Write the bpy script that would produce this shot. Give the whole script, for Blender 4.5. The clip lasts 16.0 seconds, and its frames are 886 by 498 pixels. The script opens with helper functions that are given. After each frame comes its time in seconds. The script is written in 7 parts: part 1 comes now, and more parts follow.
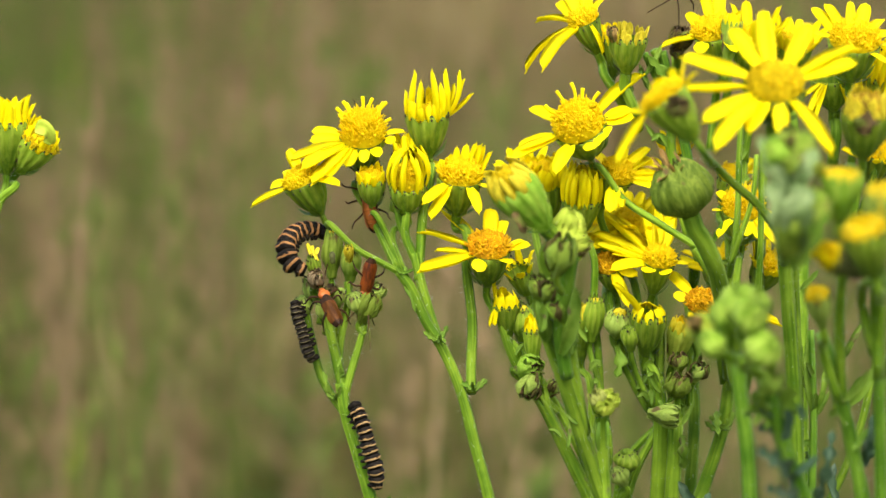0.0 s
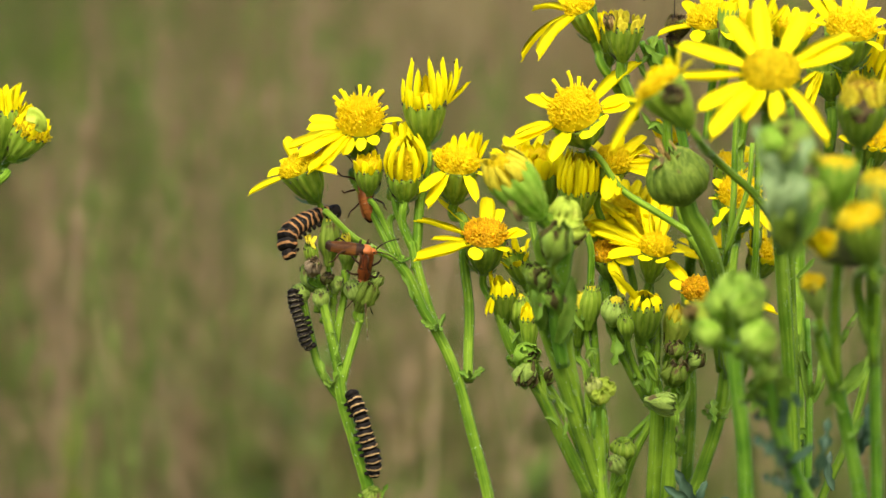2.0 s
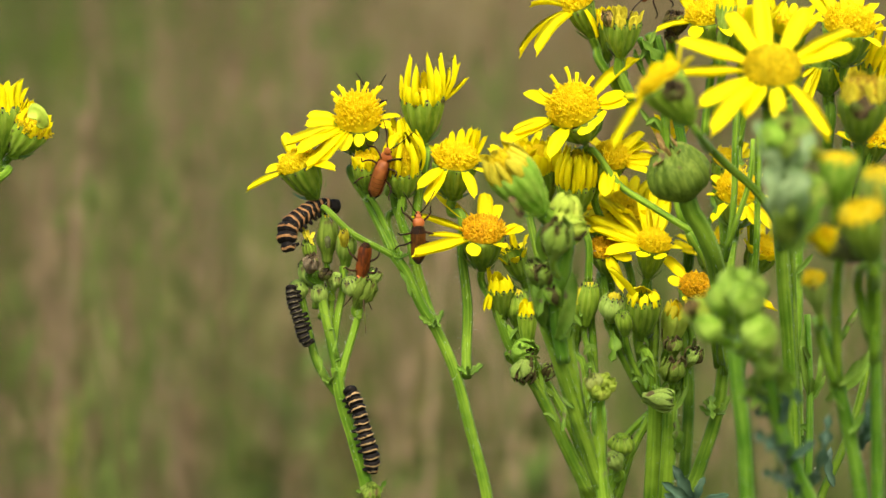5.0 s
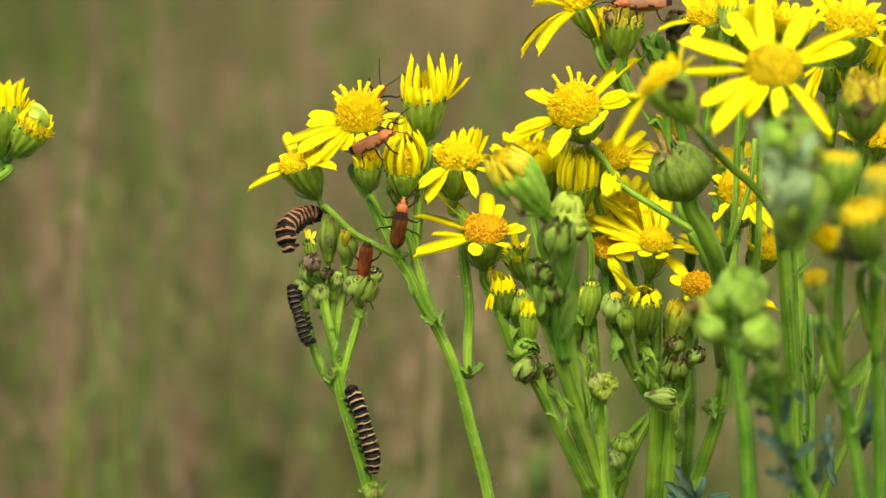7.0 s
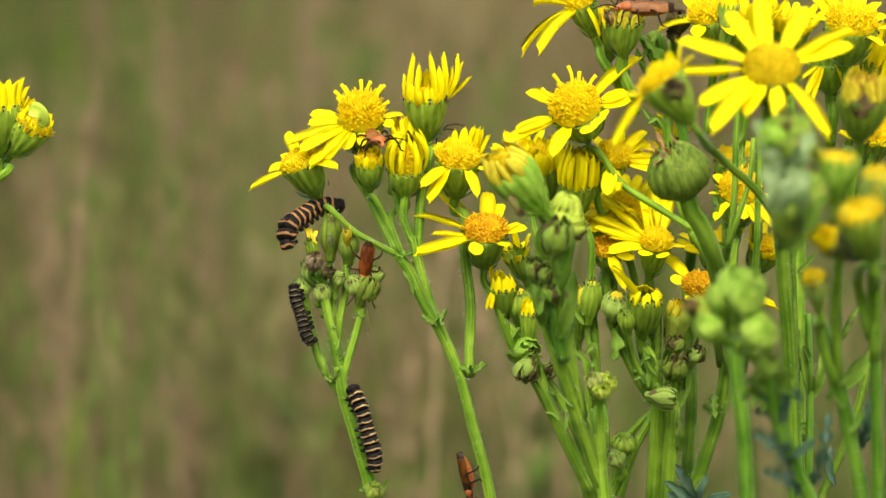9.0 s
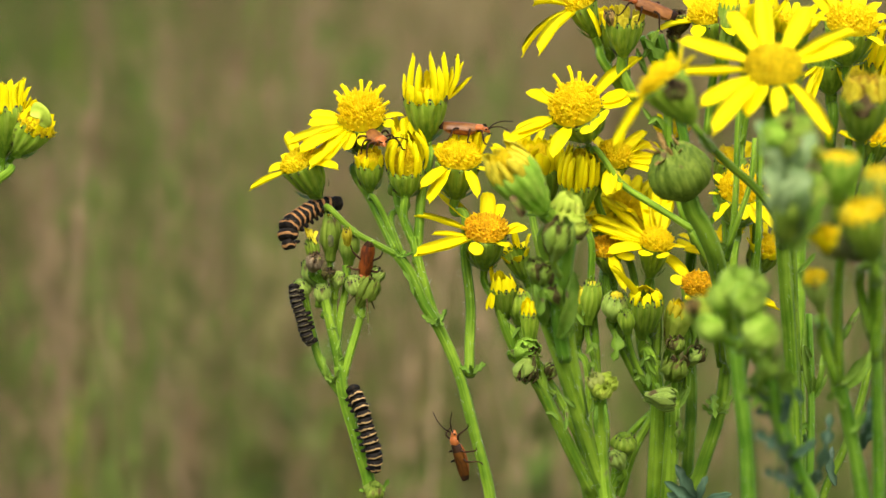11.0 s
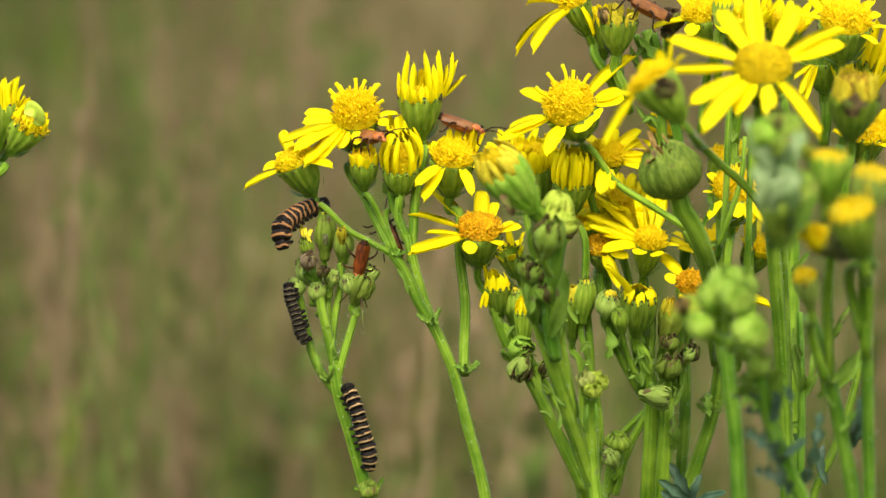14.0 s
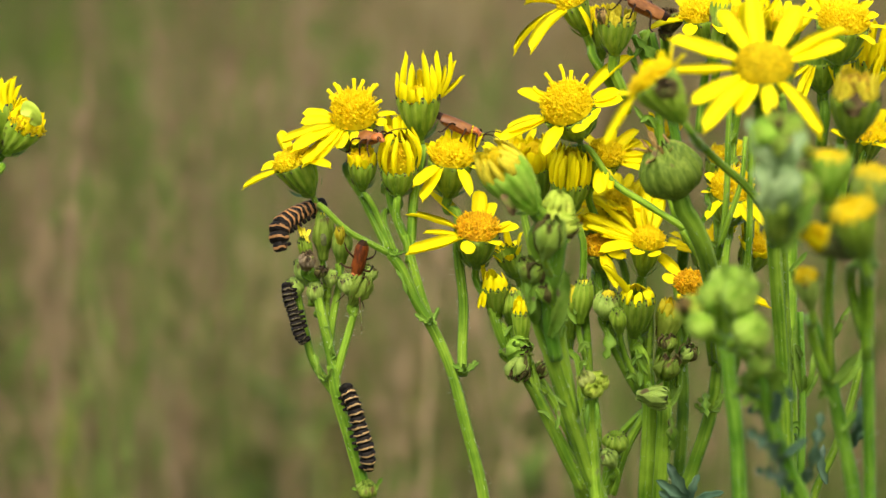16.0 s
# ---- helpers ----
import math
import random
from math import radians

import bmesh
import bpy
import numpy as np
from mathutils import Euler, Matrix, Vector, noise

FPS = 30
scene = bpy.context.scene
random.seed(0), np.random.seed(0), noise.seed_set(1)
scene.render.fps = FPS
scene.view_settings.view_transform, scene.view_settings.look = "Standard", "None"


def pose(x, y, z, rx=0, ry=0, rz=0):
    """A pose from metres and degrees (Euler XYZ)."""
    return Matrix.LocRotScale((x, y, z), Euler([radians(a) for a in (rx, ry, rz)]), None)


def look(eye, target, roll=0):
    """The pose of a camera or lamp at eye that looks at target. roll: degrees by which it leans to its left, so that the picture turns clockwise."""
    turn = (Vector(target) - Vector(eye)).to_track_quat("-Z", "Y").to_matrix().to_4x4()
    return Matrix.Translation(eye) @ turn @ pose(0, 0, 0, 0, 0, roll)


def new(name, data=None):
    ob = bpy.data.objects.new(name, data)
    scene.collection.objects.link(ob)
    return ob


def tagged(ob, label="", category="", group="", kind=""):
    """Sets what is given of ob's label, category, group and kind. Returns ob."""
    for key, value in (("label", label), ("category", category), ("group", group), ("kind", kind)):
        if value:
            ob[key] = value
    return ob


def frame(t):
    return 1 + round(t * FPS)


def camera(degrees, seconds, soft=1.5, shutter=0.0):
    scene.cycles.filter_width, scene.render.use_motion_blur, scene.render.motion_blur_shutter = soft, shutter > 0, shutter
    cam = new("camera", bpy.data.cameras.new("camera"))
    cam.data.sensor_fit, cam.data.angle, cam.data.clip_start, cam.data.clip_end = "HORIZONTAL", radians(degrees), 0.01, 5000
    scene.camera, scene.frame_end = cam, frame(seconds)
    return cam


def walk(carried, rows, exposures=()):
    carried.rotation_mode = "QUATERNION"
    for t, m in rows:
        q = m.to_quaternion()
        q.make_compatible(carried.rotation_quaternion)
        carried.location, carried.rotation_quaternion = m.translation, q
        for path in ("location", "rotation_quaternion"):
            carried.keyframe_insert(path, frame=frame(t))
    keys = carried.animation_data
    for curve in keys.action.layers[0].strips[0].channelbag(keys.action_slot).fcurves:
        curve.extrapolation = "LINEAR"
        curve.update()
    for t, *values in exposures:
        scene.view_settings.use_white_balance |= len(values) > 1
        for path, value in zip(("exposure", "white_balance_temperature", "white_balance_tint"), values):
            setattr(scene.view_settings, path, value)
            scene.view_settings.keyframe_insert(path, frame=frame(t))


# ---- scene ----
cam = camera(15.0, 16.0, soft=1.5)
cam.data.dof.use_dof = True
cam.data.dof.focus_distance = 0.61
cam.data.dof.aperture_fstop = 17.0
EYE = (0.0, 0.0, 0.80)
walk(cam, [
    (0.0, look(EYE, (-0.00060, 0.60447, 0.71798))),
    (0.5, look(EYE, (-0.00050, 0.60437, 0.71730))),
    (1.0, look(EYE, (0.00031, 0.60428, 0.71666))),
    (1.5, look(EYE, (-0.00024, 0.60425, 0.71640))),
    (2.0, look(EYE, (-0.00008, 0.60417, 0.71588))),
    (2.5, look(EYE, (-0.00055, 0.60413, 0.71557))),
    (3.0, look(EYE, (-0.00042, 0.60410, 0.71534))),
    (3.5, look(EYE, (-0.00042, 0.60410, 0.71534))),
    (4.0, look(EYE, (0.00026, 0.60409, 0.71528))),
    (6.5, look(EYE, (0.00010, 0.60407, 0.71514))),
    (7.0, look(EYE, (0.00000, 0.60406, 0.71510))),
    (7.5, look(EYE, (0.00005, 0.60405, 0.71498))),
    (8.0, look(EYE, (-0.00014, 0.60405, 0.71502))),
    (8.5, look(EYE, (0.00016, 0.60405, 0.71498))),
    (9.0, look(EYE, (-0.00028, 0.60404, 0.71496))),
    (11.5, look(EYE, (-0.00030, 0.60405, 0.71503))),
    (12.0, look(EYE, (-0.00028, 0.60406, 0.71507))),
    (12.5, look(EYE, (-0.00066, 0.60403, 0.71486))),
    (13.0, look(EYE, (-0.00049, 0.60402, 0.71479))),
    (13.5, look(EYE, (-0.00014, 0.60405, 0.71499))),
    (14.0, look(EYE, (0.00069, 0.60401, 0.71472))),
    (14.5, look(EYE, (0.00100, 0.60408, 0.71524))),
    (15.0, look(EYE, (0.00186, 0.60403, 0.71485))),
    (15.5, look(EYE, (0.00096, 0.60406, 0.71507))),
    (16.0, look(EYE, (0.00100, 0.60401, 0.71474))),
], exposures=[(0.0, 1.27), (2.0, 1.21), (3.5, 1.19), (16.0, 1.19)])

# ---- world and sun: bright overcast summer day ----
world = bpy.data.worlds.new("overcast_sky")
scene.world = world
world.use_nodes = True
sky = world.node_tree.nodes.new("ShaderNodeTexSky")
sky.sky_type = "NISHITA"
sky.sun_disc = False
sky.sun_elevation, sky.sun_rotation = radians(58), radians(160)
sky.dust_density, sky.ozone_density = 4.0, 0.6
back = world.node_tree.nodes["Background"]
world.node_tree.links.new(sky.outputs[0], back.inputs["Color"])
back.inputs["Strength"].default_value = 0.15
sun = new("sun", bpy.data.lights.new("sun", "SUN"))
sun.data.energy, sun.data.angle, sun.data.color = 1.4, radians(24), (1.0, 0.96, 0.86)
sun.matrix_world = look((-0.6, -1.2, 3.0), (0.1, 0.6, 0.7))

MM = 0.001


# ---- materials ----
def mat(name, c1, c2, scale=300.0, rough=0.6, bump=0.15, trans=0.0, spec=0.3, rand=0.25, stretch=(1, 1, 1),
        islands=False, big=40.0, spots=None, grain=False, fuzz=0.0):
    m = bpy.data.materials.new(name)
    m.use_nodes = True
    t = m.node_tree
    n, l = t.nodes, t.links
    bsdf, out = n["Principled BSDF"], n["Material Output"]
    tc = n.new("ShaderNodeTexCoord")
    mp = n.new("ShaderNodeMapping")
    mp.inputs["Scale"].default_value = stretch
    if grain:
        run = n.new("ShaderNodeAttribute")
        run.attribute_name = "grain"
        l.new(run.outputs["Vector"], mp.inputs["Vector"])
    else:
        l.new(tc.outputs["Object"], mp.inputs["Vector"])
    fine = n.new("ShaderNodeTexNoise")
    fine.inputs["Scale"].default_value, fine.inputs["Detail"].default_value = scale, 5
    coarse = n.new("ShaderNodeTexNoise")
    coarse.inputs["Scale"].default_value, coarse.inputs["Detail"].default_value = big, 3
    l.new(mp.outputs[0], fine.inputs["Vector"])
    l.new(tc.outputs["Object"], coarse.inputs["Vector"])
    add = n.new("ShaderNodeMath")
    add.operation = "ADD"
    l.new(fine.outputs["Fac"], add.inputs[0])
    l.new(coarse.outputs["Fac"], add.inputs[1])
    ramp = n.new("ShaderNodeValToRGB")
    ramp.color_ramp.elements[0].position, ramp.color_ramp.elements[1].position = 0.40, 0.61
    ramp.color_ramp.elements[0].color, ramp.color_ramp.elements[1].color = (*c1, 1), (*c2, 1)
    half = n.new("ShaderNodeMath")
    half.operation = "MULTIPLY"
    half.inputs[1].default_value = 0.5
    l.new(add.outputs[0], half.inputs[0])
    l.new(half.outputs[0], ramp.inputs[0])
    colour = ramp.outputs[0]
    if spots:
        fleck = n.new("ShaderNodeTexNoise")
        fleck.inputs["Scale"].default_value, fleck.inputs["Detail"].default_value = spots[1], 2
        l.new(tc.outputs["Object"], fleck.inputs["Vector"])
        cut = n.new("ShaderNodeMapRange")
        cut.inputs["From Min"].default_value, cut.inputs["From Max"].default_value = spots[2], spots[2] + 0.07
        l.new(fleck.outputs["Fac"], cut.inputs["Value"])
        mix = n.new("ShaderNodeMix")
        mix.data_type = "RGBA"
        mix.inputs[7].default_value = (*spots[0], 1)
        l.new(cut.outputs[0], mix.inputs[0])
        l.new(colour, mix.inputs[6])
        colour = mix.outputs[2]
    info = n.new("ShaderNodeNewGeometry" if islands else "ShaderNodeObjectInfo")
    hsv = n.new("ShaderNodeHueSaturation")
    mr = n.new("ShaderNodeMapRange")
    mr.inputs["To Min"].default_value, mr.inputs["To Max"].default_value = 1 - rand, 1 + rand
    l.new(info.outputs["Random Per Island" if islands else "Random"], mr.inputs["Value"])
    l.new(mr.outputs[0], hsv.inputs["Value"])
    l.new(colour, hsv.inputs["Color"])
    l.new(hsv.outputs[0], bsdf.inputs["Base Color"])
    bsdf.inputs["Roughness"].default_value = rough
    bsdf.inputs["Specular IOR Level"].default_value = spec
    bsdf.inputs["Sheen Weight"].default_value, bsdf.inputs["Sheen Roughness"].default_value = fuzz, 0.4
    if bump:
        b = n.new("ShaderNodeBump")
        b.inputs["Strength"].default_value, b.inputs["Distance"].default_value = bump, 0.0004
        l.new(fine.outputs["Fac"], b.inputs["Height"])
        l.new(b.outputs[0], bsdf.inputs["Normal"])
    if trans:
        tl = n.new("ShaderNodeBsdfTranslucent")
        mx = n.new("ShaderNodeMixShader")
        mx.inputs[0].default_value = trans
        l.new(hsv.outputs[0], tl.inputs["Color"])
        l.new(bsdf.outputs[0], mx.inputs[1])
        l.new(tl.outputs[0], mx.inputs[2])
        l.new(mx.outputs[0], out.inputs["Surface"])
    return m


PETAL = mat("petal_yellow", (0.93, 0.76, 0.001), (0.97, 0.86, 0.002), 6, 0.55, 0.25, 0.30, 0.10, 0.06, (0.6, 6, 1), big=2)
PETAL_PALE = mat("petal_fading", (0.74, 0.60, 0.012), (0.88, 0.79, 0.06), 6, 0.65, 0.25, 0.3, 0.1, 0.15, (0.6, 6, 1), big=3)
DISC = mat("disc_florets", (0.84, 0.62, 0.003), (0.95, 0.77, 0.006), 900, 0.65, 0.1, 0.45, 0.1, 0.07, islands=True, big=250)
DISC_OLD = mat("disc_orange", (0.66, 0.33, 0.005), (0.88, 0.56, 0.008), 900, 0.7, 0.1, 0.3, 0.1, 0.22, islands=True, big=250)
BRACT = mat("involucre_green", (0.105, 0.20, 0.0072), (0.25, 0.37, 0.0204), 500, 0.55, 0.25, 0.12, 0.2, 0.2, (3, 3, 0.5), big=160, spots=((0.07, 0.055, 0.016), 330, 0.63), fuzz=0.05)
BRACT_PALE = mat("bud_pale_green", (0.16, 0.245, 0.027), (0.32, 0.42, 0.072), 500, 0.55, 0.25, 0.1, 0.15, 0.2, (3, 3, 0.5), big=160, spots=((0.12, 0.09, 0.03), 300, 0.61), fuzz=0.05)
RIB = mat("bract_rib_pale", (0.15, 0.25, 0.0108), (0.31, 0.42, 0.036), 500, 0.55, 0.25, 0.16, 0.2, 0.2, (3, 3, 0.5), big=160, spots=((0.07, 0.055, 0.016), 330, 0.64), fuzz=0.05)
DRY_MID = mat("withered_mid_brown", (0.20, 0.125, 0.055), (0.48, 0.38, 0.22), 500, 0.85, 0.5, 0.15, 0.08, 0.25, big=220, spots=((0.06, 0.035, 0.015), 300, 0.58))
CREAM = mat("bud_cream_green", (0.36, 0.42, 0.07), (0.60, 0.64, 0.17), 420, 0.7, 0.4, 0.3, 0.1, 0.12, big=160, spots=((0.34, 0.20, 0.08), 200, 0.66))
PETAL_WILT = mat("petal_wilting", (0.58, 0.46, 0.015), (0.86, 0.74, 0.05), 6, 0.65, 0.25, 0.3, 0.1, 0.15, (0.6, 6, 1), big=3, spots=((0.34, 0.20, 0.03), 5, 0.66))
DISC_DULL = mat("disc_dull_yellow", (0.66, 0.49, 0.005), (0.86, 0.68, 0.010), 900, 0.7, 0.1, 0.4, 0.1, 0.16, islands=True, big=250)
DISC_BROWN = mat("disc_browning", (0.22, 0.13, 0.02), (0.62, 0.42, 0.015), 900, 0.75, 0.1, 0.25, 0.1, 0.35, islands=True, big=350)
CLUSTER = mat("bud_cluster_pale", (0.20, 0.35, 0.024), (0.38, 0.53, 0.072), 420, 0.65, 0.3, 0.25, 0.1, 0.12, (2, 2, 0.6), big=200, spots=((0.16, 0.20, 0.05), 240, 0.66), fuzz=0.05)
BUD_WOOLLY = mat("bud_soft_green", (0.17, 0.29, 0.018), (0.36, 0.48, 0.066), 500, 0.7, 0.4, 0.2, 0.1, 0.15, (3, 3, 0.4), big=200, spots=((0.16, 0.11, 0.04), 230, 0.62), fuzz=0.05)
WOOL = mat("bud_woolly_grey", (0.16, 0.25, 0.075), (0.31, 0.41, 0.17), 700, 0.9, 0.6, 0.25, 0.05, 0.15, big=260, spots=((0.10, 0.16, 0.04), 300, 0.56), fuzz=0.08)
DRY_CUP = mat("withered_dark_cup", (0.05, 0.05, 0.02), (0.13, 0.15, 0.04), 600, 0.8, 0.4, 0.05, 0.1, 0.15, big=200)
TIP = mat("bract_tip_dark", (0.012, 0.009, 0.006), (0.05, 0.035, 0.02), 900, 0.7, 0.1)
STEM = mat("stem_green", (0.070, 0.155, 0.0042), (0.235, 0.370, 0.024), 1700, 0.55, 0.6, 0.08, 0.12, 0.15, (1, 1, 0.03), big=150, grain=True, spots=((0.12, 0.14, 0.045), 300, 0.70), fuzz=0.06)
STEM_DULL = mat("stem_grey_green", (0.060, 0.160, 0.0072), (0.175, 0.335, 0.0252), 1500, 0.55, 0.6, 0.08, 0.12, 0.15, (1, 1, 0.04), big=150, grain=True, spots=((0.12, 0.14, 0.05), 300, 0.71), fuzz=0.06)
ELYTRA_RED = mat("elytra_red", (0.06, 0.014, 0.003), (0.225, 0.052, 0.007), 900, 0.35, 0.3, 0.2, 0.3, 0.1, (1, 4, 1), big=330)
ELYTRA_PINK = mat("elytra_pinkish", (0.19, 0.06, 0.018), (0.36, 0.14, 0.045), 700, 0.28, 0.15, 0.15, 0.45, 0.1, (1, 4, 1), big=200)
ELYTRA_BROWN = mat("elytra_dark_brown", (0.045, 0.016, 0.003), (0.15, 0.054, 0.008), 700, 0.38, 0.25, 0.2, 0.12, 0.1, (1, 4, 1), big=200)
LEAF = mat("leaf_grey_green", (0.036, 0.080, 0.040), (0.090, 0.158, 0.082), 420, 0.6, 0.3, 0.2, 0.15, 0.2, big=110, spots=((0.16, 0.23, 0.15), 300, 0.60))
PALE_BUD = mat("bud_whitish_green", (0.34, 0.46, 0.036), (0.58, 0.66, 0.084), 420, 0.65, 0.3, 0.3, 0.1, 0.12, big=160, spots=((0.20, 0.16, 0.05), 260, 0.66))
BUD_SMOOTH = mat("bud_fresh_green", (0.16, 0.32, 0.0168), (0.32, 0.48, 0.054), 420, 0.6, 0.3, 0.2, 0.12, 0.15, (2, 2, 0.6), big=200, spots=((0.12, 0.13, 0.03), 240, 0.64))
DRY_TAN = mat("withered_tan", (0.28, 0.15, 0.04), (0.58, 0.40, 0.13), 6, 0.8, 0.4, 0.2, 0.1, 0.3, (0.6, 6, 1), big=3)
SEED_HEAD = mat("seed_head_grey_green", (0.085, 0.14, 0.0096), (0.23, 0.31, 0.033), 600, 0.6, 0.3, 0.12, 0.15, 0.1, (3, 3, 0.3), big=220, spots=((0.13, 0.085, 0.03), 260, 0.60))
LEAF_PALE = mat("leaf_pale", (0.10, 0.205, 0.0108), (0.20, 0.32, 0.033), 420, 0.6, 0.3, 0.2, 0.2, 0.2, big=110, spots=((0.13, 0.11, 0.04), 300, 0.66), fuzz=0.05)
DRY = mat("withered_brown", (0.032, 0.021, 0.009), (0.16, 0.11, 0.040), 600, 0.85, 0.5, 0.1, 0.08, 0.35, big=200, spots=((0.15, 0.18, 0.03), 260, 0.54))
CAT_BLACK = mat("caterpillar_black", (0.005, 0.004, 0.003), (0.016, 0.012, 0.008), 1500, 0.6, 0.5, 0, 0.08, 0.1, big=400)
CAT_ORANGE = mat("caterpillar_orange", (0.20, 0.092, 0.026), (0.37, 0.19, 0.07), 1500, 0.6, 0.5, 0, 0.1, 0.12, big=400, spots=((0.03, 0.02, 0.012), 900, 0.60))
CAT_DULL = mat("caterpillar_dull_band", (0.055, 0.044, 0.02), (0.14, 0.115, 0.055), 1500, 0.6, 0.5, 0, 0.2, 0.12, big=400)
CAT_TAN = mat("caterpillar_tan_band", (0.30, 0.18, 0.062), (0.46, 0.30, 0.13), 1500, 0.6, 0.5, 0, 0.1, 0.12, big=400, spots=((0.05, 0.03, 0.015), 900, 0.64))
DOWN_WHITE = mat("stem_hair_pale", (0.45, 0.52, 0.36), (0.65, 0.70, 0.55), 900, 0.7, 0, 0.4)
HAIR = mat("caterpillar_hair", (0.10, 0.09, 0.075), (0.28, 0.25, 0.21), 900, 0.6, 0)
ELYTRA = mat("elytra_orange_brown", (0.14, 0.05, 0.010), (0.29, 0.115, 0.025), 700, 0.32, 0.15, 0.15, 0.22, 0.12, (1, 4, 1), big=200)
ELYTRA_END = mat("elytra_dark_tip", (0.014, 0.008, 0.005), (0.04, 0.018, 0.008), 700, 0.42, 0.25, 0, 0.1, 0.1)
PRONOTUM = mat("pronotum_orange", (0.29, 0.068, 0.012), (0.46, 0.14, 0.032), 700, 0.34, 0.1, 0.08, 0.22, 0.1, big=300)
BELLY = mat("abdomen_orange", (0.18, 0.045, 0.008), (0.32, 0.10, 0.02), 700, 0.45, 0.2, 0, 0.2, 0.1, big=300)
WING = mat("hind_wing_smoky", (0.16, 0.09, 0.04), (0.30, 0.20, 0.10), 400, 0.3, 0.1, 0.6, 0.4, 0.1, big=100)
LEG = mat("leg_dark", (0.010, 0.007, 0.004), (0.05, 0.020, 0.007), 500, 0.5, 0, spec=0.08)
GRASS = mat("meadow_grass", (0.068, 0.098, 0.012), (0.185, 0.185, 0.044), 3, 0.6, 0, 0.25, 0.2, 0.45, islands=True, big=0.9)
STRAW = mat("grass_straw", (0.165, 0.148, 0.055), (0.285, 0.245, 0.11), 3, 0.7, 0, 0.2, 0.15, 0.35, islands=True, big=0.9)
PANICLE = mat("grass_panicle", (0.27, 0.205, 0.085), (0.42, 0.33, 0.16), 3, 0.8, 0, 0.4, 0.1, 0.3, islands=True, big=0.9)
GREEN_HEAD = mat("bent_grass_green", (0.088, 0.130, 0.020), (0.175, 0.215, 0.048), 3, 0.7, 0, 0.4, 0.1, 0.3, islands=True, big=0.9)
MAUVE = mat("bent_grass_pink", (0.22, 0.15, 0.072), (0.345, 0.245, 0.125), 3, 0.8, 0, 0.4, 0.1, 0.3, islands=True, big=0.9)
HERB = mat("herb_green", (0.07, 0.125, 0.010), (0.16, 0.23, 0.035), 9, 0.5, 0, 0.3, 0.2, 0.3, islands=True, big=2)
FRESH = mat("fresh_grass", (0.10, 0.17, 0.008), (0.22, 0.29, 0.02), 3, 0.55, 0, 0.3, 0.2, 0.4, islands=True, big=0.9)
SOIL = mat("meadow_ground", (0.045, 0.055, 0.014), (0.10, 0.09, 0.036), 9, 0.95, 0.4, 0, 0.1, 0.05, big=1.1)


# ---- mesh helpers ----
def mesh(name, verts, faces, mats, index=None, smooth=True):
    me = bpy.data.meshes.new(name)
    me.from_pydata([tuple(v) for v in verts], [], faces)
    for m in mats if isinstance(mats, (list, tuple)) else [mats]:
        me.materials.append(m)
    if index is not None:
        me.polygons.foreach_set("material_index", index)
    if smooth:
        me.polygons.foreach_set("use_smooth", [True] * len(me.polygons))
    me.update()
    return me


def part(name, me, parent, m=None, label=""):
    ob = new(name, me)
    ob.parent = parent
    if m is not None:
        ob.matrix_basis = m
    return tagged(ob, label)


def smooth_path(points, step=6):
    p = [Vector(q) for q in points]
    if len(p) == 2:
        return [p[0].lerp(p[1], i / step) for i in range(step + 1)]
    n = len(p)
    ways = [(p[min(i + 1, n - 1)] - p[i]).normalized() * 0.5 + (p[i] - p[max(i - 1, 0)]).normalized() * 0.5 for i in range(n)]
    ways = [w.normalized() for w in ways]
    out = []
    for i in range(n - 1):
        a, b, ln = p[i], p[i + 1], (p[i + 1] - p[i]).length
        u, v = ways[i] * ln, ways[i + 1] * ln
        for k in range(step):
            t = k / step
            out.append(a * (2 * t ** 3 - 3 * t * t + 1) + u * (t ** 3 - 2 * t * t + t) + b * (3 * t * t - 2 * t ** 3) + v * (t ** 3 - t * t))
    return out + [p[-1]]


def axis_turn(axis):
    return Vector(axis).normalized().to_track_quat("Z", "Y").to_matrix().to_4x4()


def tube_data(points, r0, r1, sides=12, ridge=0.10, step=6, ribs=0):
    path = smooth_path(points, step)
    verts, faces, n = [], [], len(path)
    side = Vector((1, 0, 0))
    run = [0.0]
    for a, b in zip(path, path[1:]):
        run.append(run[-1] + (b - a).length)
    for i, p in enumerate(path):
        d = (path[min(i + 1, n - 1)] - path[max(i - 1, 0)]).normalized()
        side = (side - d * side.dot(d)).normalized()
        other = d.cross(side)
        r = r0 + (r1 - r0) * run[i] / run[-1]
        r *= 1 + 0.06 * noise.noise(p * 180)
        for k in range(sides):
            a = 2 * math.pi * k / sides
            q = r * (1 + (ridge * math.cos(ribs * a + 0.4 * math.sin(a * 2)) if ribs else ridge if k % 2 else -ridge))
            verts.append(p + (side * math.cos(a) + other * math.sin(a)) * q)
    for i in range(n - 1):
        for k in range(sides):
            a, b = i * sides + k, i * sides + (k + 1) % sides
            faces.append((a, b, b + sides, a + sides))
    faces.append(tuple(range(sides))[::-1])
    faces.append(tuple(range((n - 1) * sides, n * sides)))
    return verts, faces


DOWN = {}


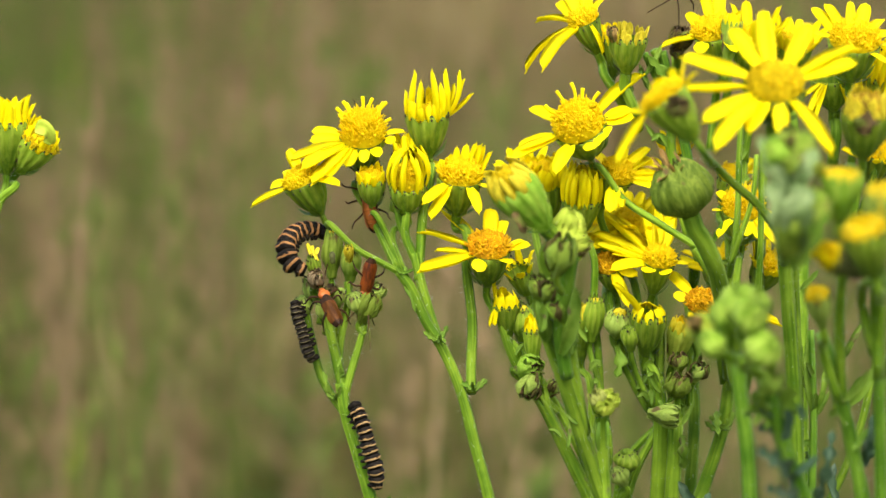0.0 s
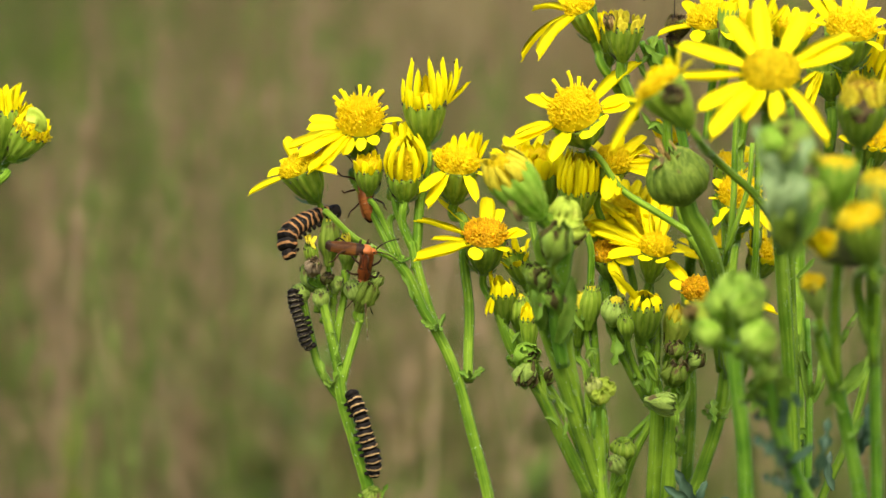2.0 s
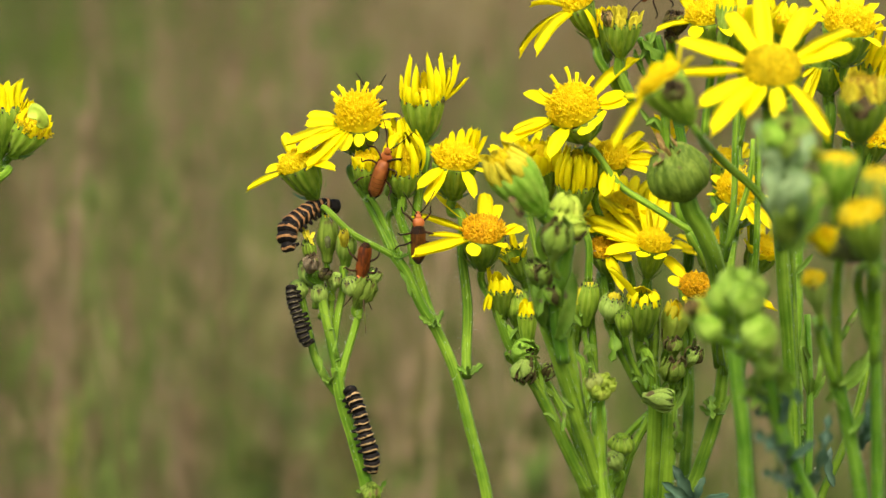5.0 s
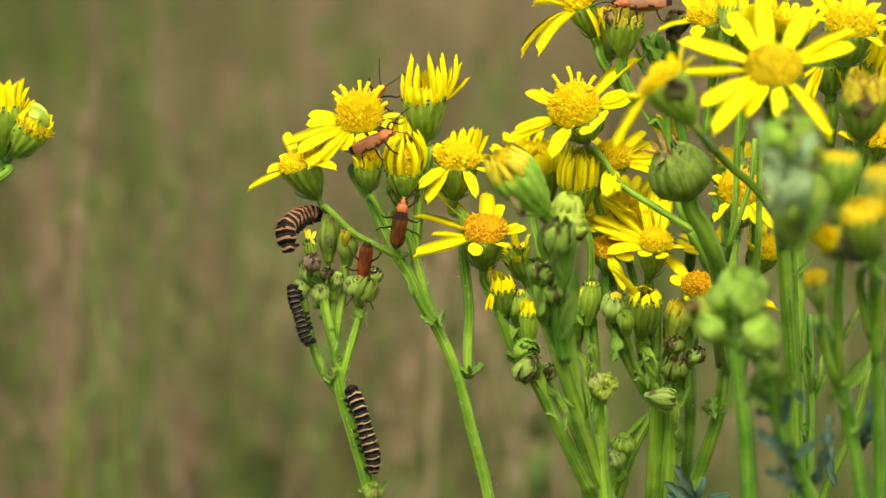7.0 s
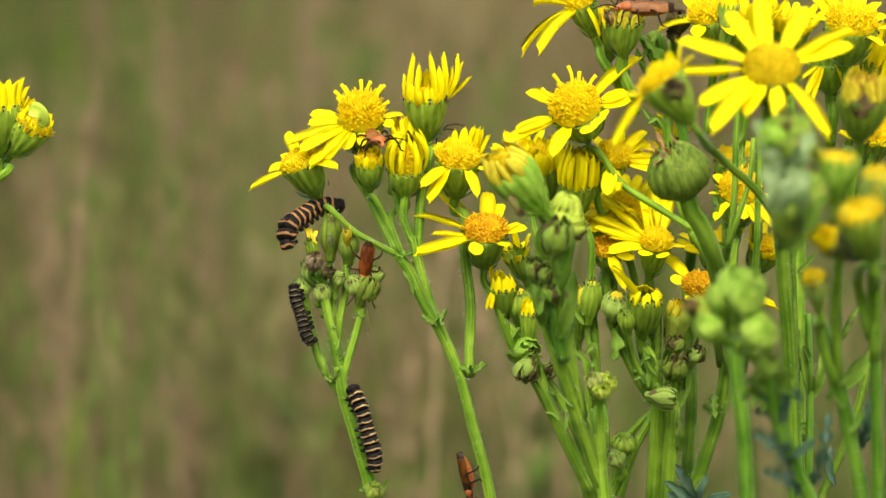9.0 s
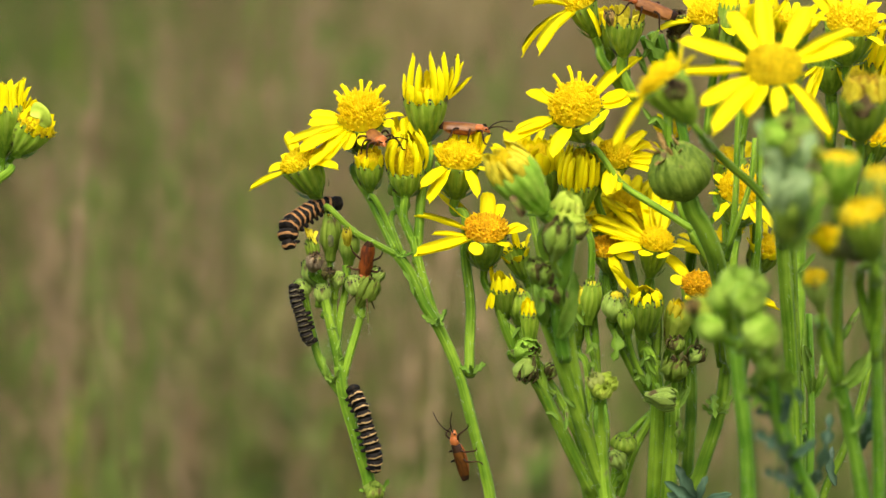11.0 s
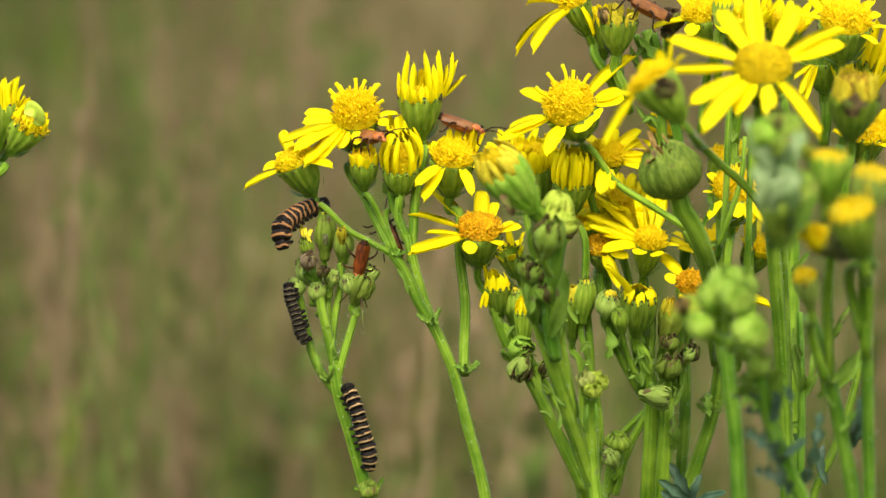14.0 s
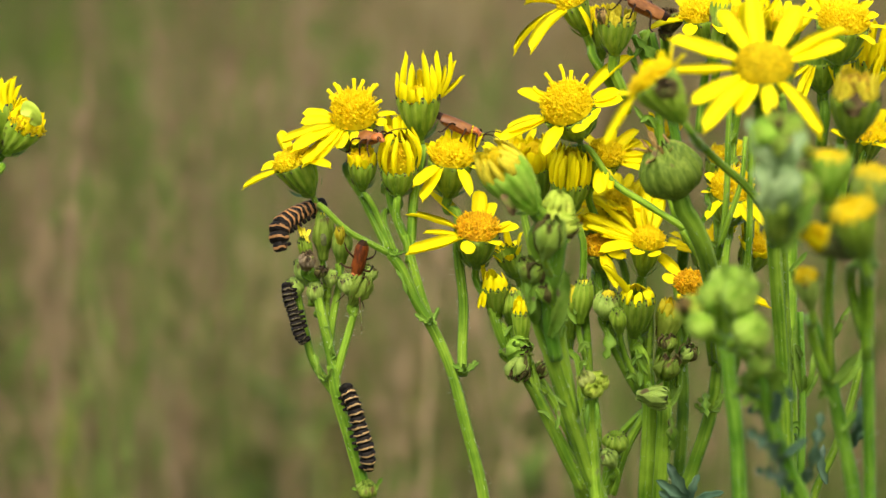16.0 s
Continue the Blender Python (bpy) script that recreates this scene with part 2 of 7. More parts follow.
def comb(plant, verts, sides):
    """Fine pale hairs that lie and stand on a stalk's skin, gathered for the plant."""
    rng = random.Random(len(verts) + len(DOWN.setdefault(plant, [])))
    rings = [i for i in range(len(verts) // sides - 1) if verts[i * sides].z > 0.64]
    for i in rings:
        mid = sum(verts[i * sides:(i + 1) * sides], Vector()) / sides
        along = verts[(i + 1) * sides] - verts[i * sides]
        for _ in range(max(1, int(along.length / MM * 3.0))):
            p = verts[i * sides + rng.randrange(sides)] + along * rng.random()
            out = (p - mid).normalized()
            way = (out * rng.uniform(0.3, 1.0) + along.normalized() * rng.uniform(-0.9, 0.9)).normalized() * rng.uniform(0.4, 1.3) * MM
            side = way.cross(out).normalized() * 0.018 * MM if way.cross(out).length > 1e-9 else Vector((0.018 * MM, 0, 0))
            DOWN[plant].append((p - side, p + side, p + way * 0.6 + side * 0.7, p + way + out * 0.1 * MM))


def stalk(plant, points, r0, r1, name="stem", m=STEM):
    o = plant.location
    sides = 28
    verts, faces = tube_data(points, r0 * 0.86 * MM, r1 * 0.86 * MM, sides, 0.055, 6, 7)
    me = mesh(name, [v - o for v in verts], faces, m)
    run, last, rows = 0.0, None, []
    for i in range(0, len(verts), sides):
        mid = sum(verts[i:i + sides], Vector()) / sides
        run += (mid - last).length if last else 0.0
        last = mid
        for k in range(sides):
            a = 2 * math.pi * k / sides
            rows += (0.0012 * math.cos(a) + o.x, 0.0012 * math.sin(a) + points[0][0], run)
    me.attributes.new("grain", "FLOAT_VECTOR", "POINT").data.foreach_set("vector", rows)
    comb(plant, verts, sides)
    return part(name, me, plant)


PETALS = {}


def petal_mesh(bow, m, form):
    """A strap petal, one unit long along x and one wide along y, grooved, closed and thin."""
    key = (bow, m.name, form)
    if key in PETALS:
        return PETALS[key]
    rng = random.Random(hash((bow, form)) & 255)
    nx, ny = 9, 4
    top, low, faces = [], [], []
    for i in range(nx + 1):
        x = i / nx
        w = 0.5 * min(1.0, 0.45 + 1.7 * x) * (1 - max(0.0, (x - 0.62) / 0.38) ** 2.4 * 0.82)
        if form == 1:
            w *= 1.05 - 0.35 * x
        for j in range(ny + 1):
            v = j / ny * 2 - 1
            z = bow * 4 * x * (1 - x) - 0.035 * (abs(v) < 0.6) * math.sin(math.pi * x) + 0.045 * v * v
            z += 0.02 * noise.noise(Vector((x * 3, v, form * 7 + bow * 9)))
            y = v * w + 0.05 * math.sin(x * 2.5 + form * 2) * x
            tx = x - 0.045 * (i == nx) * (j % 2 == 1) - 0.07 * (i == nx) * (abs(v) > 0.9)
            top.append((tx, y, z))
            low.append((tx, y, z - 0.022))
    k = len(top)
    for i in range(nx):
        for j in range(ny):
            a = i * (ny + 1) + j
            faces.append((a, a + ny + 1, a + ny + 2, a + 1))
            faces.append((k + a, k + a + 1, k + a + ny + 2, k + a + ny + 1))
    rim = [i * (ny + 1) for i in range(nx + 1)] + [nx * (ny + 1) + j for j in range(1, ny + 1)]
    rim += [i * (ny + 1) + ny for i in range(nx - 1, -1, -1)] + list(range(ny - 1, 0, -1))
    for a, b in zip(rim, rim[1:] + rim[:1]):
        faces.append((a, k + a, k + b, b))
    PETALS[key] = mesh("petal", top + low, faces, m)
    return PETALS[key]


def petal(head, world_m, centre, axis, tip, R, width, bow, rng, m=PETAL, base_h=0.0):
    axis = Vector(axis).normalized()
    off = tip - centre
    flat = off - axis * off.dot(axis)
    radial = flat.normalized() if flat.length > 1e-5 else Vector((1, 0, 0))
    foot = centre + radial * R * 0.87 * MM + axis * base_h * MM
    way = tip - foot
    length = way.length
    way.normalize()
    s = way.dot(axis)
    up = axis * math.sqrt(max(0.0, 1 - s * s)) - radial * s
    up = (up - way * up.dot(way)).normalized()
    up = (up + way.cross(up) * rng.uniform(-0.35, 0.35)).normalized()
    side = up.cross(way)
    w = width * MM * rng.uniform(0.85, 1.12)
    rot = Matrix((way, side, up)).transposed().to_4x4()
    mm = Matrix.Translation(foot) @ rot @ Matrix.Diagonal((length, w, length, 1))
    me = petal_mesh(round(bow + rng.choice((-0.03, 0, 0.03)), 2), m, rng.choice((0, 1, 2)))
    return part("petal", me, head, world_m.inverted() @ mm)


def cup_mesh(R, H, bracts=13, belly=1.0, close=0.0, m=BRACT, ragged=0.0, seed=0, wobble=0.06, top=1.0):
    """The green cup of a flower head: overlapping ribbed bracts with dark tips. close > 0 draws the top in."""
    rng = random.Random(seed)
    per = 4
    seg = bracts * per
    plain = m in (SEED_HEAD, BUD_SMOOTH, BUD_WOOLLY, CLUSTER, PALE_BUD, WOOL, DRY_CUP)
    deep = 0.55 if plain else 0.72
    full = belly > 1.05
    foot = min(0.5, 0.95 / R)
    if full:
        prof = [(-1.0, foot), (-0.94, foot * 1.15), (-0.84, 0.56), (-0.7, 0.80), (-0.5, 0.97 * belly), (-0.28, 0.99 * belly),
                (-0.1, 0.96), (0.0, 0.98 - close * 0.35), (0.075, 0.945 - close * 0.5), (0.12, 0.92 - close * 0.6)]
    else:
        prof = [(-1.0, foot * 0.8), (-0.92, foot * 1.0), (-0.82, 0.36), (-0.68, 0.54), (-0.48, 0.71), (-0.26, 0.84), (-0.1, 0.90),
                (0.0, 0.93 - close * 0.35), (0.075, 0.92 - close * 0.5), (0.12, 0.90 - close * 0.6)]
    if close > 1:
        prof = [(-1.0, foot), (-0.95, foot * 1.3), (-0.88, 0.46), (-0.76, 0.76), (-0.6, 0.96), (-0.42, 1.0), (-0.22, 0.88), (-0.02, 0.64), (0.07, 0.46), (0.12, 0.3)]
    verts, faces, index = [], [], []
    lean = [rng.uniform(-0.12, 0.12) for _ in range(bracts)]
    for i, (z, r) in enumerate(prof):
        for k in range(seg):
            b, q = k // per, k % per
            a = 2 * math.pi * (k + lean[b] * i * 0.4) / seg
            rib = (0.90, 1.0, 1.04, 1.0)[q]
            wob = 1 + wobble * noise.noise(Vector((math.cos(a) * 1.3, math.sin(a) * 1.3, z * 2.0 + seed * 3.1))) * 2
            rr = wob * R * r * (1 + (rib - 1) * deep * (0.25 if i < 2 else 1.2)) * (1 + ragged * rng.uniform(-0.2, 0.2))
            zz = (z if z < 0 else z * top) * H + (0.06 * H * top * (1 if q in (1, 2) else -0.9) if i >= len(prof) - 3 else 0) + ragged * rng.uniform(-0.1, 0.1) * H
            verts.append((rr * math.cos(a) * MM, rr * math.sin(a) * MM, zz * MM))
    rows = len(prof)
    for i in range(rows - 1):
        for k in range(seg):
            a, b = i * seg + k, i * seg + (k + 1) % seg
            faces.append((a, b, b + seg, a + seg))
            index.append(1 if i == rows - 2 and k % per == 1 else (2 if k % per in (1, 2) and i > 2 else 0))
    faces.append(tuple(range(seg))[::-1])
    index.append(0)
    # small outer bracts at the foot
    for b in range(6):
        a = b * 1.05 + rng.random()
        z0, r0 = -0.98 * H, 0.35 * R
        for s in (0,):
            k = len(verts)
            ca, sa = math.cos(a), math.sin(a)
            ta, tb = -sa, ca
            w = 0.12 * R
            for z, r, ww in ((z0, foot * R * 1.05, w), (z0 + 0.2 * H, 0.66 * R, w), (z0 + 0.4 * H, 0.86 * R, 0.02 * R)):
                verts += [((r * ca + ta * ww) * MM, (r * sa + tb * ww) * MM, z * MM), ((r * ca - ta * ww) * MM, (r * sa - tb * ww) * MM, z * MM)]
            faces += [(k, k + 1, k + 3, k + 2), (k + 2, k + 3, k + 5, k + 4)]
            index += [0, 0]
    # black points at the ends of the bracts
    for b in range(0 if plain else bracts):
        if rng.random() < 0.2:
            continue
        a = 2 * math.pi * (b * per + 1.5 + lean[b] * 3) / seg
        out, along, up = Vector((math.cos(a), math.sin(a), 0)), Vector((-math.sin(a), math.cos(a), 0)), Vector((0, 0, 1))
        c = out * R * prof[-3][1] * 1.03 + up * H * (rng.uniform(0.03, 0.09) if top > 0.5 else rng.uniform(-0.08, 0.0))
        w, h = rng.uniform(0.13, 0.24), rng.uniform(0.2, 0.42)
        k = len(verts)
        verts += [tuple(q * MM) for q in (c + up * h, c - up * h, c + along * w, c - along * w, c + out * 0.2, c - out * 0.2)]
        for p, q in ((2, 4), (4, 3), (3, 5), (5, 2)):
            faces += [(k, k + q, k + p), (k + 1, k + p, k + q)]
            index += [1, 1]
    return mesh("flower_head", verts, faces, [m, m if plain else TIP, RIB if m is BRACT else m], index)


def disc_mesh(R, h, m=DISC, tall=1.0, seed=0, styles=0, flare=0.8):
    """A dome of small tubular florets in a spiral, each with a flared mouth."""
    rng = random.Random(seed)
    verts, faces = [], []

    def ring(c, d, r, sides=6):
        s = d.orthogonal().normalized()
        o = d.cross(s)
        k = len(verts)
        for j in range(sides):
            a = 2 * math.pi * j / sides
            verts.append(tuple((c + (s * math.cos(a) + o * math.sin(a)) * r) * MM))
        return k

    rows, sides = 5, 18
    for i in range(rows):
        a = i / rows * math.pi / 2
        for j in range(sides):
            b = 2 * math.pi * j / sides
            verts.append((R * math.cos(a) * math.cos(b) * MM, R * math.cos(a) * math.sin(b) * MM, h * math.sin(a) * MM))
    verts.append((0, 0, h * MM))
    for i in range(rows - 1):
        for j in range(sides):
            a, b = i * sides + j, i * sides + (j + 1) % sides
            faces.append((a, b, b + sides, a + sides))
    for j in range(sides):
        faces.append(((rows - 1) * sides + j, (rows - 1) * sides + (j + 1) % sides, rows * sides))
    count = int(170 + R * 50)
    for i in range(count):
        f = (i + 0.5) / count
        rad, a = math.sqrt(f), i * 2.39996 + rng.uniform(-0.09, 0.09)
        z = math.sqrt(max(0.0, 1 - rad * rad))
        c = Vector((R * 0.97 * rad * math.cos(a), R * 0.97 * rad * math.sin(a), h * z))
        d = Vector((rad * math.cos(a) * flare, rad * math.sin(a) * flare, 0.45 + z)).normalized()
        d = (d + Vector((rng.uniform(-0.35, 0.35), rng.uniform(-0.35, 0.35), rng.uniform(-0.1, 0.1)))).normalized()
        mouth = rng.random() < (0.4 if rad > 0.6 else 0.05)
        ln = tall * rng.uniform(0.3, 0.85) * (1.2 if rad > 0.6 else 0.45)
        r = rng.uniform(0.19, 0.25)
        rings = [ring(c, d, r * 0.9, 5), ring(c + d * ln * 0.7, d, r, 5), ring(c + d * ln, d, r * (1.3 if mouth else 0.3), 5)]
        for p, q in zip(rings, rings[1:]):
            for j in range(5):
                faces.append((p + j, p + (j + 1) % 5, q + (j + 1) % 5, q + j))
        if mouth:
            verts.append(tuple((c + d * ln * 0.75) * MM))
            faces += [(rings[-1] + j, rings[-1] + (j + 1) % 5, len(verts) - 1) for j in range(5)]
        else:
            faces.append(tuple(range(rings[-1], rings[-1] + 5)))
        if rng.random() < 0.22 + styles:
            e = (d + Vector((rng.uniform(-0.4, 0.4), rng.uniform(-0.4, 0.4), 0.1))).normalized()
            long = rng.uniform(0.6, 1.5) if rng.random() < styles else rng.uniform(0.25, 0.6) * tall
            p, q = ring(c + d * ln * 0.8, d, 0.12, 5), ring(c + d * ln + e * long, e, 0.13, 5)
            for j in range(5):
                faces.append((p + j, p + (j + 1) % 5, q + (j + 1) % 5, q + j))
            faces.append(tuple(range(q, q + 5)))
    return mesh("disc", verts, faces, m)


HEADS = [0]


def head(plant, c, axis, R=4.2, H=7.0, tips=(), ring=None, stem=(), width=2.5, bow=0.06, lift=0.0, disc=DISC, dome=0.6,
         styles=0.0, tall=1.0, belly=1.0, close=0.0, cup=BRACT, pm=PETAL, stalk_r=(0.75, 0.95), label="", sm=STEM, has_disc=True, stub=1.0, ring_w=0.0):
    """One flower head. tips: petal tips as offsets across and up from the centre, in tenths of a millimetre, with an
    optional third number for the depth; ring: (count, length in mm, lean from the axis in degrees) for petals all round."""
    HEADS[0] += 1
    rng = random.Random(HEADS[0])
    if belly <= 1.05:
        H *= 1.16
    c, axis = Vector(c), Vector(axis).normalized()
    wm = Matrix.Translation(c) @ axis_turn(axis)
    ob = part("flower_head", cup_mesh(R, H, belly=belly, close=close, m=cup, seed=HEADS[0], top=0.2 if tips and not ring and close < 0.1 else 1.0), plant,
              Matrix.Translation(-plant.location) @ wm, label)
    if has_disc:
        shut = ring and not tips and ring[2] < 20
        part("disc", disc_mesh(R * (0.68 if shut else 0.86), R * dome, disc, tall, HEADS[0], styles, 0.1 if shut else 0.8), ob, Matrix.Translation((0, 0, 0.2 * MM)))
    for tip in tips:
        dx, dz = tip[0] * 0.1, tip[1] * 0.1
        if len(tip) > 2:
            y = tip[2] * 0.1
        elif abs(axis.y) > 0.2:
            y = (lift - dx * axis.x - dz * axis.z) / axis.y
            lim = 0.75 * math.hypot(dx, dz) + 2
            y = max(-lim, min(lim, y))
        else:
            y = rng.uniform(-0.6, 0.6) * R
        if len(tip) > 2 and stub < 0.5:
            out = Vector((dx, y, dz)) * MM
            inner = wm.inverted() @ (c + out * 0.45)
            end = wm.inverted() @ (c + out)
            mid = inner.lerp(end, 0.6) + Vector((rng.uniform(-1, 1), rng.uniform(-1, 1), 0.4)) * 0.35 * MM
            v, f = tube_data([inner, mid, end], 0.24 * MM, 0.38 * MM, 7, 0.04, 4)
            part("floret", mesh("floret", v, f, pm), ob)
            continue
        petal(ob, wm, c, axis, c + Vector((dx, y, dz)) * MM, R * (0.4 if close > 1 else 1), width * (stub if len(tip) > 2 else 1), bow, rng, pm)
    if ring:
        n, length, lean = ring
        off = rng.random() * 6.28
        for k in range(n):
            a = off + 2 * math.pi * k / n + rng.uniform(-0.12, 0.12)
            le = radians(lean + rng.uniform(-15, 13))
            rad = (wm.to_3x3() @ Vector((math.cos(a), math.sin(a), 0)))
            tip = c + rad * R * 0.82 * MM + (rad * math.sin(le) + axis * math.cos(le)) * length * rng.uniform(0.8, 1.1) * MM
            foot_c = c
            petal(ob, wm, foot_c, axis, tip, R, ring_w or width, bow, rng, pm)
    if stem:
        base = c - axis * H * 0.97 * MM
        stalk(plant, [base, base - axis * 2.5 * MM, *[Vector(p) for p in stem]], stalk_r[0], stalk_r[1], "stalk", sm)
    return ob


def bud(plant, c, axis, R=2.6, H=5.0, stem=(), m=BRACT, yellow=True, label="", stalk_r=(0.6, 0.8), sm=STEM):
    """A closed bud: the cup drawn in over a tuft of florets."""
    HEADS[0] += 1
    c, axis = Vector(c), Vector(axis).normalized()
    wm = Matrix.Translation(c) @ axis_turn(axis)
    ob = part("bud", cup_mesh(R, H, 11, 1.12, 0.55, m, 0.06, HEADS[0], 0.09), plant, Matrix.Translation(-plant.location) @ wm, label)
    part("tuft", disc_mesh(R * 0.42, R * 0.3, PETAL_PALE if yellow else m, 0.35, HEADS[0]), ob)
    if stem:
        base = c - axis * H * 0.97 * MM
        stalk(plant, [base, base - axis * 1.5 * MM, *[Vector(p) for p in stem]], stalk_r[0], stalk_r[1], "stalk", sm)
    return ob


FOLDS = {}


def fold_mesh(form, m):
    """One shrivelled bract, a unit tall, bulging out and curling in at the tip."""
    key = (form, m.name)
    if key in FOLDS:
        return FOLDS[key]
    rng = random.Random(form * 5 + 1)
    nz, nv = 7, 4
    verts, faces = [], []
    curl, twist = rng.uniform(0.3, 1.0), rng.uniform(-0.5, 0.5)
    for layer in (0, 1):
        for i in range(nz + 1):
            t = i / nz
            out = 0.28 + 0.95 * math.sin(min(t, 0.8) * 1.9) - curl * max(0, t - 0.62) * 2.0
            w = 0.46 * math.sin(math.pi * (0.12 + 0.84 * t)) ** 0.7
            for j in range(nv + 1):
                v = j / nv * 2 - 1
                a = v * w + twist * t * t
                r = out - 0.07 * v * v + 0.2 * noise.noise(Vector((t * 5, v * 2.6, form * 3.3))) - 0.06 * layer
                verts.append((r * math.cos(a), r * math.sin(a), -1 + t * 1.18 + 0.14 * noise.noise(Vector((v * 2, t * 3, form)))))
    k = (nz + 1) * (nv + 1)
    for i in range(nz):
        for j in range(nv):
            q = i * (nv + 1) + j
            faces += [(q, q + 1, q + nv + 2, q + nv + 1), (k + q, k + q + nv + 1, k + q + nv + 2, k + q + 1)]
        for q, d in ((i * (nv + 1), 0), (i * (nv + 1) + nv, 1)):
            faces.append((q, q + nv + 1, k + q + nv + 1, k + q) if d == 0 else (q + nv + 1, q, k + q, k + q + nv + 1))
    top = nz * (nv + 1)
    faces += [(top + j, top + j + 1, k + top + j + 1, k + top + j) for j in range(nv)]
    FOLDS[key] = mesh("bract", verts, faces, m)
    return FOLDS[key]


def withered(plant, c, axis, R=2.8, H=5.0, stem=(), strands=9, m=BRACT_PALE, label="", brown=0.25):
    """A spent head: a shrunken cup wrapped in curled bracts, some gone brown, with a few dry strands."""
    HEADS[0] += 1
    rng = random.Random(HEADS[0] * 7)
    c, axis = Vector(c), Vector(axis).normalized()
    wm = Matrix.Translation(c) @ axis_turn(axis)
    ob = part("withered_head", cup_mesh(R * 0.8, H, 9, 1.1, 0.9, m, 0.25, HEADS[0], 0.2), plant, Matrix.Translation(-plant.location) @ wm, label)
    for k in range(8):
        f = rng.uniform(0.85, 1.12)
        tilt = pose(0, 0, 0, rng.uniform(-8, 8), rng.uniform(-8, 8), k * 45 + rng.uniform(-14, 14))
        part("bract", fold_mesh(rng.randrange(5), DRY if rng.random() < brown else m), ob, tilt @ Matrix.Diagonal((R * f * MM, R * f * MM, H * rng.uniform(0.8, 1.1) * MM, 1)))
    verts, faces = [], []
    for i in range(strands):
        a, sp = rng.random() * 6.28, rng.uniform(0.15, 0.6)
        p = Vector((math.cos(a), math.sin(a), 0)) * R * sp
        pts = [p - Vector((0, 0, 1)), p * 1.05 + Vector((0, 0, R * rng.uniform(0.1, 0.4))),
               p * rng.uniform(0.8, 1.7) + Vector((rng.uniform(-0.4, 0.4), rng.uniform(-0.4, 0.4), R * rng.uniform(0.0, 0.45)))]
        v, f = tube_data([q * MM for q in pts], rng.uniform(0.2, 0.45) * MM, 0.12 * MM, 6, 0.3, 3)
        k = len(verts)
        verts += v
        faces += [tuple(k + j for j in q) for q in f]
    if strands:
        part("withered_tuft", mesh("withered_tuft", verts, faces, DRY), ob)
    if stem:
        base = c - axis * H * 0.97 * MM
        stalk(plant, [base, base - axis * 1.2 * MM, *[Vector(p) for p in stem]], 0.7, 0.8, "stalk")
    return ob


def leaf(plant, points, width, m=LEAF, lobes=5, face=(0, -1, 0.4), depth=0.6):
    """A ragged, lobed leaf along a path, folded a little at the midrib."""
    path = smooth_path(points, 18)
    n = len(path)
    o = plant.location
    verts, faces = [], []
    f = Vector(face).normalized()
    for i, p in enumerate(path):
        t = i / (n - 1)
        d = (path[min(i + 1, n - 1)] - path[max(i - 1, 0)]).normalized()
        s = d.cross(f).normalized()
        u = s.cross(d)
        w = width * 0.5 * MM * (math.sin(math.pi * min(1, 0.12 + 0.88 * t)) ** 0.6 + 0.05)
        w *= 1 - depth * (0.5 + 0.5 * math.cos(t * lobes * 2 * math.pi))
        w2 = w * (1 + 0.5 * noise.noise(p * 300))
        for q, ww in ((-1, w2), (-0.45, w2), (0, 0), (0.45, w), (1, w)):
            v = p + s * (q * ww) + u * (0.6 * abs(q) * ww) + d * (0.4 * abs(q) * ww)
            verts.append(v - o)
    k = len(verts)
    verts += [v - Vector((0, -0.25, 0.1)) * MM - f * 0.3 * MM for v in verts]
    for i in range(n - 1):
        for j in range(4):
            a = i * 5 + j
            faces.append((a, a + 1, a + 6, a + 5))
            faces.append((k + a, k + a + 5, k + a + 6, k + a + 1))
        for a in (i * 5, i * 5 + 4):
            faces.append((a, a + 5, k + a + 5, k + a))
    return part("leaf", mesh("leaf", verts, faces, m), plant)


def node_leaves(plant, c, size, seed, m=LEAF_PALE, n=3):
    """Small crumpled leaflets clasping a stem joint."""
    rng = random.Random(seed)
    c = Vector(c)
    for k in range(n):
        a = seed + k * 6.28 / n + rng.uniform(-0.4, 0.4)
        out = Vector((math.cos(a), math.sin(a) * 0.6, rng.uniform(0.1, 0.9))).normalized()
        p = [c, c + out * size * 0.5 * MM, c + (out + Vector((0, 0, rng.uniform(-0.4, 0.5)))) * size * MM]
        leaf(plant, p, size * 0.4, m, 3, (rng.uniform(-0.5, 0.5), -1, 0.5))


def leaflets(plant, points, n, seed, size=4.0, m=LEAF_PALE):
    """Small narrow bracts standing off a stalk."""
    rng = random.Random(seed)
    path = smooth_path(points, 6)
    for k in range(n):
        p = path[int((k + rng.random()) / n * (len(path) - 1))]
        a = rng.random() * 6.28
        out = Vector((math.cos(a), math.sin(a) * 0.8, rng.uniform(0.6, 1.6))).normalized()
        ln = size * rng.uniform(0.6, 1.3) * MM
        leaf(plant, [p, p + out * ln * 0.5, p + (out + Vector((0, 0, rng.uniform(-0.6, 0.3)))) * ln], size * 0.22, m, 2, (rng.uniform(-0.6, 0.6), -1, 0.4), 0.25)


def ragwort(x, y, label):
    ob = new("ragwort_plant")
    ob.location = (x, y, 0)
    ob.empty_display_size = 0.05
    return tagged(ob, label, "ragwort", "flowering ragwort in the meadow")


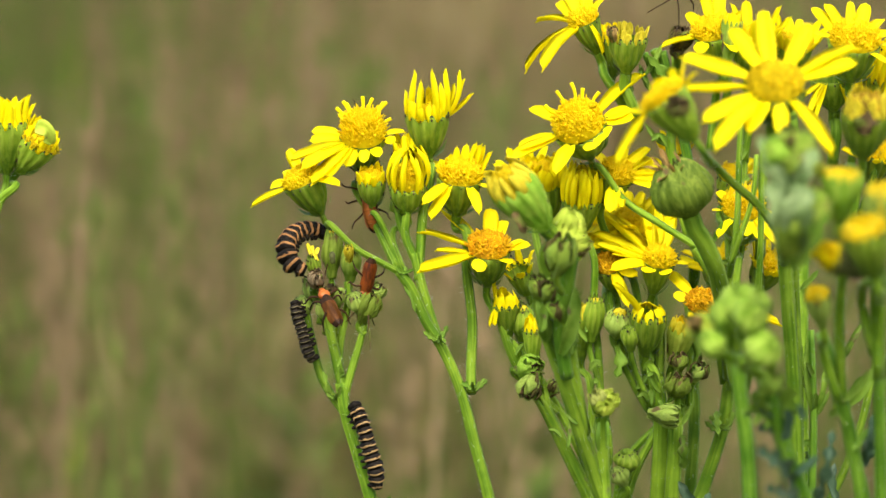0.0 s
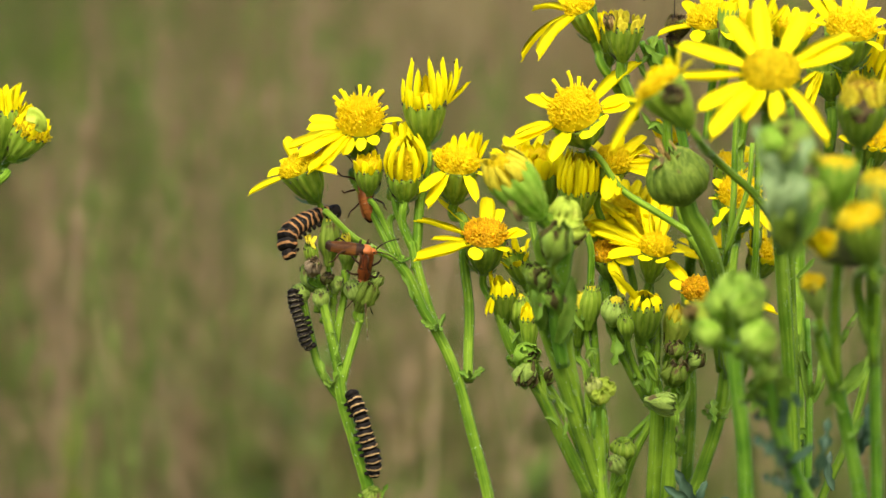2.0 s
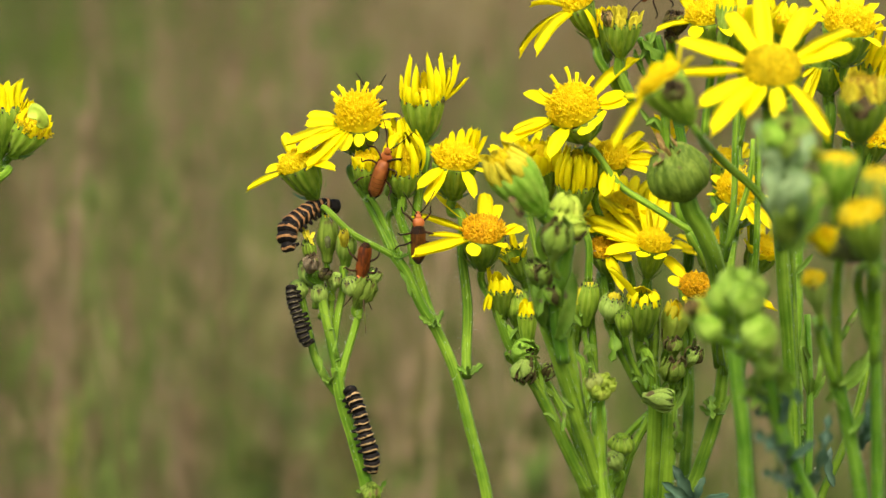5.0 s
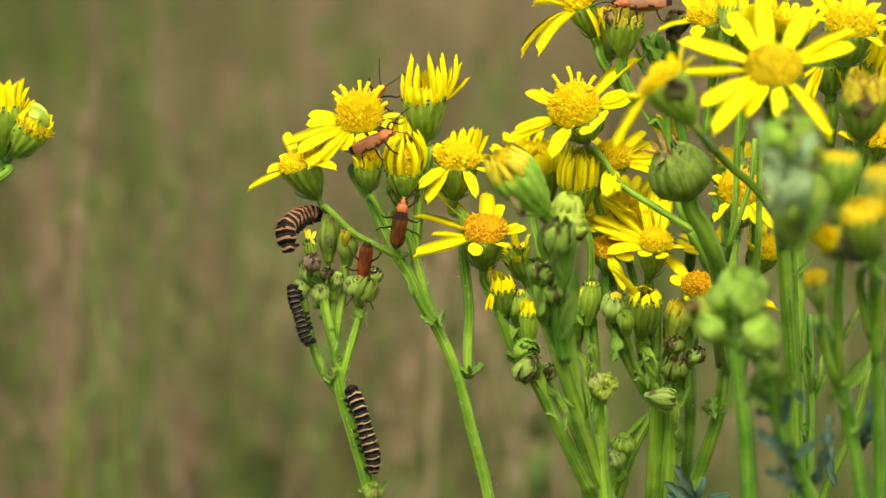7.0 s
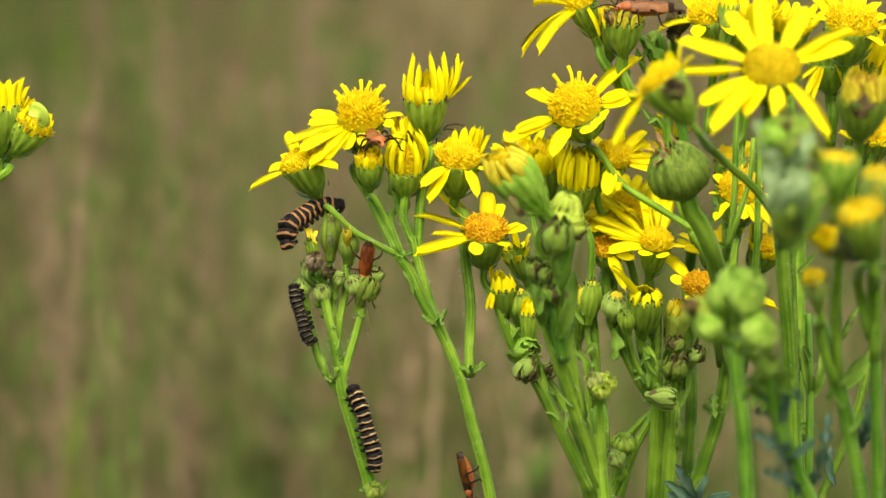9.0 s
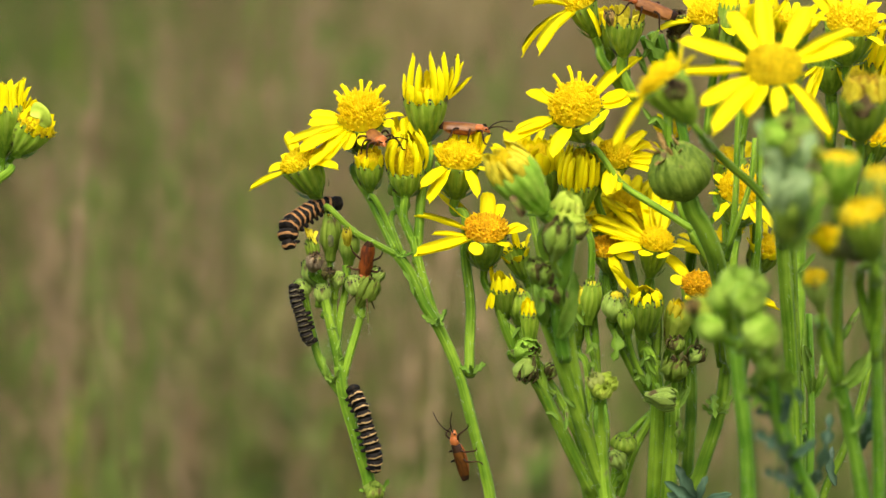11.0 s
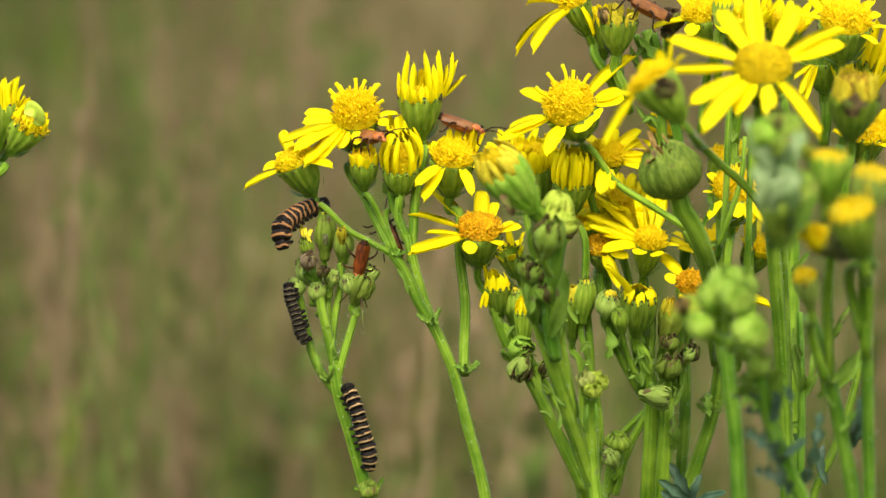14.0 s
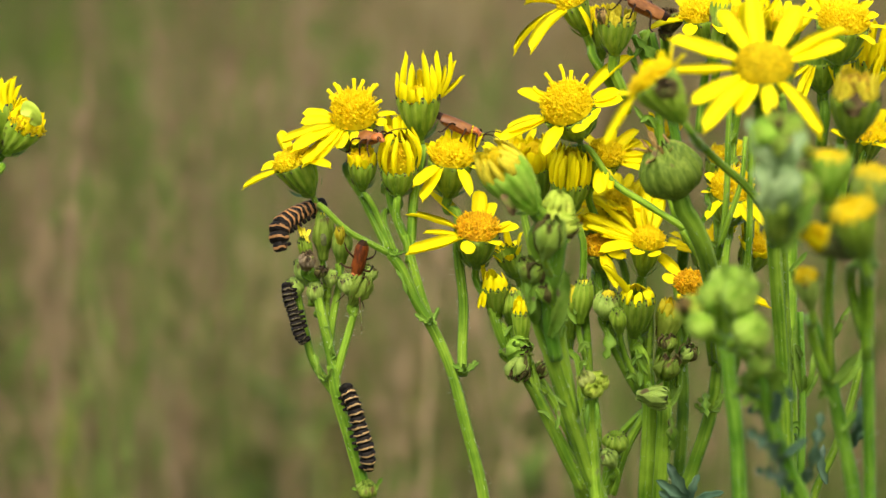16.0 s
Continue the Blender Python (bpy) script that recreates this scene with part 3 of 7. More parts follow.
# ---- ground and meadow ----
def meadow():
    v, f = [], []
    ext = [-2500, -400, -80, -20, -8, -4, -2, -1, 0, 1, 2, 4, 6, 8, 12, 20, 80, 400, 2500]
    for y in ext:
        for x in ext:
            near = max(0.0, 1 - math.hypot(x, y - 4) / 30)
            v.append((x, y, -0.02 + 0.03 * near * noise.noise(Vector((x, y, 0)) * 0.4)))
    n = len(ext)
    for i in range(n - 1):
        for j in range(n - 1):
            a = i * n + j
            f.append((a, a + 1, a + n + 1, a + n))
    ground = new("ground", mesh("ground", v, f, SOIL))
    tagged(ground, "brown and green meadow ground under tall grass", "ground", kind="structure")

    def spot(rng, near, power, far):
        """A place in the meadow: dense ahead of the camera, thinner all round, none close about the camera."""
        if rng.rand() > far:
            y = near + abs(rng.randn()) * 0.15 + 15 * rng.rand() ** power
            return (rng.rand() * 2 - 1) * (0.22 * y + 0.55) * (1 + 0.5 * abs(rng.randn())), y
        while True:
            r, a = 14 * rng.rand() ** 0.6, rng.rand() * 6.283
            x, y = r * math.cos(a), r * math.sin(a) + 0.5
            if not (abs(x) < 0.3 + 0.2 * max(y, 0) and -0.3 < y < near) or near < 1:
                return x, y

    def field(name, count, m, lo, hi, wide, seed, label, straight, near, power, far=0.5):
        rng = np.random.RandomState(seed)
        verts, faces = [], []
        for _ in range(count):
            x, y = spot(rng, near, power, far)
            if m is STRAW and y > 4.5 and rng.rand() < 0.7:
                continue
            patch = noise.noise(Vector((x * 2.6, y * 1.5, seed)))
            if patch < -0.25 and rng.rand() < 0.5:
                continue
            h = (lo + (hi - lo) * rng.rand()) * (1 + 0.25 * patch)
            a = rng.rand() * 3.14
            w = wide * (0.6 + 0.8 * rng.rand())
            bx, by = rng.randn() * straight * h, rng.randn() * straight * h
            wx, wy = math.cos(a) * w, math.sin(a) * w
            k = len(verts)
            for t, q in ((0, 1), (0.4, 0.9), (0.75, 0.6)):
                px, py, pz = x + bx * t * t, y + by * t * t, h * t - 0.02
                verts += [(px - wx * q, py - wy * q, pz), (px + wx * q, py + wy * q, pz)]
            verts.append((x + bx, y + by, h * 0.97))
            faces += [(k, k + 1, k + 3, k + 2), (k + 2, k + 3, k + 5, k + 4), (k + 4, k + 5, k + 6)]
        ob = new(name, mesh(name, verts, faces, m, smooth=False))
        tagged(ob, label, "grass", kind="stuff")

    field("green_grass", 50000, GRASS, 0.22, 0.52, 0.0028, 3, "green meadow grass blades, tall and leaning", 0.32, 1.7, 1.35, 0.62)
    field("straw_grass", 26000, STRAW, 0.28, 0.56, 0.0018, 5, "dry straw-coloured grass stalks in the meadow", 0.26, 1.25, 2.4, 0.55)
    field("leaning_grass", 800, FRESH, 0.42, 0.62, 0.0011, 31, "fresh thin grass stalks beyond the ragwort", 0.22, 1.2, 6.0, 0.0)
    field("short_grass", 36000, GRASS, 0.07, 0.3, 0.0026, 12, "short green grass in the meadow sward", 0.4, 0.2, 1.0, 1.0)
    field("tall_grass", 1500, FRESH, 0.46, 0.68, 0.0012, 8, "thin tall grass stalks standing above the meadow", 0.07, 1.9, 2.0, 0.5)
    rng = np.random.RandomState(9)
    verts, faces = [], []
    for _ in range(6000):
        x, y = spot(rng, 1.4, 2.5, 0.35)
        h = 0.24 + 0.22 * rng.rand()
        if _ % 40 == 0:
            x, y, h = 0.45 * (rng.rand() * 2 - 1), 1.25 + 0.7 * rng.rand(), 0.40 + 0.17 * rng.rand()
        if noise.noise(Vector((x * 2.4, y * 1.2, 4))) < 0.0 or (y > 4.5 and rng.rand() < 0.8):
            continue
        for i in range(12):
            z = h - 0.10 * i / 12
            r = 0.022 * (0.2 + i / 12)
            px, py = x + rng.randn() * r, y + rng.randn() * r
            s = 0.003 + 0.003 * rng.rand()
            k = len(verts)
            verts += [(px, py, z - 0.012), (px - s, py, z), (px, py + s, z), (px + s, py - s, z), (px, py, z + 0.012)]
            faces += [(k, k + 2, k + 1), (k, k + 3, k + 2), (k, k + 1, k + 3), (k + 4, k + 1, k + 2), (k + 4, k + 2, k + 3), (k + 4, k + 3, k + 1)]
    ob = new("grass_seed_heads", mesh("grass_seed_heads", verts, faces, PANICLE, smooth=False))
    tagged(ob, "pinkish brown feathery grass seed heads", "grass", kind="stuff")


    # bent grass past flowering: thin stalks with narrow pinkish seed heads
    def bent_grass(name, count, m, seed, lo, hi, near, far, label, slim, keep, lane=None):
        rng = np.random.RandomState(seed)
        verts, faces = [], []
        for _ in range(count):
            y = near + (far - near) * rng.rand()
            x = (rng.rand() * 2 - 1) * (0.16 * y + 0.25)
            if lane:
                x = y * (lane[0] + (lane[1] - lane[0]) * rng.rand())
            if noise.noise(Vector((x * 3.1, y * 1.3, seed * 1.7))) < keep:
                continue
            h = lo + (hi - lo) * rng.rand()
            bx, by = rng.randn() * 0.10 * h, rng.randn() * 0.10 * h
            a = rng.rand() * 3.14
            wx, wy = math.cos(a) * 0.0007, math.sin(a) * 0.0007
            k = len(verts)
            for t in (0, 0.5, 1):
                px, py = x + bx * t * t, y + by * t * t
                verts += [(px - wx, py - wy, h * t - 0.02), (px + wx, py + wy, h * t - 0.02)]
            faces += [(k, k + 1, k + 3, k + 2), (k + 2, k + 3, k + 5, k + 4)]
            tall = 0.09 + 0.08 * rng.rand()
            for i in range(16):
                u = i / 15
                t = 1 - u * tall / h
                r = slim * (0.25 + 1.1 * math.sin(math.pi * (0.1 + 0.85 * u)))
                px, py, pz = x + bx * t * t + rng.randn() * r, y + by * t * t + rng.randn() * r, h * t - 0.02
                s = 0.0012 + 0.0014 * rng.rand()
                q = 0.004 + 0.006 * rng.rand()
                k = len(verts)
                verts += [(px, py, pz - q), (px - s, py, pz), (px + s * 0.5, py + s, pz), (px + s * 0.5, py - s, pz), (px, py, pz + q)]
                faces += [(k, k + 2, k + 1), (k, k + 3, k + 2), (k, k + 1, k + 3), (k + 4, k + 1, k + 2), (k + 4, k + 2, k + 3), (k + 4, k + 3, k + 1)]
        ob = new(name, mesh(name, verts, faces, m, smooth=False))
        tagged(ob, label, "grass", kind="stuff")

    bent_grass("near_bent_grass", 110, MAUVE, 48, 0.50, 0.76, 1.1, 1.6, "tall bent grass with pinkish brown seed heads, nearer", 0.004, -1)
    bent_grass("near_green_grass", 120, GREEN_HEAD, 49, 0.50, 0.76, 1.1, 1.6, "tall grass with green seed heads, nearer", 0.004, -1)
    bent_grass("bent_grass", 6200, MAUVE, 41, 0.34, 0.68, 1.5, 4.2, "tall bent grass with pinkish brown seed heads", 0.007, -0.25)
    bent_grass("pale_bent_grass", 1700, PANICLE, 42, 0.34, 0.62, 1.5, 3.4, "tall bent grass with straw-coloured seed heads", 0.006, -0.1)
    bent_grass("green_bent_grass", 3200, GREEN_HEAD, 43, 0.36, 0.66, 1.5, 3.6, "tall grass with fresh green seed heads", 0.005, -0.1)
    bent_grass("green_grass_clump", 700, GREEN_HEAD, 47, 0.45, 0.70, 2.2, 3.4, "clump of tall green grass in flower", 0.006, -1, (-0.16, -0.095))
    bent_grass("pale_grass_clump", 650, PANICLE, 50, 0.45, 0.70, 2.0, 3.4, "clump of pale straw-coloured grass in seed", 0.006, -1, (-0.005, 0.065))
    bent_grass("green_grass_drift", 720, GREEN_HEAD, 52, 0.36, 0.54, 1.3, 2.2, "drift of fresh green grass in flower", 0.006, -1, (0.03, 0.14))
    bent_grass("low_bent_grass", 1150, MAUVE, 44, 0.26, 0.48, 1.25, 2.0, "bent grass with pinkish seed heads, lower", 0.009, -0.5)
    bent_grass("low_straw_grass", 700, PANICLE, 45, 0.26, 0.48, 1.25, 2.0, "lower grass with straw-coloured seed heads", 0.008, -0.4)
    bent_grass("low_green_grass", 2600, GREEN_HEAD, 46, 0.26, 0.48, 1.25, 2.0, "lower grass with green seed heads", 0.008, -0.4)

    # broad fresh blades standing out of the grass
    verts, faces = [], []
    for top, low, w in (((-0.257, 2.304, 0.640), (-0.256, 2.288, 0.551), 3.2),
                      ((-0.177, 1.575, 0.511), (-0.175, 1.568, 0.460), 4.0),
                      ((-0.115, 1.880, 0.524), (-0.114, 1.873, 0.472), 4.5),
                      ((-0.185, 1.876, 0.498), (-0.183, 1.869, 0.447), 3.0),
                      ((-0.179, 2.184, 0.534), (-0.177, 2.174, 0.465), 3.5),
                      ((-0.034, 2.395, 0.594), (-0.032, 2.385, 0.522), 3.5),
                      ((0.036, 1.676, 0.507), (0.034, 1.669, 0.462), 3.5),
                      ((-0.012, 1.674, 0.496), (-0.010, 1.667, 0.445), 3.5)):
        top, low = Vector(top), Vector(low)
        foot = Vector((low.x * 2 - top.x, low.y, -0.02))
        k = len(verts)
        for i, (c, q) in enumerate(((foot, 0.6), (low, 1.0), (low.lerp(top, 0.5), 0.9), (low.lerp(top, 0.85), 0.6), (top, 0.05))):
            verts += [c + Vector((-w * q * MM, 0, 0)), c + Vector((0, 0.002, 0)), c + Vector((w * q * MM, 0, 0))]
            if i:
                a = k + 3 * i
                faces += [(a - 3, a - 2, a + 1, a), (a - 2, a - 1, a + 2, a + 1)]
    tagged(new("broad_grass", mesh("broad_grass", verts, faces, FRESH, smooth=False)), "fresh broad grass blades among the seed heads", "grass", kind="stuff")
    # fresh leafy sprigs caught among the seed heads
    rng = np.random.RandomState(51)
    verts, faces = [], []
    for c in ((-0.229, 1.879, 0.519), (-0.236, 1.878, 0.514), (-0.048, 2.296, 0.611), (-0.056, 2.295, 0.605), (-0.081, 2.298, 0.625), (-0.229, 2.192, 0.591), (-0.015, 1.569, 0.471), (-0.018, 1.570, 0.476), (-0.195, 1.571, 0.479), (-0.198, 2.193, 0.600)):
        c = Vector(c)
        for i in range(8):
            a, ln = rng.rand() * 6.28, 0.010 + 0.006 * rng.rand()
            d = Vector((math.cos(a), -0.4, math.sin(a))) * ln
            sd = Vector((-math.sin(a), 0, math.cos(a))) * ln * 0.35
            k = len(verts)
            verts += [c, c + d * 0.5 + sd, c + d, c + d * 0.5 - sd, c + d * 0.5 + Vector((0, 0.002, 0))]
            faces += [(k, k + 1, k + 4), (k + 1, k + 2, k + 4), (k + 2, k + 3, k + 4), (k + 3, k, k + 4)]
        k = len(verts)
        verts += [c, Vector((c.x - 0.001, c.y, 0)), Vector((c.x + 0.001, c.y, 0))]
        faces.append((k, k + 1, k + 2))
    tagged(new("leafy_sprigs", mesh("leafy_sprigs", verts, faces, HERB, smooth=False)), "fresh green leafy sprigs among the grass", "herbs", kind="stuff")

    # broad-leaved herbs low among the grass
    rng = np.random.RandomState(21)
    verts, faces = [], []
    for _ in range(800):
        x, y = spot(rng, 1.5, 2.2, 0.5)
        if _ < 150:
            x, y = -0.88 - 0.25 * rng.rand(), 6.6 + 0.8 * rng.rand()
        z = 0.12 + 0.32 * rng.rand()
        for i in range(9):
            a, ln = rng.rand() * 6.28, 0.018 + 0.03 * rng.rand()
            d = Vector((math.cos(a), math.sin(a), 0.2 + 0.5 * rng.rand())) * ln
            sd = Vector((-math.sin(a), math.cos(a), 0)) * ln * 0.3
            o = Vector((x, y, z + 0.09 * rng.rand()))
            k = len(verts)
            verts += [o, o + d * 0.5 + sd, o + d, o + d * 0.5 - sd, o + d * 0.5 - Vector((0, 0, 0.004)), Vector((x, y, 0)), Vector((x + 0.002, y, 0))]
            faces += [(k, k + 1, k + 4), (k + 1, k + 2, k + 4), (k + 2, k + 3, k + 4), (k + 3, k, k + 4), (k, k + 5, k + 6)]
    ob = new("meadow_herbs", mesh("meadow_herbs", verts, faces, HERB, smooth=False))
    tagged(ob, "fresh green broad-leaved herbs among the grass", "herbs", kind="stuff")


meadow()

# ---- the ragwort at the meadow's edge, its heads leaning in ----
edge = ragwort(-0.14, 0.63, "ragwort with half-open yellow heads leaning outward")
head(edge, (-0.0801, 0.6075, 0.7399), (0.05, -0.1, 1), 4.1, 7.5, ring=(17, 6.0, 8), stem=[(-0.0815, 0.6056, 0.7264), (-0.0844, 0.6044, 0.7172)], width=1.8, label="half-open yellow head")
head(edge, (-0.0746, 0.6071, 0.7368), (0.55, -0.3, 0.74), 3.9, 6.0, ring=(14, 3.4, -14), tips=[(-4, 56, 6), (6, 52, 8), (-14, 50, 10), (14, 44, 8), (-20, 40, 4)], stem=[(-0.0786, 0.6060, 0.7293), (-0.0811, 0.6057, 0.7271), (-0.0848, 0.6046, 0.7192)], width=1.7, close=0.1, dome=0.35, disc=DISC_DULL)
leaf(edge, [(-0.0744, 0.6015, 0.7401), (-0.0725, 0.6010, 0.7401), (-0.0716, 0.6022, 0.7375)], 2.8, PALE_BUD, 2, depth=0.15)
stalk(edge, [(-0.0844, 0.6047, 0.7198), (-0.0916, 0.6012, 0.6949), (-0.0957, 0.5975, 0.6685), (-0.15, 0.63, 0.3), (-0.14, 0.63, 0.0)], 1.5, 3.5)

# ---- the ragwort stem that the caterpillars feed on ----
eaten = ragwort(-0.004, 0.64, "nibbled ragwort stem with green buds and withered heads")
stalk(eaten, [(-0.0191, 0.6011, 0.6939), (-0.0183, 0.6004, 0.6888), (-0.0156, 0.5991, 0.6797), (-0.0127, 0.5975, 0.6685), (-0.006, 0.63, 0.45), (-0.004, 0.64, 0.0)], 1.25, 3.2)
stalk(eaten, [(-0.0223, 0.6034, 0.7101), (-0.0214, 0.6026, 0.7046), (-0.0199, 0.6017, 0.6980), (-0.0188, 0.6009, 0.6929)], 0.95, 1.1)
stalk(eaten, [(-0.0255, 0.6049, 0.7068), (-0.0243, 0.6041, 0.7007), (-0.0225, 0.6031, 0.6941), (-0.0183, 0.6013, 0.6881)], 0.75, 1.0)
stalk(eaten, [(-0.0202, 0.6062, 0.7087), (-0.0202, 0.6053, 0.7026), (-0.0197, 0.6036, 0.6976)], 0.7, 0.8)
stalk(eaten, [(-0.0181, 0.6066, 0.7117), (-0.0179, 0.6062, 0.7087), (-0.0191, 0.6042, 0.7017), (-0.0197, 0.6035, 0.6966)], 0.7, 0.85)
stalk(eaten, [(-0.0148, 0.6036, 0.7044), (-0.0158, 0.6031, 0.7008), (-0.0176, 0.6012, 0.6949), (-0.0186, 0.6007, 0.6909)], 0.72, 0.95)
head(eaten, (-0.0241, 0.6022, 0.7163), (-0.2, -0.3, 1), 1.5, 4.6, tips=[(-12, 26), (-2, 22), (10, 18), (4, 14, -10)], disc=PETAL_PALE, pm=PETAL_PALE, stem=[(-0.0234, 0.6035, 0.7111), (-0.0223, 0.6032, 0.7091)], width=0.75, has_disc=False, close=0.6)
withered(eaten, (-0.0232, 0.5999, 0.7141), (0.2, -0.6, 0.8), 1.45, 3.6, stem=[(-0.0225, 0.6032, 0.7091)], m=DRY_MID, brown=0.15, label="brown withered head")
bud(eaten, (-0.0207, 0.6078, 0.7201), (0.03, -0.1, 1), 1.75, 8.0, stem=[(-0.0203, 0.6052, 0.7088)], m=SEED_HEAD)
bud(eaten, (-0.0173, 0.6064, 0.7177), (0.05, -0.3, 1), 1.75, 6.4, stem=[(-0.0181, 0.6063, 0.7097)], m=BUD_WOOLLY)
withered(eaten, (-0.0176, 0.6005, 0.7187), (0.0, -0.5, 0.9), 0.8, 3.1, strands=0, m=PETAL_WILT, brown=0.0, label="small yellowish withered tip")
withered(eaten, (-0.0208, 0.6005, 0.7114), (0.3, -0.7, 0.5), 1.05, 2.6, m=DRY, brown=0.3, label="brown shrivelled bud")
bud(eaten, (-0.0192, 0.6034, 0.7103), (0.2, -0.3, 0.9), 1.2, 2.6, m=BRACT_PALE, yellow=False, stem=[(-0.0199, 0.6048, 0.7058)])
bud(eaten, (-0.0262, 0.6042, 0.7087), (-0.2, -0.3, 0.9), 1.6, 3.2, m=BRACT_PALE, yellow=False, stem=[(-0.0254, 0.6046, 0.7048)])
bud(eaten, (-0.0166, 0.6023, 0.7096), (-0.3, -0.3, 0.9), 1.7, 3.4, m=BRACT_PALE, yellow=False, stem=[(-0.0152, 0.6034, 0.7029)])
# dark stain on the tall bud, added as a small leaf blade
leaf(eaten, [(-0.0207, 0.6039, 0.7176), (-0.0206, 0.6033, 0.7167), (-0.0206, 0.6036, 0.7155)], 1.2, DRY_CUP, 2, depth=0.2)
bud(eaten, (-0.0222, 0.6026, 0.7083), (-0.1, -0.4, 0.9), 1.5, 3.8, m=BRACT_PALE, yellow=False, stem=[(-0.0219, 0.6033, 0.7028)])
bud(eaten, (-0.0246, 0.6037, 0.7123), (-0.3, -0.3, 0.9), 1.7, 4.6, m=BRACT_PALE, yellow=False, stem=[(-0.0230, 0.6045, 0.7042)])
withered(eaten, (-0.0134, 0.6022, 0.7093), (0.4, -0.2, 0.85), 2.15, 5.0, stem=[(-0.0148, 0.6033, 0.7024)], strands=6, m=SEED_HEAD, brown=0.5, label="withered head with brown curled bracts")
withered(eaten, (-0.0120, 0.6045, 0.7108), (0.5, -0.1, 0.7), 1.5, 3.0, stem=[(-0.0137, 0.6038, 0.7059)], brown=0.3)
stalk(eaten, [(-0.0141, 0.6008, 0.7064), (-0.0139, 0.6004, 0.7034), (-0.0137, 0.6000, 0.7003)], 0.22, 0.1, "withered_strand", DRY)
bud(eaten, (-0.0126, 0.5961, 0.6728), (0.2, -0.4, 0.85), 1.8, 3.0, m=SEED_HEAD, yellow=False, stem=[(-0.0132, 0.5974, 0.6680)])
node_leaves(eaten, (-0.0127, 0.5969, 0.6716), 3.2, 4)
node_leaves(eaten, (-0.0185, 0.6012, 0.6949), 2.4, 2)
node_leaves(eaten, (-0.0201, 0.6007, 0.6911), 2.6, 5)
leaf(eaten, [(-0.0214, 0.6008, 0.6919), (-0.0217, 0.6001, 0.6941), (-0.0223, 0.6004, 0.6963)], 1.2, LEAF_PALE, 2)

# ---- the tall forked ragwort stem beside it ----
fork = ragwort(0.022, 0.63, "tall forked ragwort stem with bright yellow flower heads")
stalk(fork, [(-0.0086, 0.6039, 0.7140), (-0.0064, 0.6035, 0.7109), (-0.0037, 0.6027, 0.7051), (-0.0009, 0.6020, 0.7005), (0.0023, 0.6010, 0.6934), (0.0052, 0.5995, 0.6827), (0.0084, 0.5977, 0.6696), (0.02, 0.625, 0.4), (0.022, 0.63, 0.0)], 1.1, 2.8)
stalk(fork, [(-0.0058, 0.6063, 0.7170), (-0.0047, 0.6056, 0.7119), (-0.0030, 0.6048, 0.7058), (-0.0012, 0.6031, 0.7008)], 1.0, 1.1)
head(fork, (-0.0260, 0.6062, 0.7304), (-0.42, -0.30, 0.85), 4.1, 6.6, tips=[(-95, -50), (70, -3), (88, 48), (-38, 10), (75, 30), (-28, 52), (20, 62), (-62, -18), (50, 55)],
     stem=[(-0.0211, 0.6051, 0.7225), (-0.0163, 0.6045, 0.7180), (-0.0119, 0.6041, 0.7156), (-0.0082, 0.6038, 0.7136)], width=2.3, stalk_r=(0.6, 0.68), dome=0.45, tall=0.7)
head(fork, (-0.0153, 0.6113, 0.7376), (0.0, -0.45, 0.88), 4.7, 6.0,
     tips=[(-98, -5), (-95, 10), (-132, -36), (-112, -50), (-92, -76), (-66, -68), (-30, -48), (5, -42), (80, 8), (62, -6), (34, -30),
           (-48, 52, 20), (-36, 66, 10), (-30, 60, 25), (0, 74, 15), (18, 70, 20), (38, 62, 25), (44, 64, 10), (52, 34, 10), (-44, 40, 15)],
     stem=[(-0.0168, 0.6120, 0.7287), (-0.0138, 0.6093, 0.7238), (-0.0115, 0.6077, 0.7194), (-0.0090, 0.6050, 0.7145)], width=2.5, dome=1.05, styles=0.2, tall=1.2, stub=0.36)
head(fork, (-0.0034, 0.6108, 0.7414), (-0.02, -0.2, 1), 4.4, 6.8,
     tips=[(-40, 51, -16), (-22, 89, -30), (-11, 72, -36), (8, 93, -38), (32, 91, -32), (23, 67, -40), (58, 87, -20), (67, 72, -10), (83, 45, -6), (1, 56, 20), (-29, 62, 10), (39, 56, 26), (49, 60, 24), (14, 62, 30), (-12, 58, 28)], ring=(20, 3.7, 2), ring_w=1.5,
     stem=[(-0.0027, 0.6105, 0.7322), (-0.0043, 0.6093, 0.7238), (-0.0047, 0.6075, 0.7178), (-0.0051, 0.6056, 0.7119)], width=1.35, bow=-0.05, stalk_r=(1.0, 1.0), tall=0.5, dome=0.35)
head(fork, (-0.0137, 0.6072, 0.7301), (-0.02, -0.35, 0.94), 3.0, 4.6, ring=(11, 2.8, 5), stem=[(-0.0132, 0.6074, 0.7243), (-0.0107, 0.6068, 0.7200), (-0.0082, 0.6049, 0.7138)], width=1.4, dome=0.3, close=0.1, stalk_r=(0.55, 0.7))
head(fork, (-0.0070, 0.6070, 0.7288), (0.02, -0.3, 0.95), 3.7, 4.4, ring=(15, 8.2, -12), stem=[(-0.0072, 0.6073, 0.7239), (-0.0074, 0.6068, 0.7200), (-0.0058, 0.6062, 0.7159)], width=1.15, bow=-0.14, dome=1.35, tall=0.6, stalk_r=(0.8, 0.85))
head(fork, (-0.0074, 0.6118, 0.7339), (-0.1, -0.1, 1), 2.8, 4.0, ring=(10, 4.5, 3), stem=[(-0.0087, 0.6106, 0.7258), (-0.0058, 0.6072, 0.7158)], width=1.4)
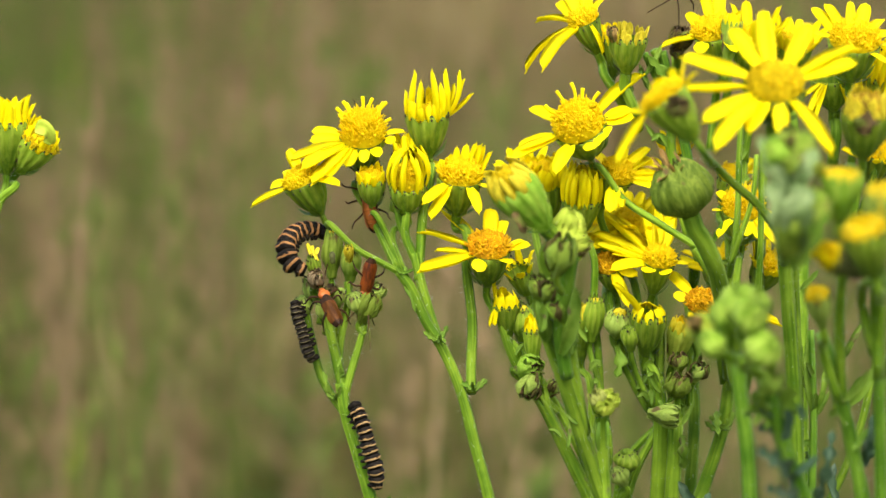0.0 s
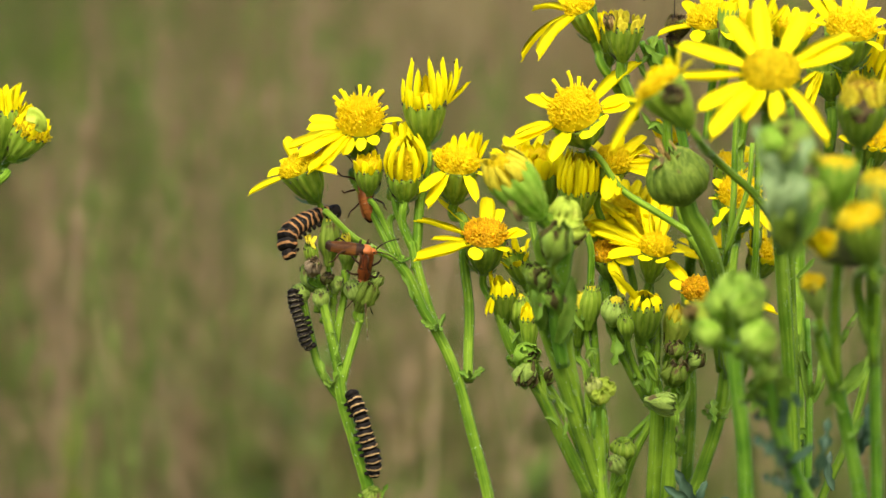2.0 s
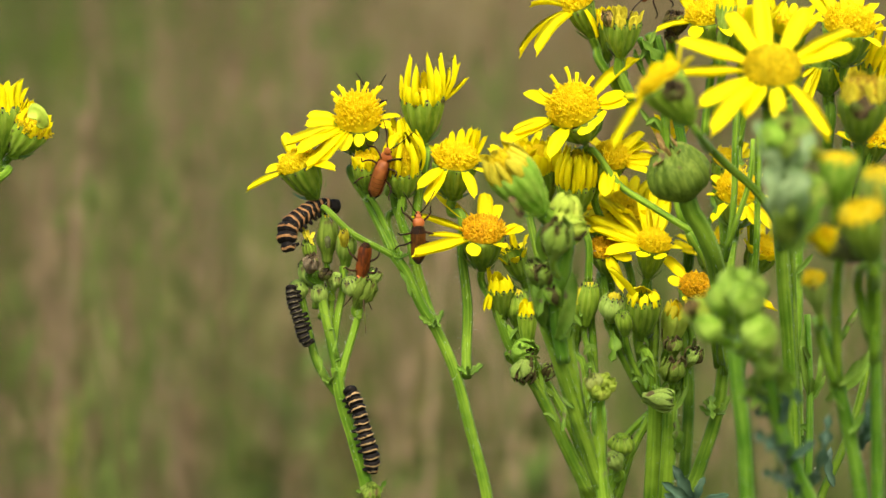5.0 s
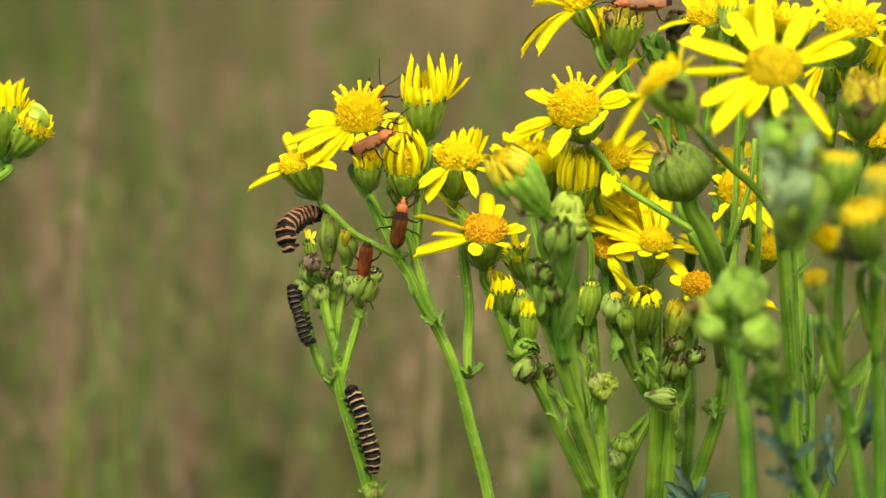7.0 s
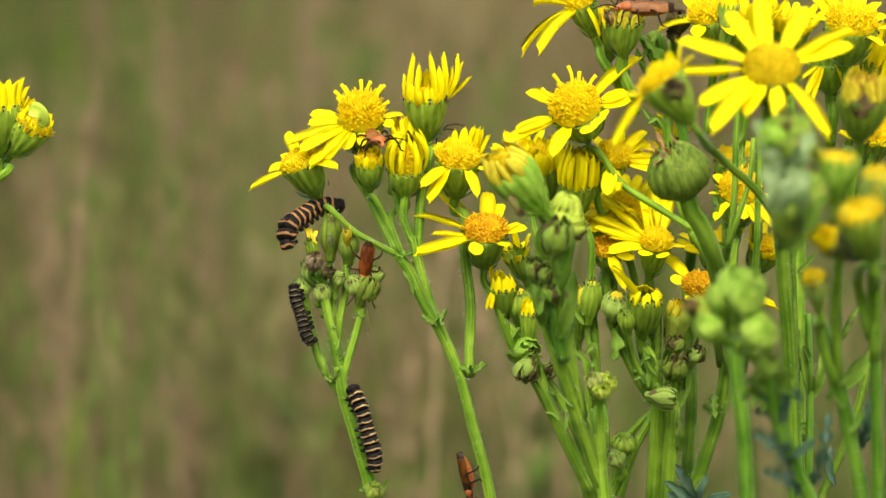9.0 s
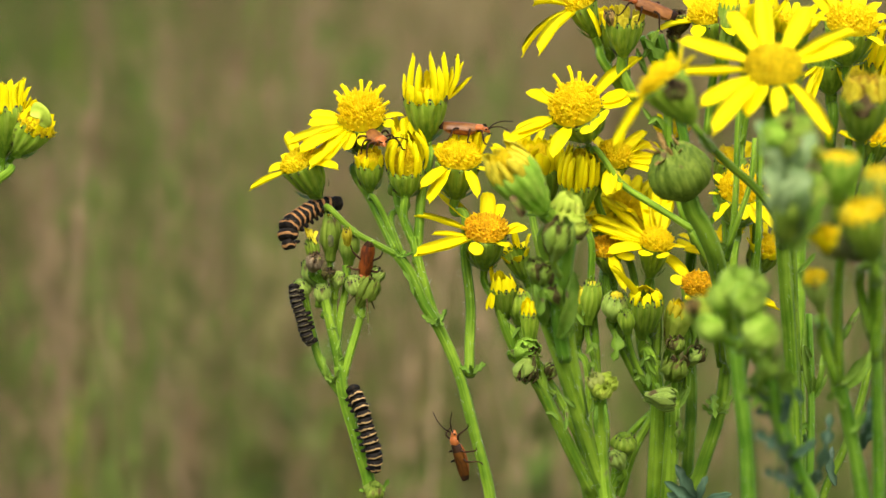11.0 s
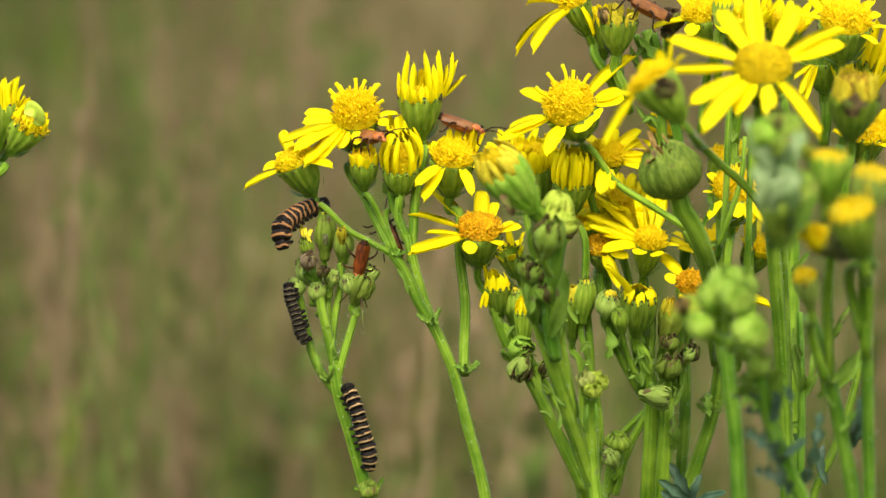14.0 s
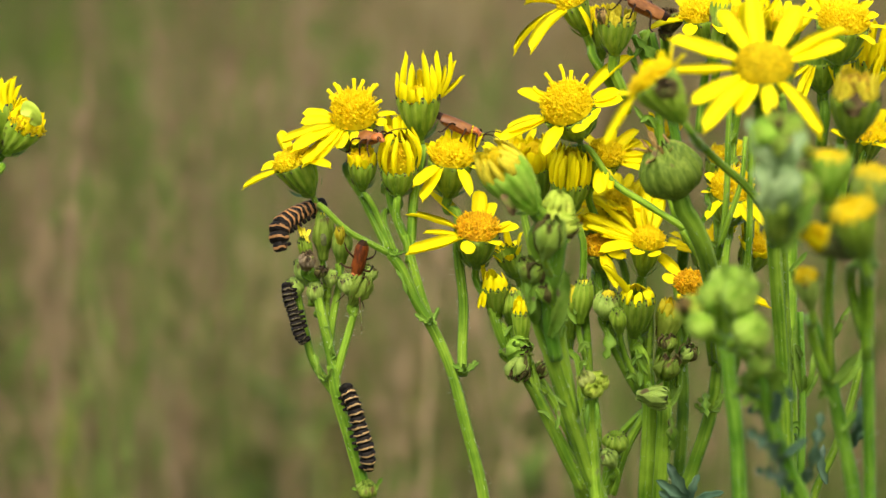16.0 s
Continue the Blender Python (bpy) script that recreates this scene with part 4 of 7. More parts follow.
head(fork, (0.0025, 0.6082, 0.7304), (0.08, -0.32, 0.94), 4.4, 6.5,
     tips=[(-54, -66), (36, -58), (-70, -38), (64, -16), (-60, 22), (70, 4), (-16, 44, 25), (-6, 58, 30), (12, 62, 35), (30, 66, 25), (40, 64, 10), (46, 60, 20), (58, 50, 5), (-26, 38, -10), (22, 48, 20), (-38, 34, 20)],
     stem=[(0.0035, 0.6089, 0.7208), (0.0037, 0.6079, 0.7136), (0.0047, 0.6066, 0.7044), (0.0045, 0.6045, 0.6964), (0.0045, 0.6018, 0.6919)], width=2.5, dome=0.6, stalk_r=(1.0, 1.1), tall=1.1, stub=0.7)
bud(fork, (-0.0085, 0.6138, 0.7266), (-0.3, 0, 0.9), 2.2, 4.0, stem=[(-0.0097, 0.6109, 0.7205), (-0.0080, 0.6059, 0.7139)])
node_leaves(fork, (-0.0016, 0.6012, 0.7017), 2.8, 1)
node_leaves(fork, (-0.0018, 0.6012, 0.7020), 2.6, 3)
node_leaves(fork, (0.0049, 0.5999, 0.6927), 3.2, 6, n=4)
node_leaves(fork, (-0.0074, 0.6029, 0.7138), 1.8, 8)
leaf(fork, [(-0.0078, 0.6037, 0.7122), (-0.0063, 0.6022, 0.7093), (-0.0055, 0.6019, 0.7067)], 1.0, LEAF_PALE, 2)

# ---- the bushy ragwort behind ----
bush = ragwort(0.055, 0.66, "bushy ragwort crowded with yellow flowers and green buds")
C0 = (0.0278, 0.6093, 0.6660)
stalk(bush, [(0.0266, 0.6061, 0.6720), C0, (0.05, 0.655, 0.4), (0.055, 0.66, 0)], 2.0, 4.0)
stalk(bush, [(0.0099, 0.6066, 0.7044), (0.0125, 0.6066, 0.6971), (0.0177, 0.6064, 0.6888), (0.0224, 0.6061, 0.6793), (0.0271, 0.6058, 0.6699)], 1.0, 1.5)
stalk(bush, [(0.0173, 0.6109, 0.6922), (0.0209, 0.6102, 0.6870), (0.0246, 0.6092, 0.6798), (0.0277, 0.6079, 0.6705)], 0.9, 1.2)
stalk(bush, [(0.0394, 0.6063, 0.6877), (0.0392, 0.6069, 0.6781), (0.0388, 0.6075, 0.6674), (0.056, 0.66, 0.4), (0.056, 0.664, 0)], 1.8, 3.2)
stalk(bush, [(0.0417, 0.6039, 0.6856), (0.0415, 0.6039, 0.6777), (0.0411, 0.6055, 0.6678), (0.06, 0.655, 0.4), (0.06, 0.66, 0)], 1.6, 3.2)
stalk(bush, [(0.0530, 0.6209, 0.6915), (0.0516, 0.6196, 0.6820), (0.0482, 0.6181, 0.6716), (0.0456, 0.6171, 0.6642), (0.066, 0.66, 0.35), (0.064, 0.664, 0)], 1.4, 3.0)
stalk(bush, [(0.0468, 0.6280, 0.7129), (0.0463, 0.6320, 0.6983), (0.0471, 0.6299, 0.6834), (0.0460, 0.6269, 0.6621), (0.066, 0.68, 0.4), (0.066, 0.67, 0)], 1.2, 3.0)
stalk(bush, [(0.0645, 0.6123, 0.7308), (0.0650, 0.6099, 0.7133), (0.0648, 0.6071, 0.6939), (0.0652, 0.6074, 0.6812), (0.0652, 0.6054, 0.6668), (0.078, 0.64, 0.4), (0.074, 0.66, 0)], 1.4, 3.0)
head(bush, (0.0076, 0.6044, 0.7178), (0.03, -0.38, 0.92), 4.4, 6.5,
     tips=[(-130, -26), (-130, 29), (-98, 2), (-88, 64), (4, 69), (32, 47), (77, 9), (64, 16), (38, -18), (-22, -33), (22, -12)],
     stem=[(0.0097, 0.6066, 0.7044), (0.0130, 0.6074, 0.6959)], width=2.7, dome=0.55, disc=DISC_OLD, lift=1.0, label="open flower head with an orange disc")
head(bush, (0.0241, 0.6055, 0.7400), (-0.28, -0.52, 0.8), 5.4, 6.5,
     tips=[(-92, 26), (-115, -40), (-128, -56), (-45, -78), (24, -34), (48, -12), (120, 92), (98, 20), (92, 34),
           (-64, 40, 5), (-43, 65, 15), (-16, 80, 15), (5, 70, 15), (35, 63, 15)],
     stem=[(0.0275, 0.6086, 0.7328), (0.0323, 0.6077, 0.7265), (0.0384, 0.6071, 0.7225), (0.0456, 0.6065, 0.7180)], width=3.9, dome=0.85, stub=0.26, styles=0.04, stalk_r=(0.65, 0.75))
head(bush, (0.0184, 0.6180, 0.7280), (-0.1, -0.3, 1), 3.8, 6.5, ring=(18, 6.0, 4), stem=[(0.0194, 0.6163, 0.7156), (0.0209, 0.6122, 0.7014), (0.0240, 0.6080, 0.6853), (0.0272, 0.6069, 0.6707)], width=1.8, bow=-0.06, dome=1.2, tall=0.6)
head(bush, (0.0246, 0.6116, 0.7256), (0.05, -0.25, 1), 4.0, 5.5, ring=(26, 7.2, -5), stem=[(0.0255, 0.6126, 0.7182), (0.0271, 0.6108, 0.7059), (0.0282, 0.6088, 0.6915), (0.0287, 0.6079, 0.6705)], width=1.35, bow=-0.05, dome=1.5, tall=0.6)
head(bush, (0.0308, 0.6113, 0.7305), (0.3, -0.45, 0.85), 3.6, 5.5, tips=[(75, -25), (70, 25), (78, 5), (68, 44), (-14, -60), (20, 50), (-40, 40), (62, -10), (95, 14), (102, -2), (96, -14), (40, 30), (5, -52)],
     stem=[(0.0299, 0.6165, 0.7177), (0.0304, 0.6148, 0.7053), (0.0343, 0.6131, 0.6929), (0.0388, 0.6081, 0.6863)], width=2.8, dome=0.7)
head(bush, (0.0386, 0.6081, 0.7151), (0.12, -0.38, 0.92), 3.2, 5.8,
     tips=[(-118, 45), (-104, 76), (-116, 28), (-96, 34), (-92, -8), (-28, 84), (6, 96), (30, 84), (58, -6), (-26, -14), (14, -18), (-74, 70), (-84, 14), (-60, 52)],
     stem=[(0.0390, 0.6106, 0.7038), (0.0390, 0.6091, 0.6935)], width=2.7, dome=0.75)
head(bush, (0.0338, 0.6209, 0.7201), (0.1, -0.4, 0.9), 3.4, 5.5, tips=[(-80, 20), (-84, -8), (-70, 42), (-72, -32), (70, 30), (64, 48), (0, 60), (30, 58), (-30, 56), (78, 4), (20, -40), (-20, -44)],
     stem=[(0.0348, 0.6195, 0.7099), (0.0363, 0.6156, 0.6967), (0.0381, 0.6102, 0.6870)], width=2.8, dome=0.7)
head(bush, (0.0504, 0.6219, 0.7127), (-0.1, -0.3, 0.9), 3.4, 5.5, ring=(12, 5.5, 50), stem=[(0.0504, 0.6204, 0.7023), (0.0519, 0.6208, 0.6904)], width=2.3)
head(bush, (0.0292, 0.6245, 0.7171), (-0.1, -0.3, 0.9), 3.4, 5.5, ring=(12, 5.5, 50), stem=[(0.0297, 0.6210, 0.7064), (0.0332, 0.6173, 0.6942)], width=2.3)
head(bush, (0.0373, 0.6187, 0.7190), (-0.1, -0.3, 0.9), 3.6, 5.0, ring=(11, 5.0, 40), stem=[(0.0382, 0.6151, 0.7073), (0.0391, 0.6100, 0.6923)], width=2.0)
head(bush, (0.0300, 0.6139, 0.7133), (-0.2, -0.4, 0.9), 3.0, 5.0, tips=[(34, -66), (50, -10), (20, -40)], disc=DISC_OLD, stem=[(0.0313, 0.6122, 0.7014), (0.0350, 0.6108, 0.6911)], width=2.2, label="fading flower head with a brown disc")
head(bush, (0.0462, 0.6050, 0.7076), (0.1, -0.55, 0.8), 3.2, 5.0, tips=[(-56, 52), (-50, 18), (148, -34), (30, 20), (120, -28), (-20, -20)],
     disc=DISC_OLD, stem=[(0.0461, 0.6097, 0.6977), (0.0432, 0.6084, 0.6884)], width=2.2, label="flower head with an orange disc")
head(bush, (0.0544, 0.6134, 0.7239), (0.0, -0.4, 0.9), 4.4, 6.0, tips=[(-52, -42), (4, -42), (58, -58), (-58, 0), (60, -10), (-45, 28), (50, 34), (0, 50), (30, -50)],
     stem=[(0.0535, 0.6120, 0.7141), (0.0529, 0.6142, 0.7011), (0.0530, 0.6187, 0.6897)], width=2.2, dome=0.8, styles=0.2)
head(bush, (0.0595, 0.6179, 0.7127), (0.3, -0.4, 0.8), 3.4, 5.0, ring=(11, 4.6, 40), stem=[(0.0583, 0.6165, 0.7029), (0.0553, 0.6147, 0.6904)], width=1.9)
head(bush, (0.0427, 0.6228, 0.7338), (0, -0.3, 0.9), 3.0, 4.5, ring=(10, 4.0, 25), stem=[(0.0432, 0.6215, 0.7244), (0.0464, 0.6141, 0.7148)], width=1.7, styles=0.2)
head(bush, (0.0532, 0.6221, 0.7286), (0.3, -0.3, 0.9), 3.2, 4.5, tips=[(52, 20), (44, 34), (-30, 20), (30, 8)], stem=[(0.0520, 0.6188, 0.7195), (0.0524, 0.6166, 0.7039)], width=2.2)
stalk(bush, [(0.0453, 0.6065, 0.7180), (0.0479, 0.6059, 0.7139), (0.0511, 0.6089, 0.7062), (0.0525, 0.6150, 0.6925)], 1.3, 1.6)
stalk(bush, [(0.0390, 0.6091, 0.6935), (0.0394, 0.6062, 0.6872)], 1.0, 1.3)
stalk(bush, [(0.0350, 0.6111, 0.6932), (0.0380, 0.6082, 0.6874)], 0.9, 1.1)
stalk(bush, [(0.0456, 0.6071, 0.6939), (0.0430, 0.6064, 0.6888), (0.0419, 0.6038, 0.6845)], 0.8, 1.2)
stalk(bush, [(0.0368, 0.6076, 0.6970), (0.0384, 0.6067, 0.6908), (0.0394, 0.6061, 0.6867)], 1.0, 1.2)
head(bush, (0.0109, 0.6060, 0.7074), (-0.05, -0.32, 0.95), 2.9, 5.5, tips=[(-28, 58, 0), (-30, -40, -10), (-22, -36, -14)], ring=(13, 3.2, -22), ring_w=1.7, stem=[(0.0120, 0.6070, 0.7002), (0.0146, 0.6071, 0.6939), (0.0174, 0.6065, 0.6893)], width=1.1, has_disc=False)
head(bush, (0.0133, 0.6118, 0.7126), (-0.3, -0.4, 0.8), 2.6, 4.5, tips=[(-46, 8), (22, 24), (-20, 20)], has_disc=False, ring=(7, 3.4, 35), stem=[(0.0152, 0.6106, 0.7038), (0.0177, 0.6085, 0.6894)], width=1.9)
bud(bush, (0.0138, 0.6069, 0.7063), (0, -0.3, 1), 2.1, 6.0, stem=[(0.0146, 0.6074, 0.6959), (0.0172, 0.6066, 0.6898)])
head(bush, (0.0157, 0.6043, 0.7027), (0.0, -0.2, 1), 2.0, 6.0, ring=(9, 3.2, -14), has_disc=False, stem=[(0.0167, 0.6071, 0.6939), (0.0187, 0.6062, 0.6872)], width=1.4)
bud(bush, (0.0271, 0.6071, 0.7077), (0.1, -0.2, 1), 1.9, 7.5, stem=[(0.0275, 0.6071, 0.6939), (0.0299, 0.6074, 0.6812), (0.0289, 0.6076, 0.6685)])
head(bush, (0.0248, 0.6087, 0.7046), (0, -0.3, 1), 2.4, 7.0, ring=(9, 3.5, -14), has_disc=False, stem=[(0.0260, 0.6091, 0.6935), (0.0266, 0.6084, 0.6810), (0.0272, 0.6068, 0.6697)], width=1.6, pm=PETAL_PALE, disc=DISC_OLD)
bud(bush, (0.0315, 0.6058, 0.7058), (0.1, -0.35, 0.9), 2.4, 4.8, m=BRACT_PALE, stem=[(0.0316, 0.6067, 0.6981), (0.0359, 0.6085, 0.6894), (0.0390, 0.6069, 0.6850)])
shut = head(bush, (0.0368, 0.6047, 0.7053), (0.05, -0.3, 1), 3.6, 6.6, ring=(15, 2.9, -30), ring_w=1.2, pm=PETAL, has_disc=False, stem=[(0.0373, 0.6064, 0.6961), (0.0389, 0.6063, 0.6877)], width=1.5, bow=-0.12, close=0.1)
shut_c, shut_axis = Vector((0.0368, 0.6047, 0.7053)), Vector((0.05, -0.3, 1)).normalized()
petal(shut, Matrix.Translation(shut_c) @ axis_turn(shut_axis), shut_c, shut_axis, shut_c + Vector((-6.8, -4.4, 7.2)) * MM, 1.4, 2.4, 0.03, random.Random(5), PETAL)
bud(bush, (0.0331, 0.6034, 0.7033), (-0.1, -0.3, 0.9), 1.5, 4.2, yellow=False, stem=[(0.0350, 0.6071, 0.6939), (0.0390, 0.6070, 0.6860)])
withered(bush, (0.0160, 0.6035, 0.6964), (0.7, -0.6, 0.2), 2.6, 4.2, stem=[(0.0172, 0.6069, 0.6918)], m=BUD_SMOOTH, brown=0.12, label="pale curled bud with a brown edge")
withered(bush, (0.0146, 0.6018, 0.6919), (-0.3, -0.5, -0.8), 2.2, 4.2, m=BRACT_PALE, brown=0.2, stem=[(0.0171, 0.6060, 0.6930)], label="curled bud going brown")
withered(bush, (0.0201, 0.6070, 0.6929), (0.4, -0.4, 0.7), 1.4, 3.0, brown=0.8, stem=[(0.0204, 0.6092, 0.6872)])
withered(bush, (0.0424, 0.6047, 0.6980), (0, -0.4, 0.9), 1.7, 2.8, m=SEED_HEAD, brown=0.75, stem=[(0.0430, 0.6064, 0.6888)], label="dark brown withered heads")
withered(bush, (0.0421, 0.6022, 0.6945), (0, -0.5, 0.85), 2.2, 4.2, m=SEED_HEAD, brown=0.22, stem=[(0.0424, 0.6050, 0.6859)])
withered(bush, (0.0465, 0.6044, 0.6962), (0.4, -0.4, 0.8), 1.7, 3.2, stem=[(0.0445, 0.6054, 0.6889)])
head(bush, (0.0430, 0.6083, 0.7021), (0.2, -0.3, 0.9), 2.8, 6.0, ring=(8, 3.0, -10), pm=PETAL_PALE, cup=PALE_BUD, stem=[(0.0431, 0.6078, 0.6917)], width=1.6)
node_leaves(bush, (0.0395, 0.6023, 0.6879), 2.6, 3, m=LEAF_PALE, n=5)
withered(bush, (0.0411, 0.5983, 0.6883), (0.95, -0.25, -0.1), 1.9, 4.8, m=BRACT_PALE, brown=0.0, strands=4)
bud(bush, (0.0330, 0.6032, 0.6804), (0.0, -0.3, 1), 2.2, 3.4, m=BRACT, yellow=False, stem=[(0.0325, 0.6044, 0.6744), (0.0302, 0.6055, 0.6678)])
bud(bush, (0.0311, 0.6018, 0.6775), (-0.4, -0.3, 0.8), 1.6, 3.2, m=BRACT_PALE, yellow=False, stem=[(0.0322, 0.6041, 0.6724)])
stalk(bush, [(0.0398, 0.6071, 0.6863), (0.0349, 0.6068, 0.6771), (0.0323, 0.6056, 0.6689)], 0.8, 1.0)
stalk(bush, [(0.0397, 0.6090, 0.6855), (0.0329, 0.6089, 0.6777), (0.0308, 0.6075, 0.6674)], 0.7, 0.9)
node_leaves(bush, (0.0515, 0.6176, 0.6822), 3.4, 1, n=5)
leaf(bush, [(0.0454, 0.5897, 0.6706), (0.0433, 0.5883, 0.6748), (0.0412, 0.5868, 0.6788)], 2.2, LEAF, 3, depth=0.3)
leaf(bush, [(0.0454, 0.5897, 0.6706), (0.0421, 0.5861, 0.6738), (0.0391, 0.5845, 0.6762)], 2.0, LEAF, 3, depth=0.3)
leaf(bush, [(0.0454, 0.5897, 0.6706), (0.0458, 0.5882, 0.6738), (0.0470, 0.5885, 0.6764)], 1.6, LEAF, 3, depth=0.3)
leaf(bush, [(0.0454, 0.5897, 0.6706), (0.0416, 0.5860, 0.6725), (0.0396, 0.5852, 0.6740)], 1.8, LEAF, 3, depth=0.3)
leaf(bush, [(0.0454, 0.5897, 0.6706), (0.0480, 0.5880, 0.6724), (0.0514, 0.5881, 0.6732)], 1.8, LEAF, 3, depth=0.3)
leaf(bush, [(0.0434, 0.6029, 0.6779), (0.0430, 0.6013, 0.6813), (0.0428, 0.6018, 0.6844)], 2.2, LEAF_PALE, 3)
leaf(bush, [(0.0302, 0.6103, 0.7018), (0.0316, 0.6056, 0.6973), (0.0310, 0.6052, 0.6942)], 2.2, LEAF_PALE, 3)
leaf(bush, [(0.0504, 0.6181, 0.6856), (0.0501, 0.6138, 0.6840), (0.0503, 0.6116, 0.6823)], 1.6, LEAF_PALE, 3)
leaflets(bush, [(0.0125, 0.6048, 0.6985), (0.0176, 0.6035, 0.6893), (0.0243, 0.6029, 0.6779)], 5, 31)
leaflets(bush, [(0.0254, 0.6063, 0.7024), (0.0264, 0.6049, 0.6922), (0.0274, 0.6029, 0.6779)], 7, 32, 5.0)
leaflets(bush, [(0.0306, 0.6080, 0.7000), (0.0348, 0.6069, 0.6918), (0.0388, 0.6043, 0.6881)], 6, 33, 5.0)
leaflets(bush, [(0.0377, 0.6057, 0.6983), (0.0388, 0.6049, 0.6922), (0.0393, 0.6043, 0.6881)], 5, 34)
leaflets(bush, [(0.0460, 0.6055, 0.6963), (0.0434, 0.6045, 0.6891), (0.0424, 0.6030, 0.6789)], 7, 35, 4.5)
leaflets(bush, [(0.0470, 0.6083, 0.7167), (0.0513, 0.6089, 0.7062), (0.0527, 0.6150, 0.6925)], 6, 36, 5.0)
leaflets(bush, [(0.0357, 0.6131, 0.7504), (0.0389, 0.6138, 0.7410), (0.0432, 0.6136, 0.7254)], 7, 37, 5.0)
leaflets(bush, [(0.0546, 0.6177, 0.7406), (0.0537, 0.6156, 0.7252), (0.0522, 0.6135, 0.7107)], 5, 38, 5.0)
leaflets(bush, [(0.0643, 0.6096, 0.7259), (0.0648, 0.6063, 0.7024), (0.0650, 0.6045, 0.6754)], 6, 39, 5.0)
# upper heads
head(bush, (0.0765, 0.6100, 0.7429), (0.0, -0.3, 0.95), 3.8, 5.5, ring=(14, 6.5, 22), stem=[(0.0759, 0.6106, 0.7330), (0.0728, 0.6083, 0.7167)], width=1.8)
head(bush, (0.0145, 0.6202, 0.7293), (-0.2, -0.3, 0.92), 3.4, 5.5, ring=(13, 5.0, 40), stem=[(0.0163, 0.6168, 0.7197), (0.0194, 0.6128, 0.7056)], width=1.9)
head(bush, (0.0251, 0.6122, 0.7586), (-0.38, -0.25, 0.90), 3.0, 5.6,
     tips=[(-89, -6), (-82, -82), (-110, -95, 10), (33, -60, -10), (-31, 51), (10, 62), (41, 41), (-51, 31)],
     stem=[(0.0287, 0.6119, 0.7490), (0.0309, 0.6124, 0.7456), (0.0338, 0.6138, 0.7409)], width=2.6, bow=0.13, styles=0.1, stub=0.5, stalk_r=(0.95, 1.0))
head(bush, (0.0328, 0.6087, 0.7554), (0.05, -0.2, 1), 3.7, 5.4, ring=(15, 3.0, 4), has_disc=False, pm=PETAL_WILT, stem=[(0.0338, 0.6101, 0.7435), (0.0350, 0.6135, 0.7389)], width=1.3, stalk_r=(1.2, 1.2))
withered(bush, (0.0298, 0.6060, 0.7576), (-0.2, -0.4, 0.9), 1.0, 3.0, strands=6, m=DRY_TAN, brown=0.5)
head(bush, (0.0304, 0.6157, 0.7547), (0.0, -0.2, 1), 3.0, 5.6, ring=(11, 3.4, -6), stem=[(0.0337, 0.6145, 0.7461)], width=1.6)
withered(bush, (0.0426, 0.6120, 0.7568), (0.1, -0.5, 0.85), 2.1, 4.0, m=DRY, brown=0.9, strands=14, stem=[(0.0426, 0.6168, 0.7479), (0.0411, 0.6172, 0.7369)], label="dark brown withered head")
withered(bush, (0.0418, 0.6115, 0.7535), (-0.2, -0.7, 0.4), 1.2, 2.2, m=DRY, brown=1.0, strands=9)
head(bush, (0.0484, 0.6099, 0.7567), (-0.2, -0.35, 0.9), 4.2, 6.0, tips=[(-97, -25), (-47, 33), (-70, -10), (-18, 72), (17, 77), (53, 31), (64, -10), (-33, -33), (38, -31)], stem=[(0.0499, 0.6166, 0.7470), (0.0485, 0.6169, 0.7345)], width=2.4)
head(bush, (0.0514, 0.6061, 0.7582), (0.1, -0.2, 1), 2.0, 6.6, ring=(9, 3.0, -6), has_disc=False, cup=BUD_WOOLLY, stem=[(0.0512, 0.6108, 0.7484), (0.0503, 0.6155, 0.7387)], width=1.4)
head(bush, (0.0560, 0.6157, 0.7548), (0.1, -0.3, 1), 4.4, 6.0, ring=(13, 6.5, 28), stem=[(0.0558, 0.6183, 0.7447), (0.0549, 0.6186, 0.7322)], width=1.9)
head(bush, (0.0641, 0.6216, 0.7534), (0.1, -0.35, 0.93), 3.9, 5.5, ring=(12, 5.0, 40), stem=[(0.0638, 0.6200, 0.7425), (0.0648, 0.6142, 0.7295)], width=1.8)
head(bush, (0.0729, 0.6016, 0.7554), (0.05, -0.35, 0.94), 5.2, 6.5, tips=[(-70, 60), (-45, 68), (-74, 18), (70, 18), (62, 40), (30, 70), (0, 74), (50, -30), (-30, 50), (82, -6)],
     stem=[(0.0744, 0.6084, 0.7456), (0.0738, 0.6106, 0.7330), (0.0718, 0.6083, 0.7167)], width=2.5, dome=0.7)
head(bush, (0.0702, 0.6108, 0.7486), (-0.08, -0.22, 0.97), 4.4, 5.6, tips=[(-52, -62), (-44, -84), (-62, -30)], has_disc=False, stem=[(0.0710, 0.6116, 0.7401), (0.0706, 0.6126, 0.7327)], width=1.5, stalk_r=(1.2, 1.2))
head(bush, (0.0798, 0.6147, 0.7477), (0.2, -0.3, 0.9), 4.0, 5.5, ring=(13, 7.0, 8), stem=[(0.0792, 0.6132, 0.7369), (0.0741, 0.6106, 0.7185)], width=1.8)
head(bush, (0.0787, 0.6128, 0.7343), (0.1, -0.4, 0.9), 3.8, 5.5, ring=(12, 5.5, 55), stem=[(0.0772, 0.6116, 0.7256)], width=2.2)
stalk(bush, [(0.0421, 0.6173, 0.7521), (0.0423, 0.6162, 0.7439), (0.0412, 0.6170, 0.7355), (0.0447, 0.6126, 0.7182)], 1.0, 1.2)
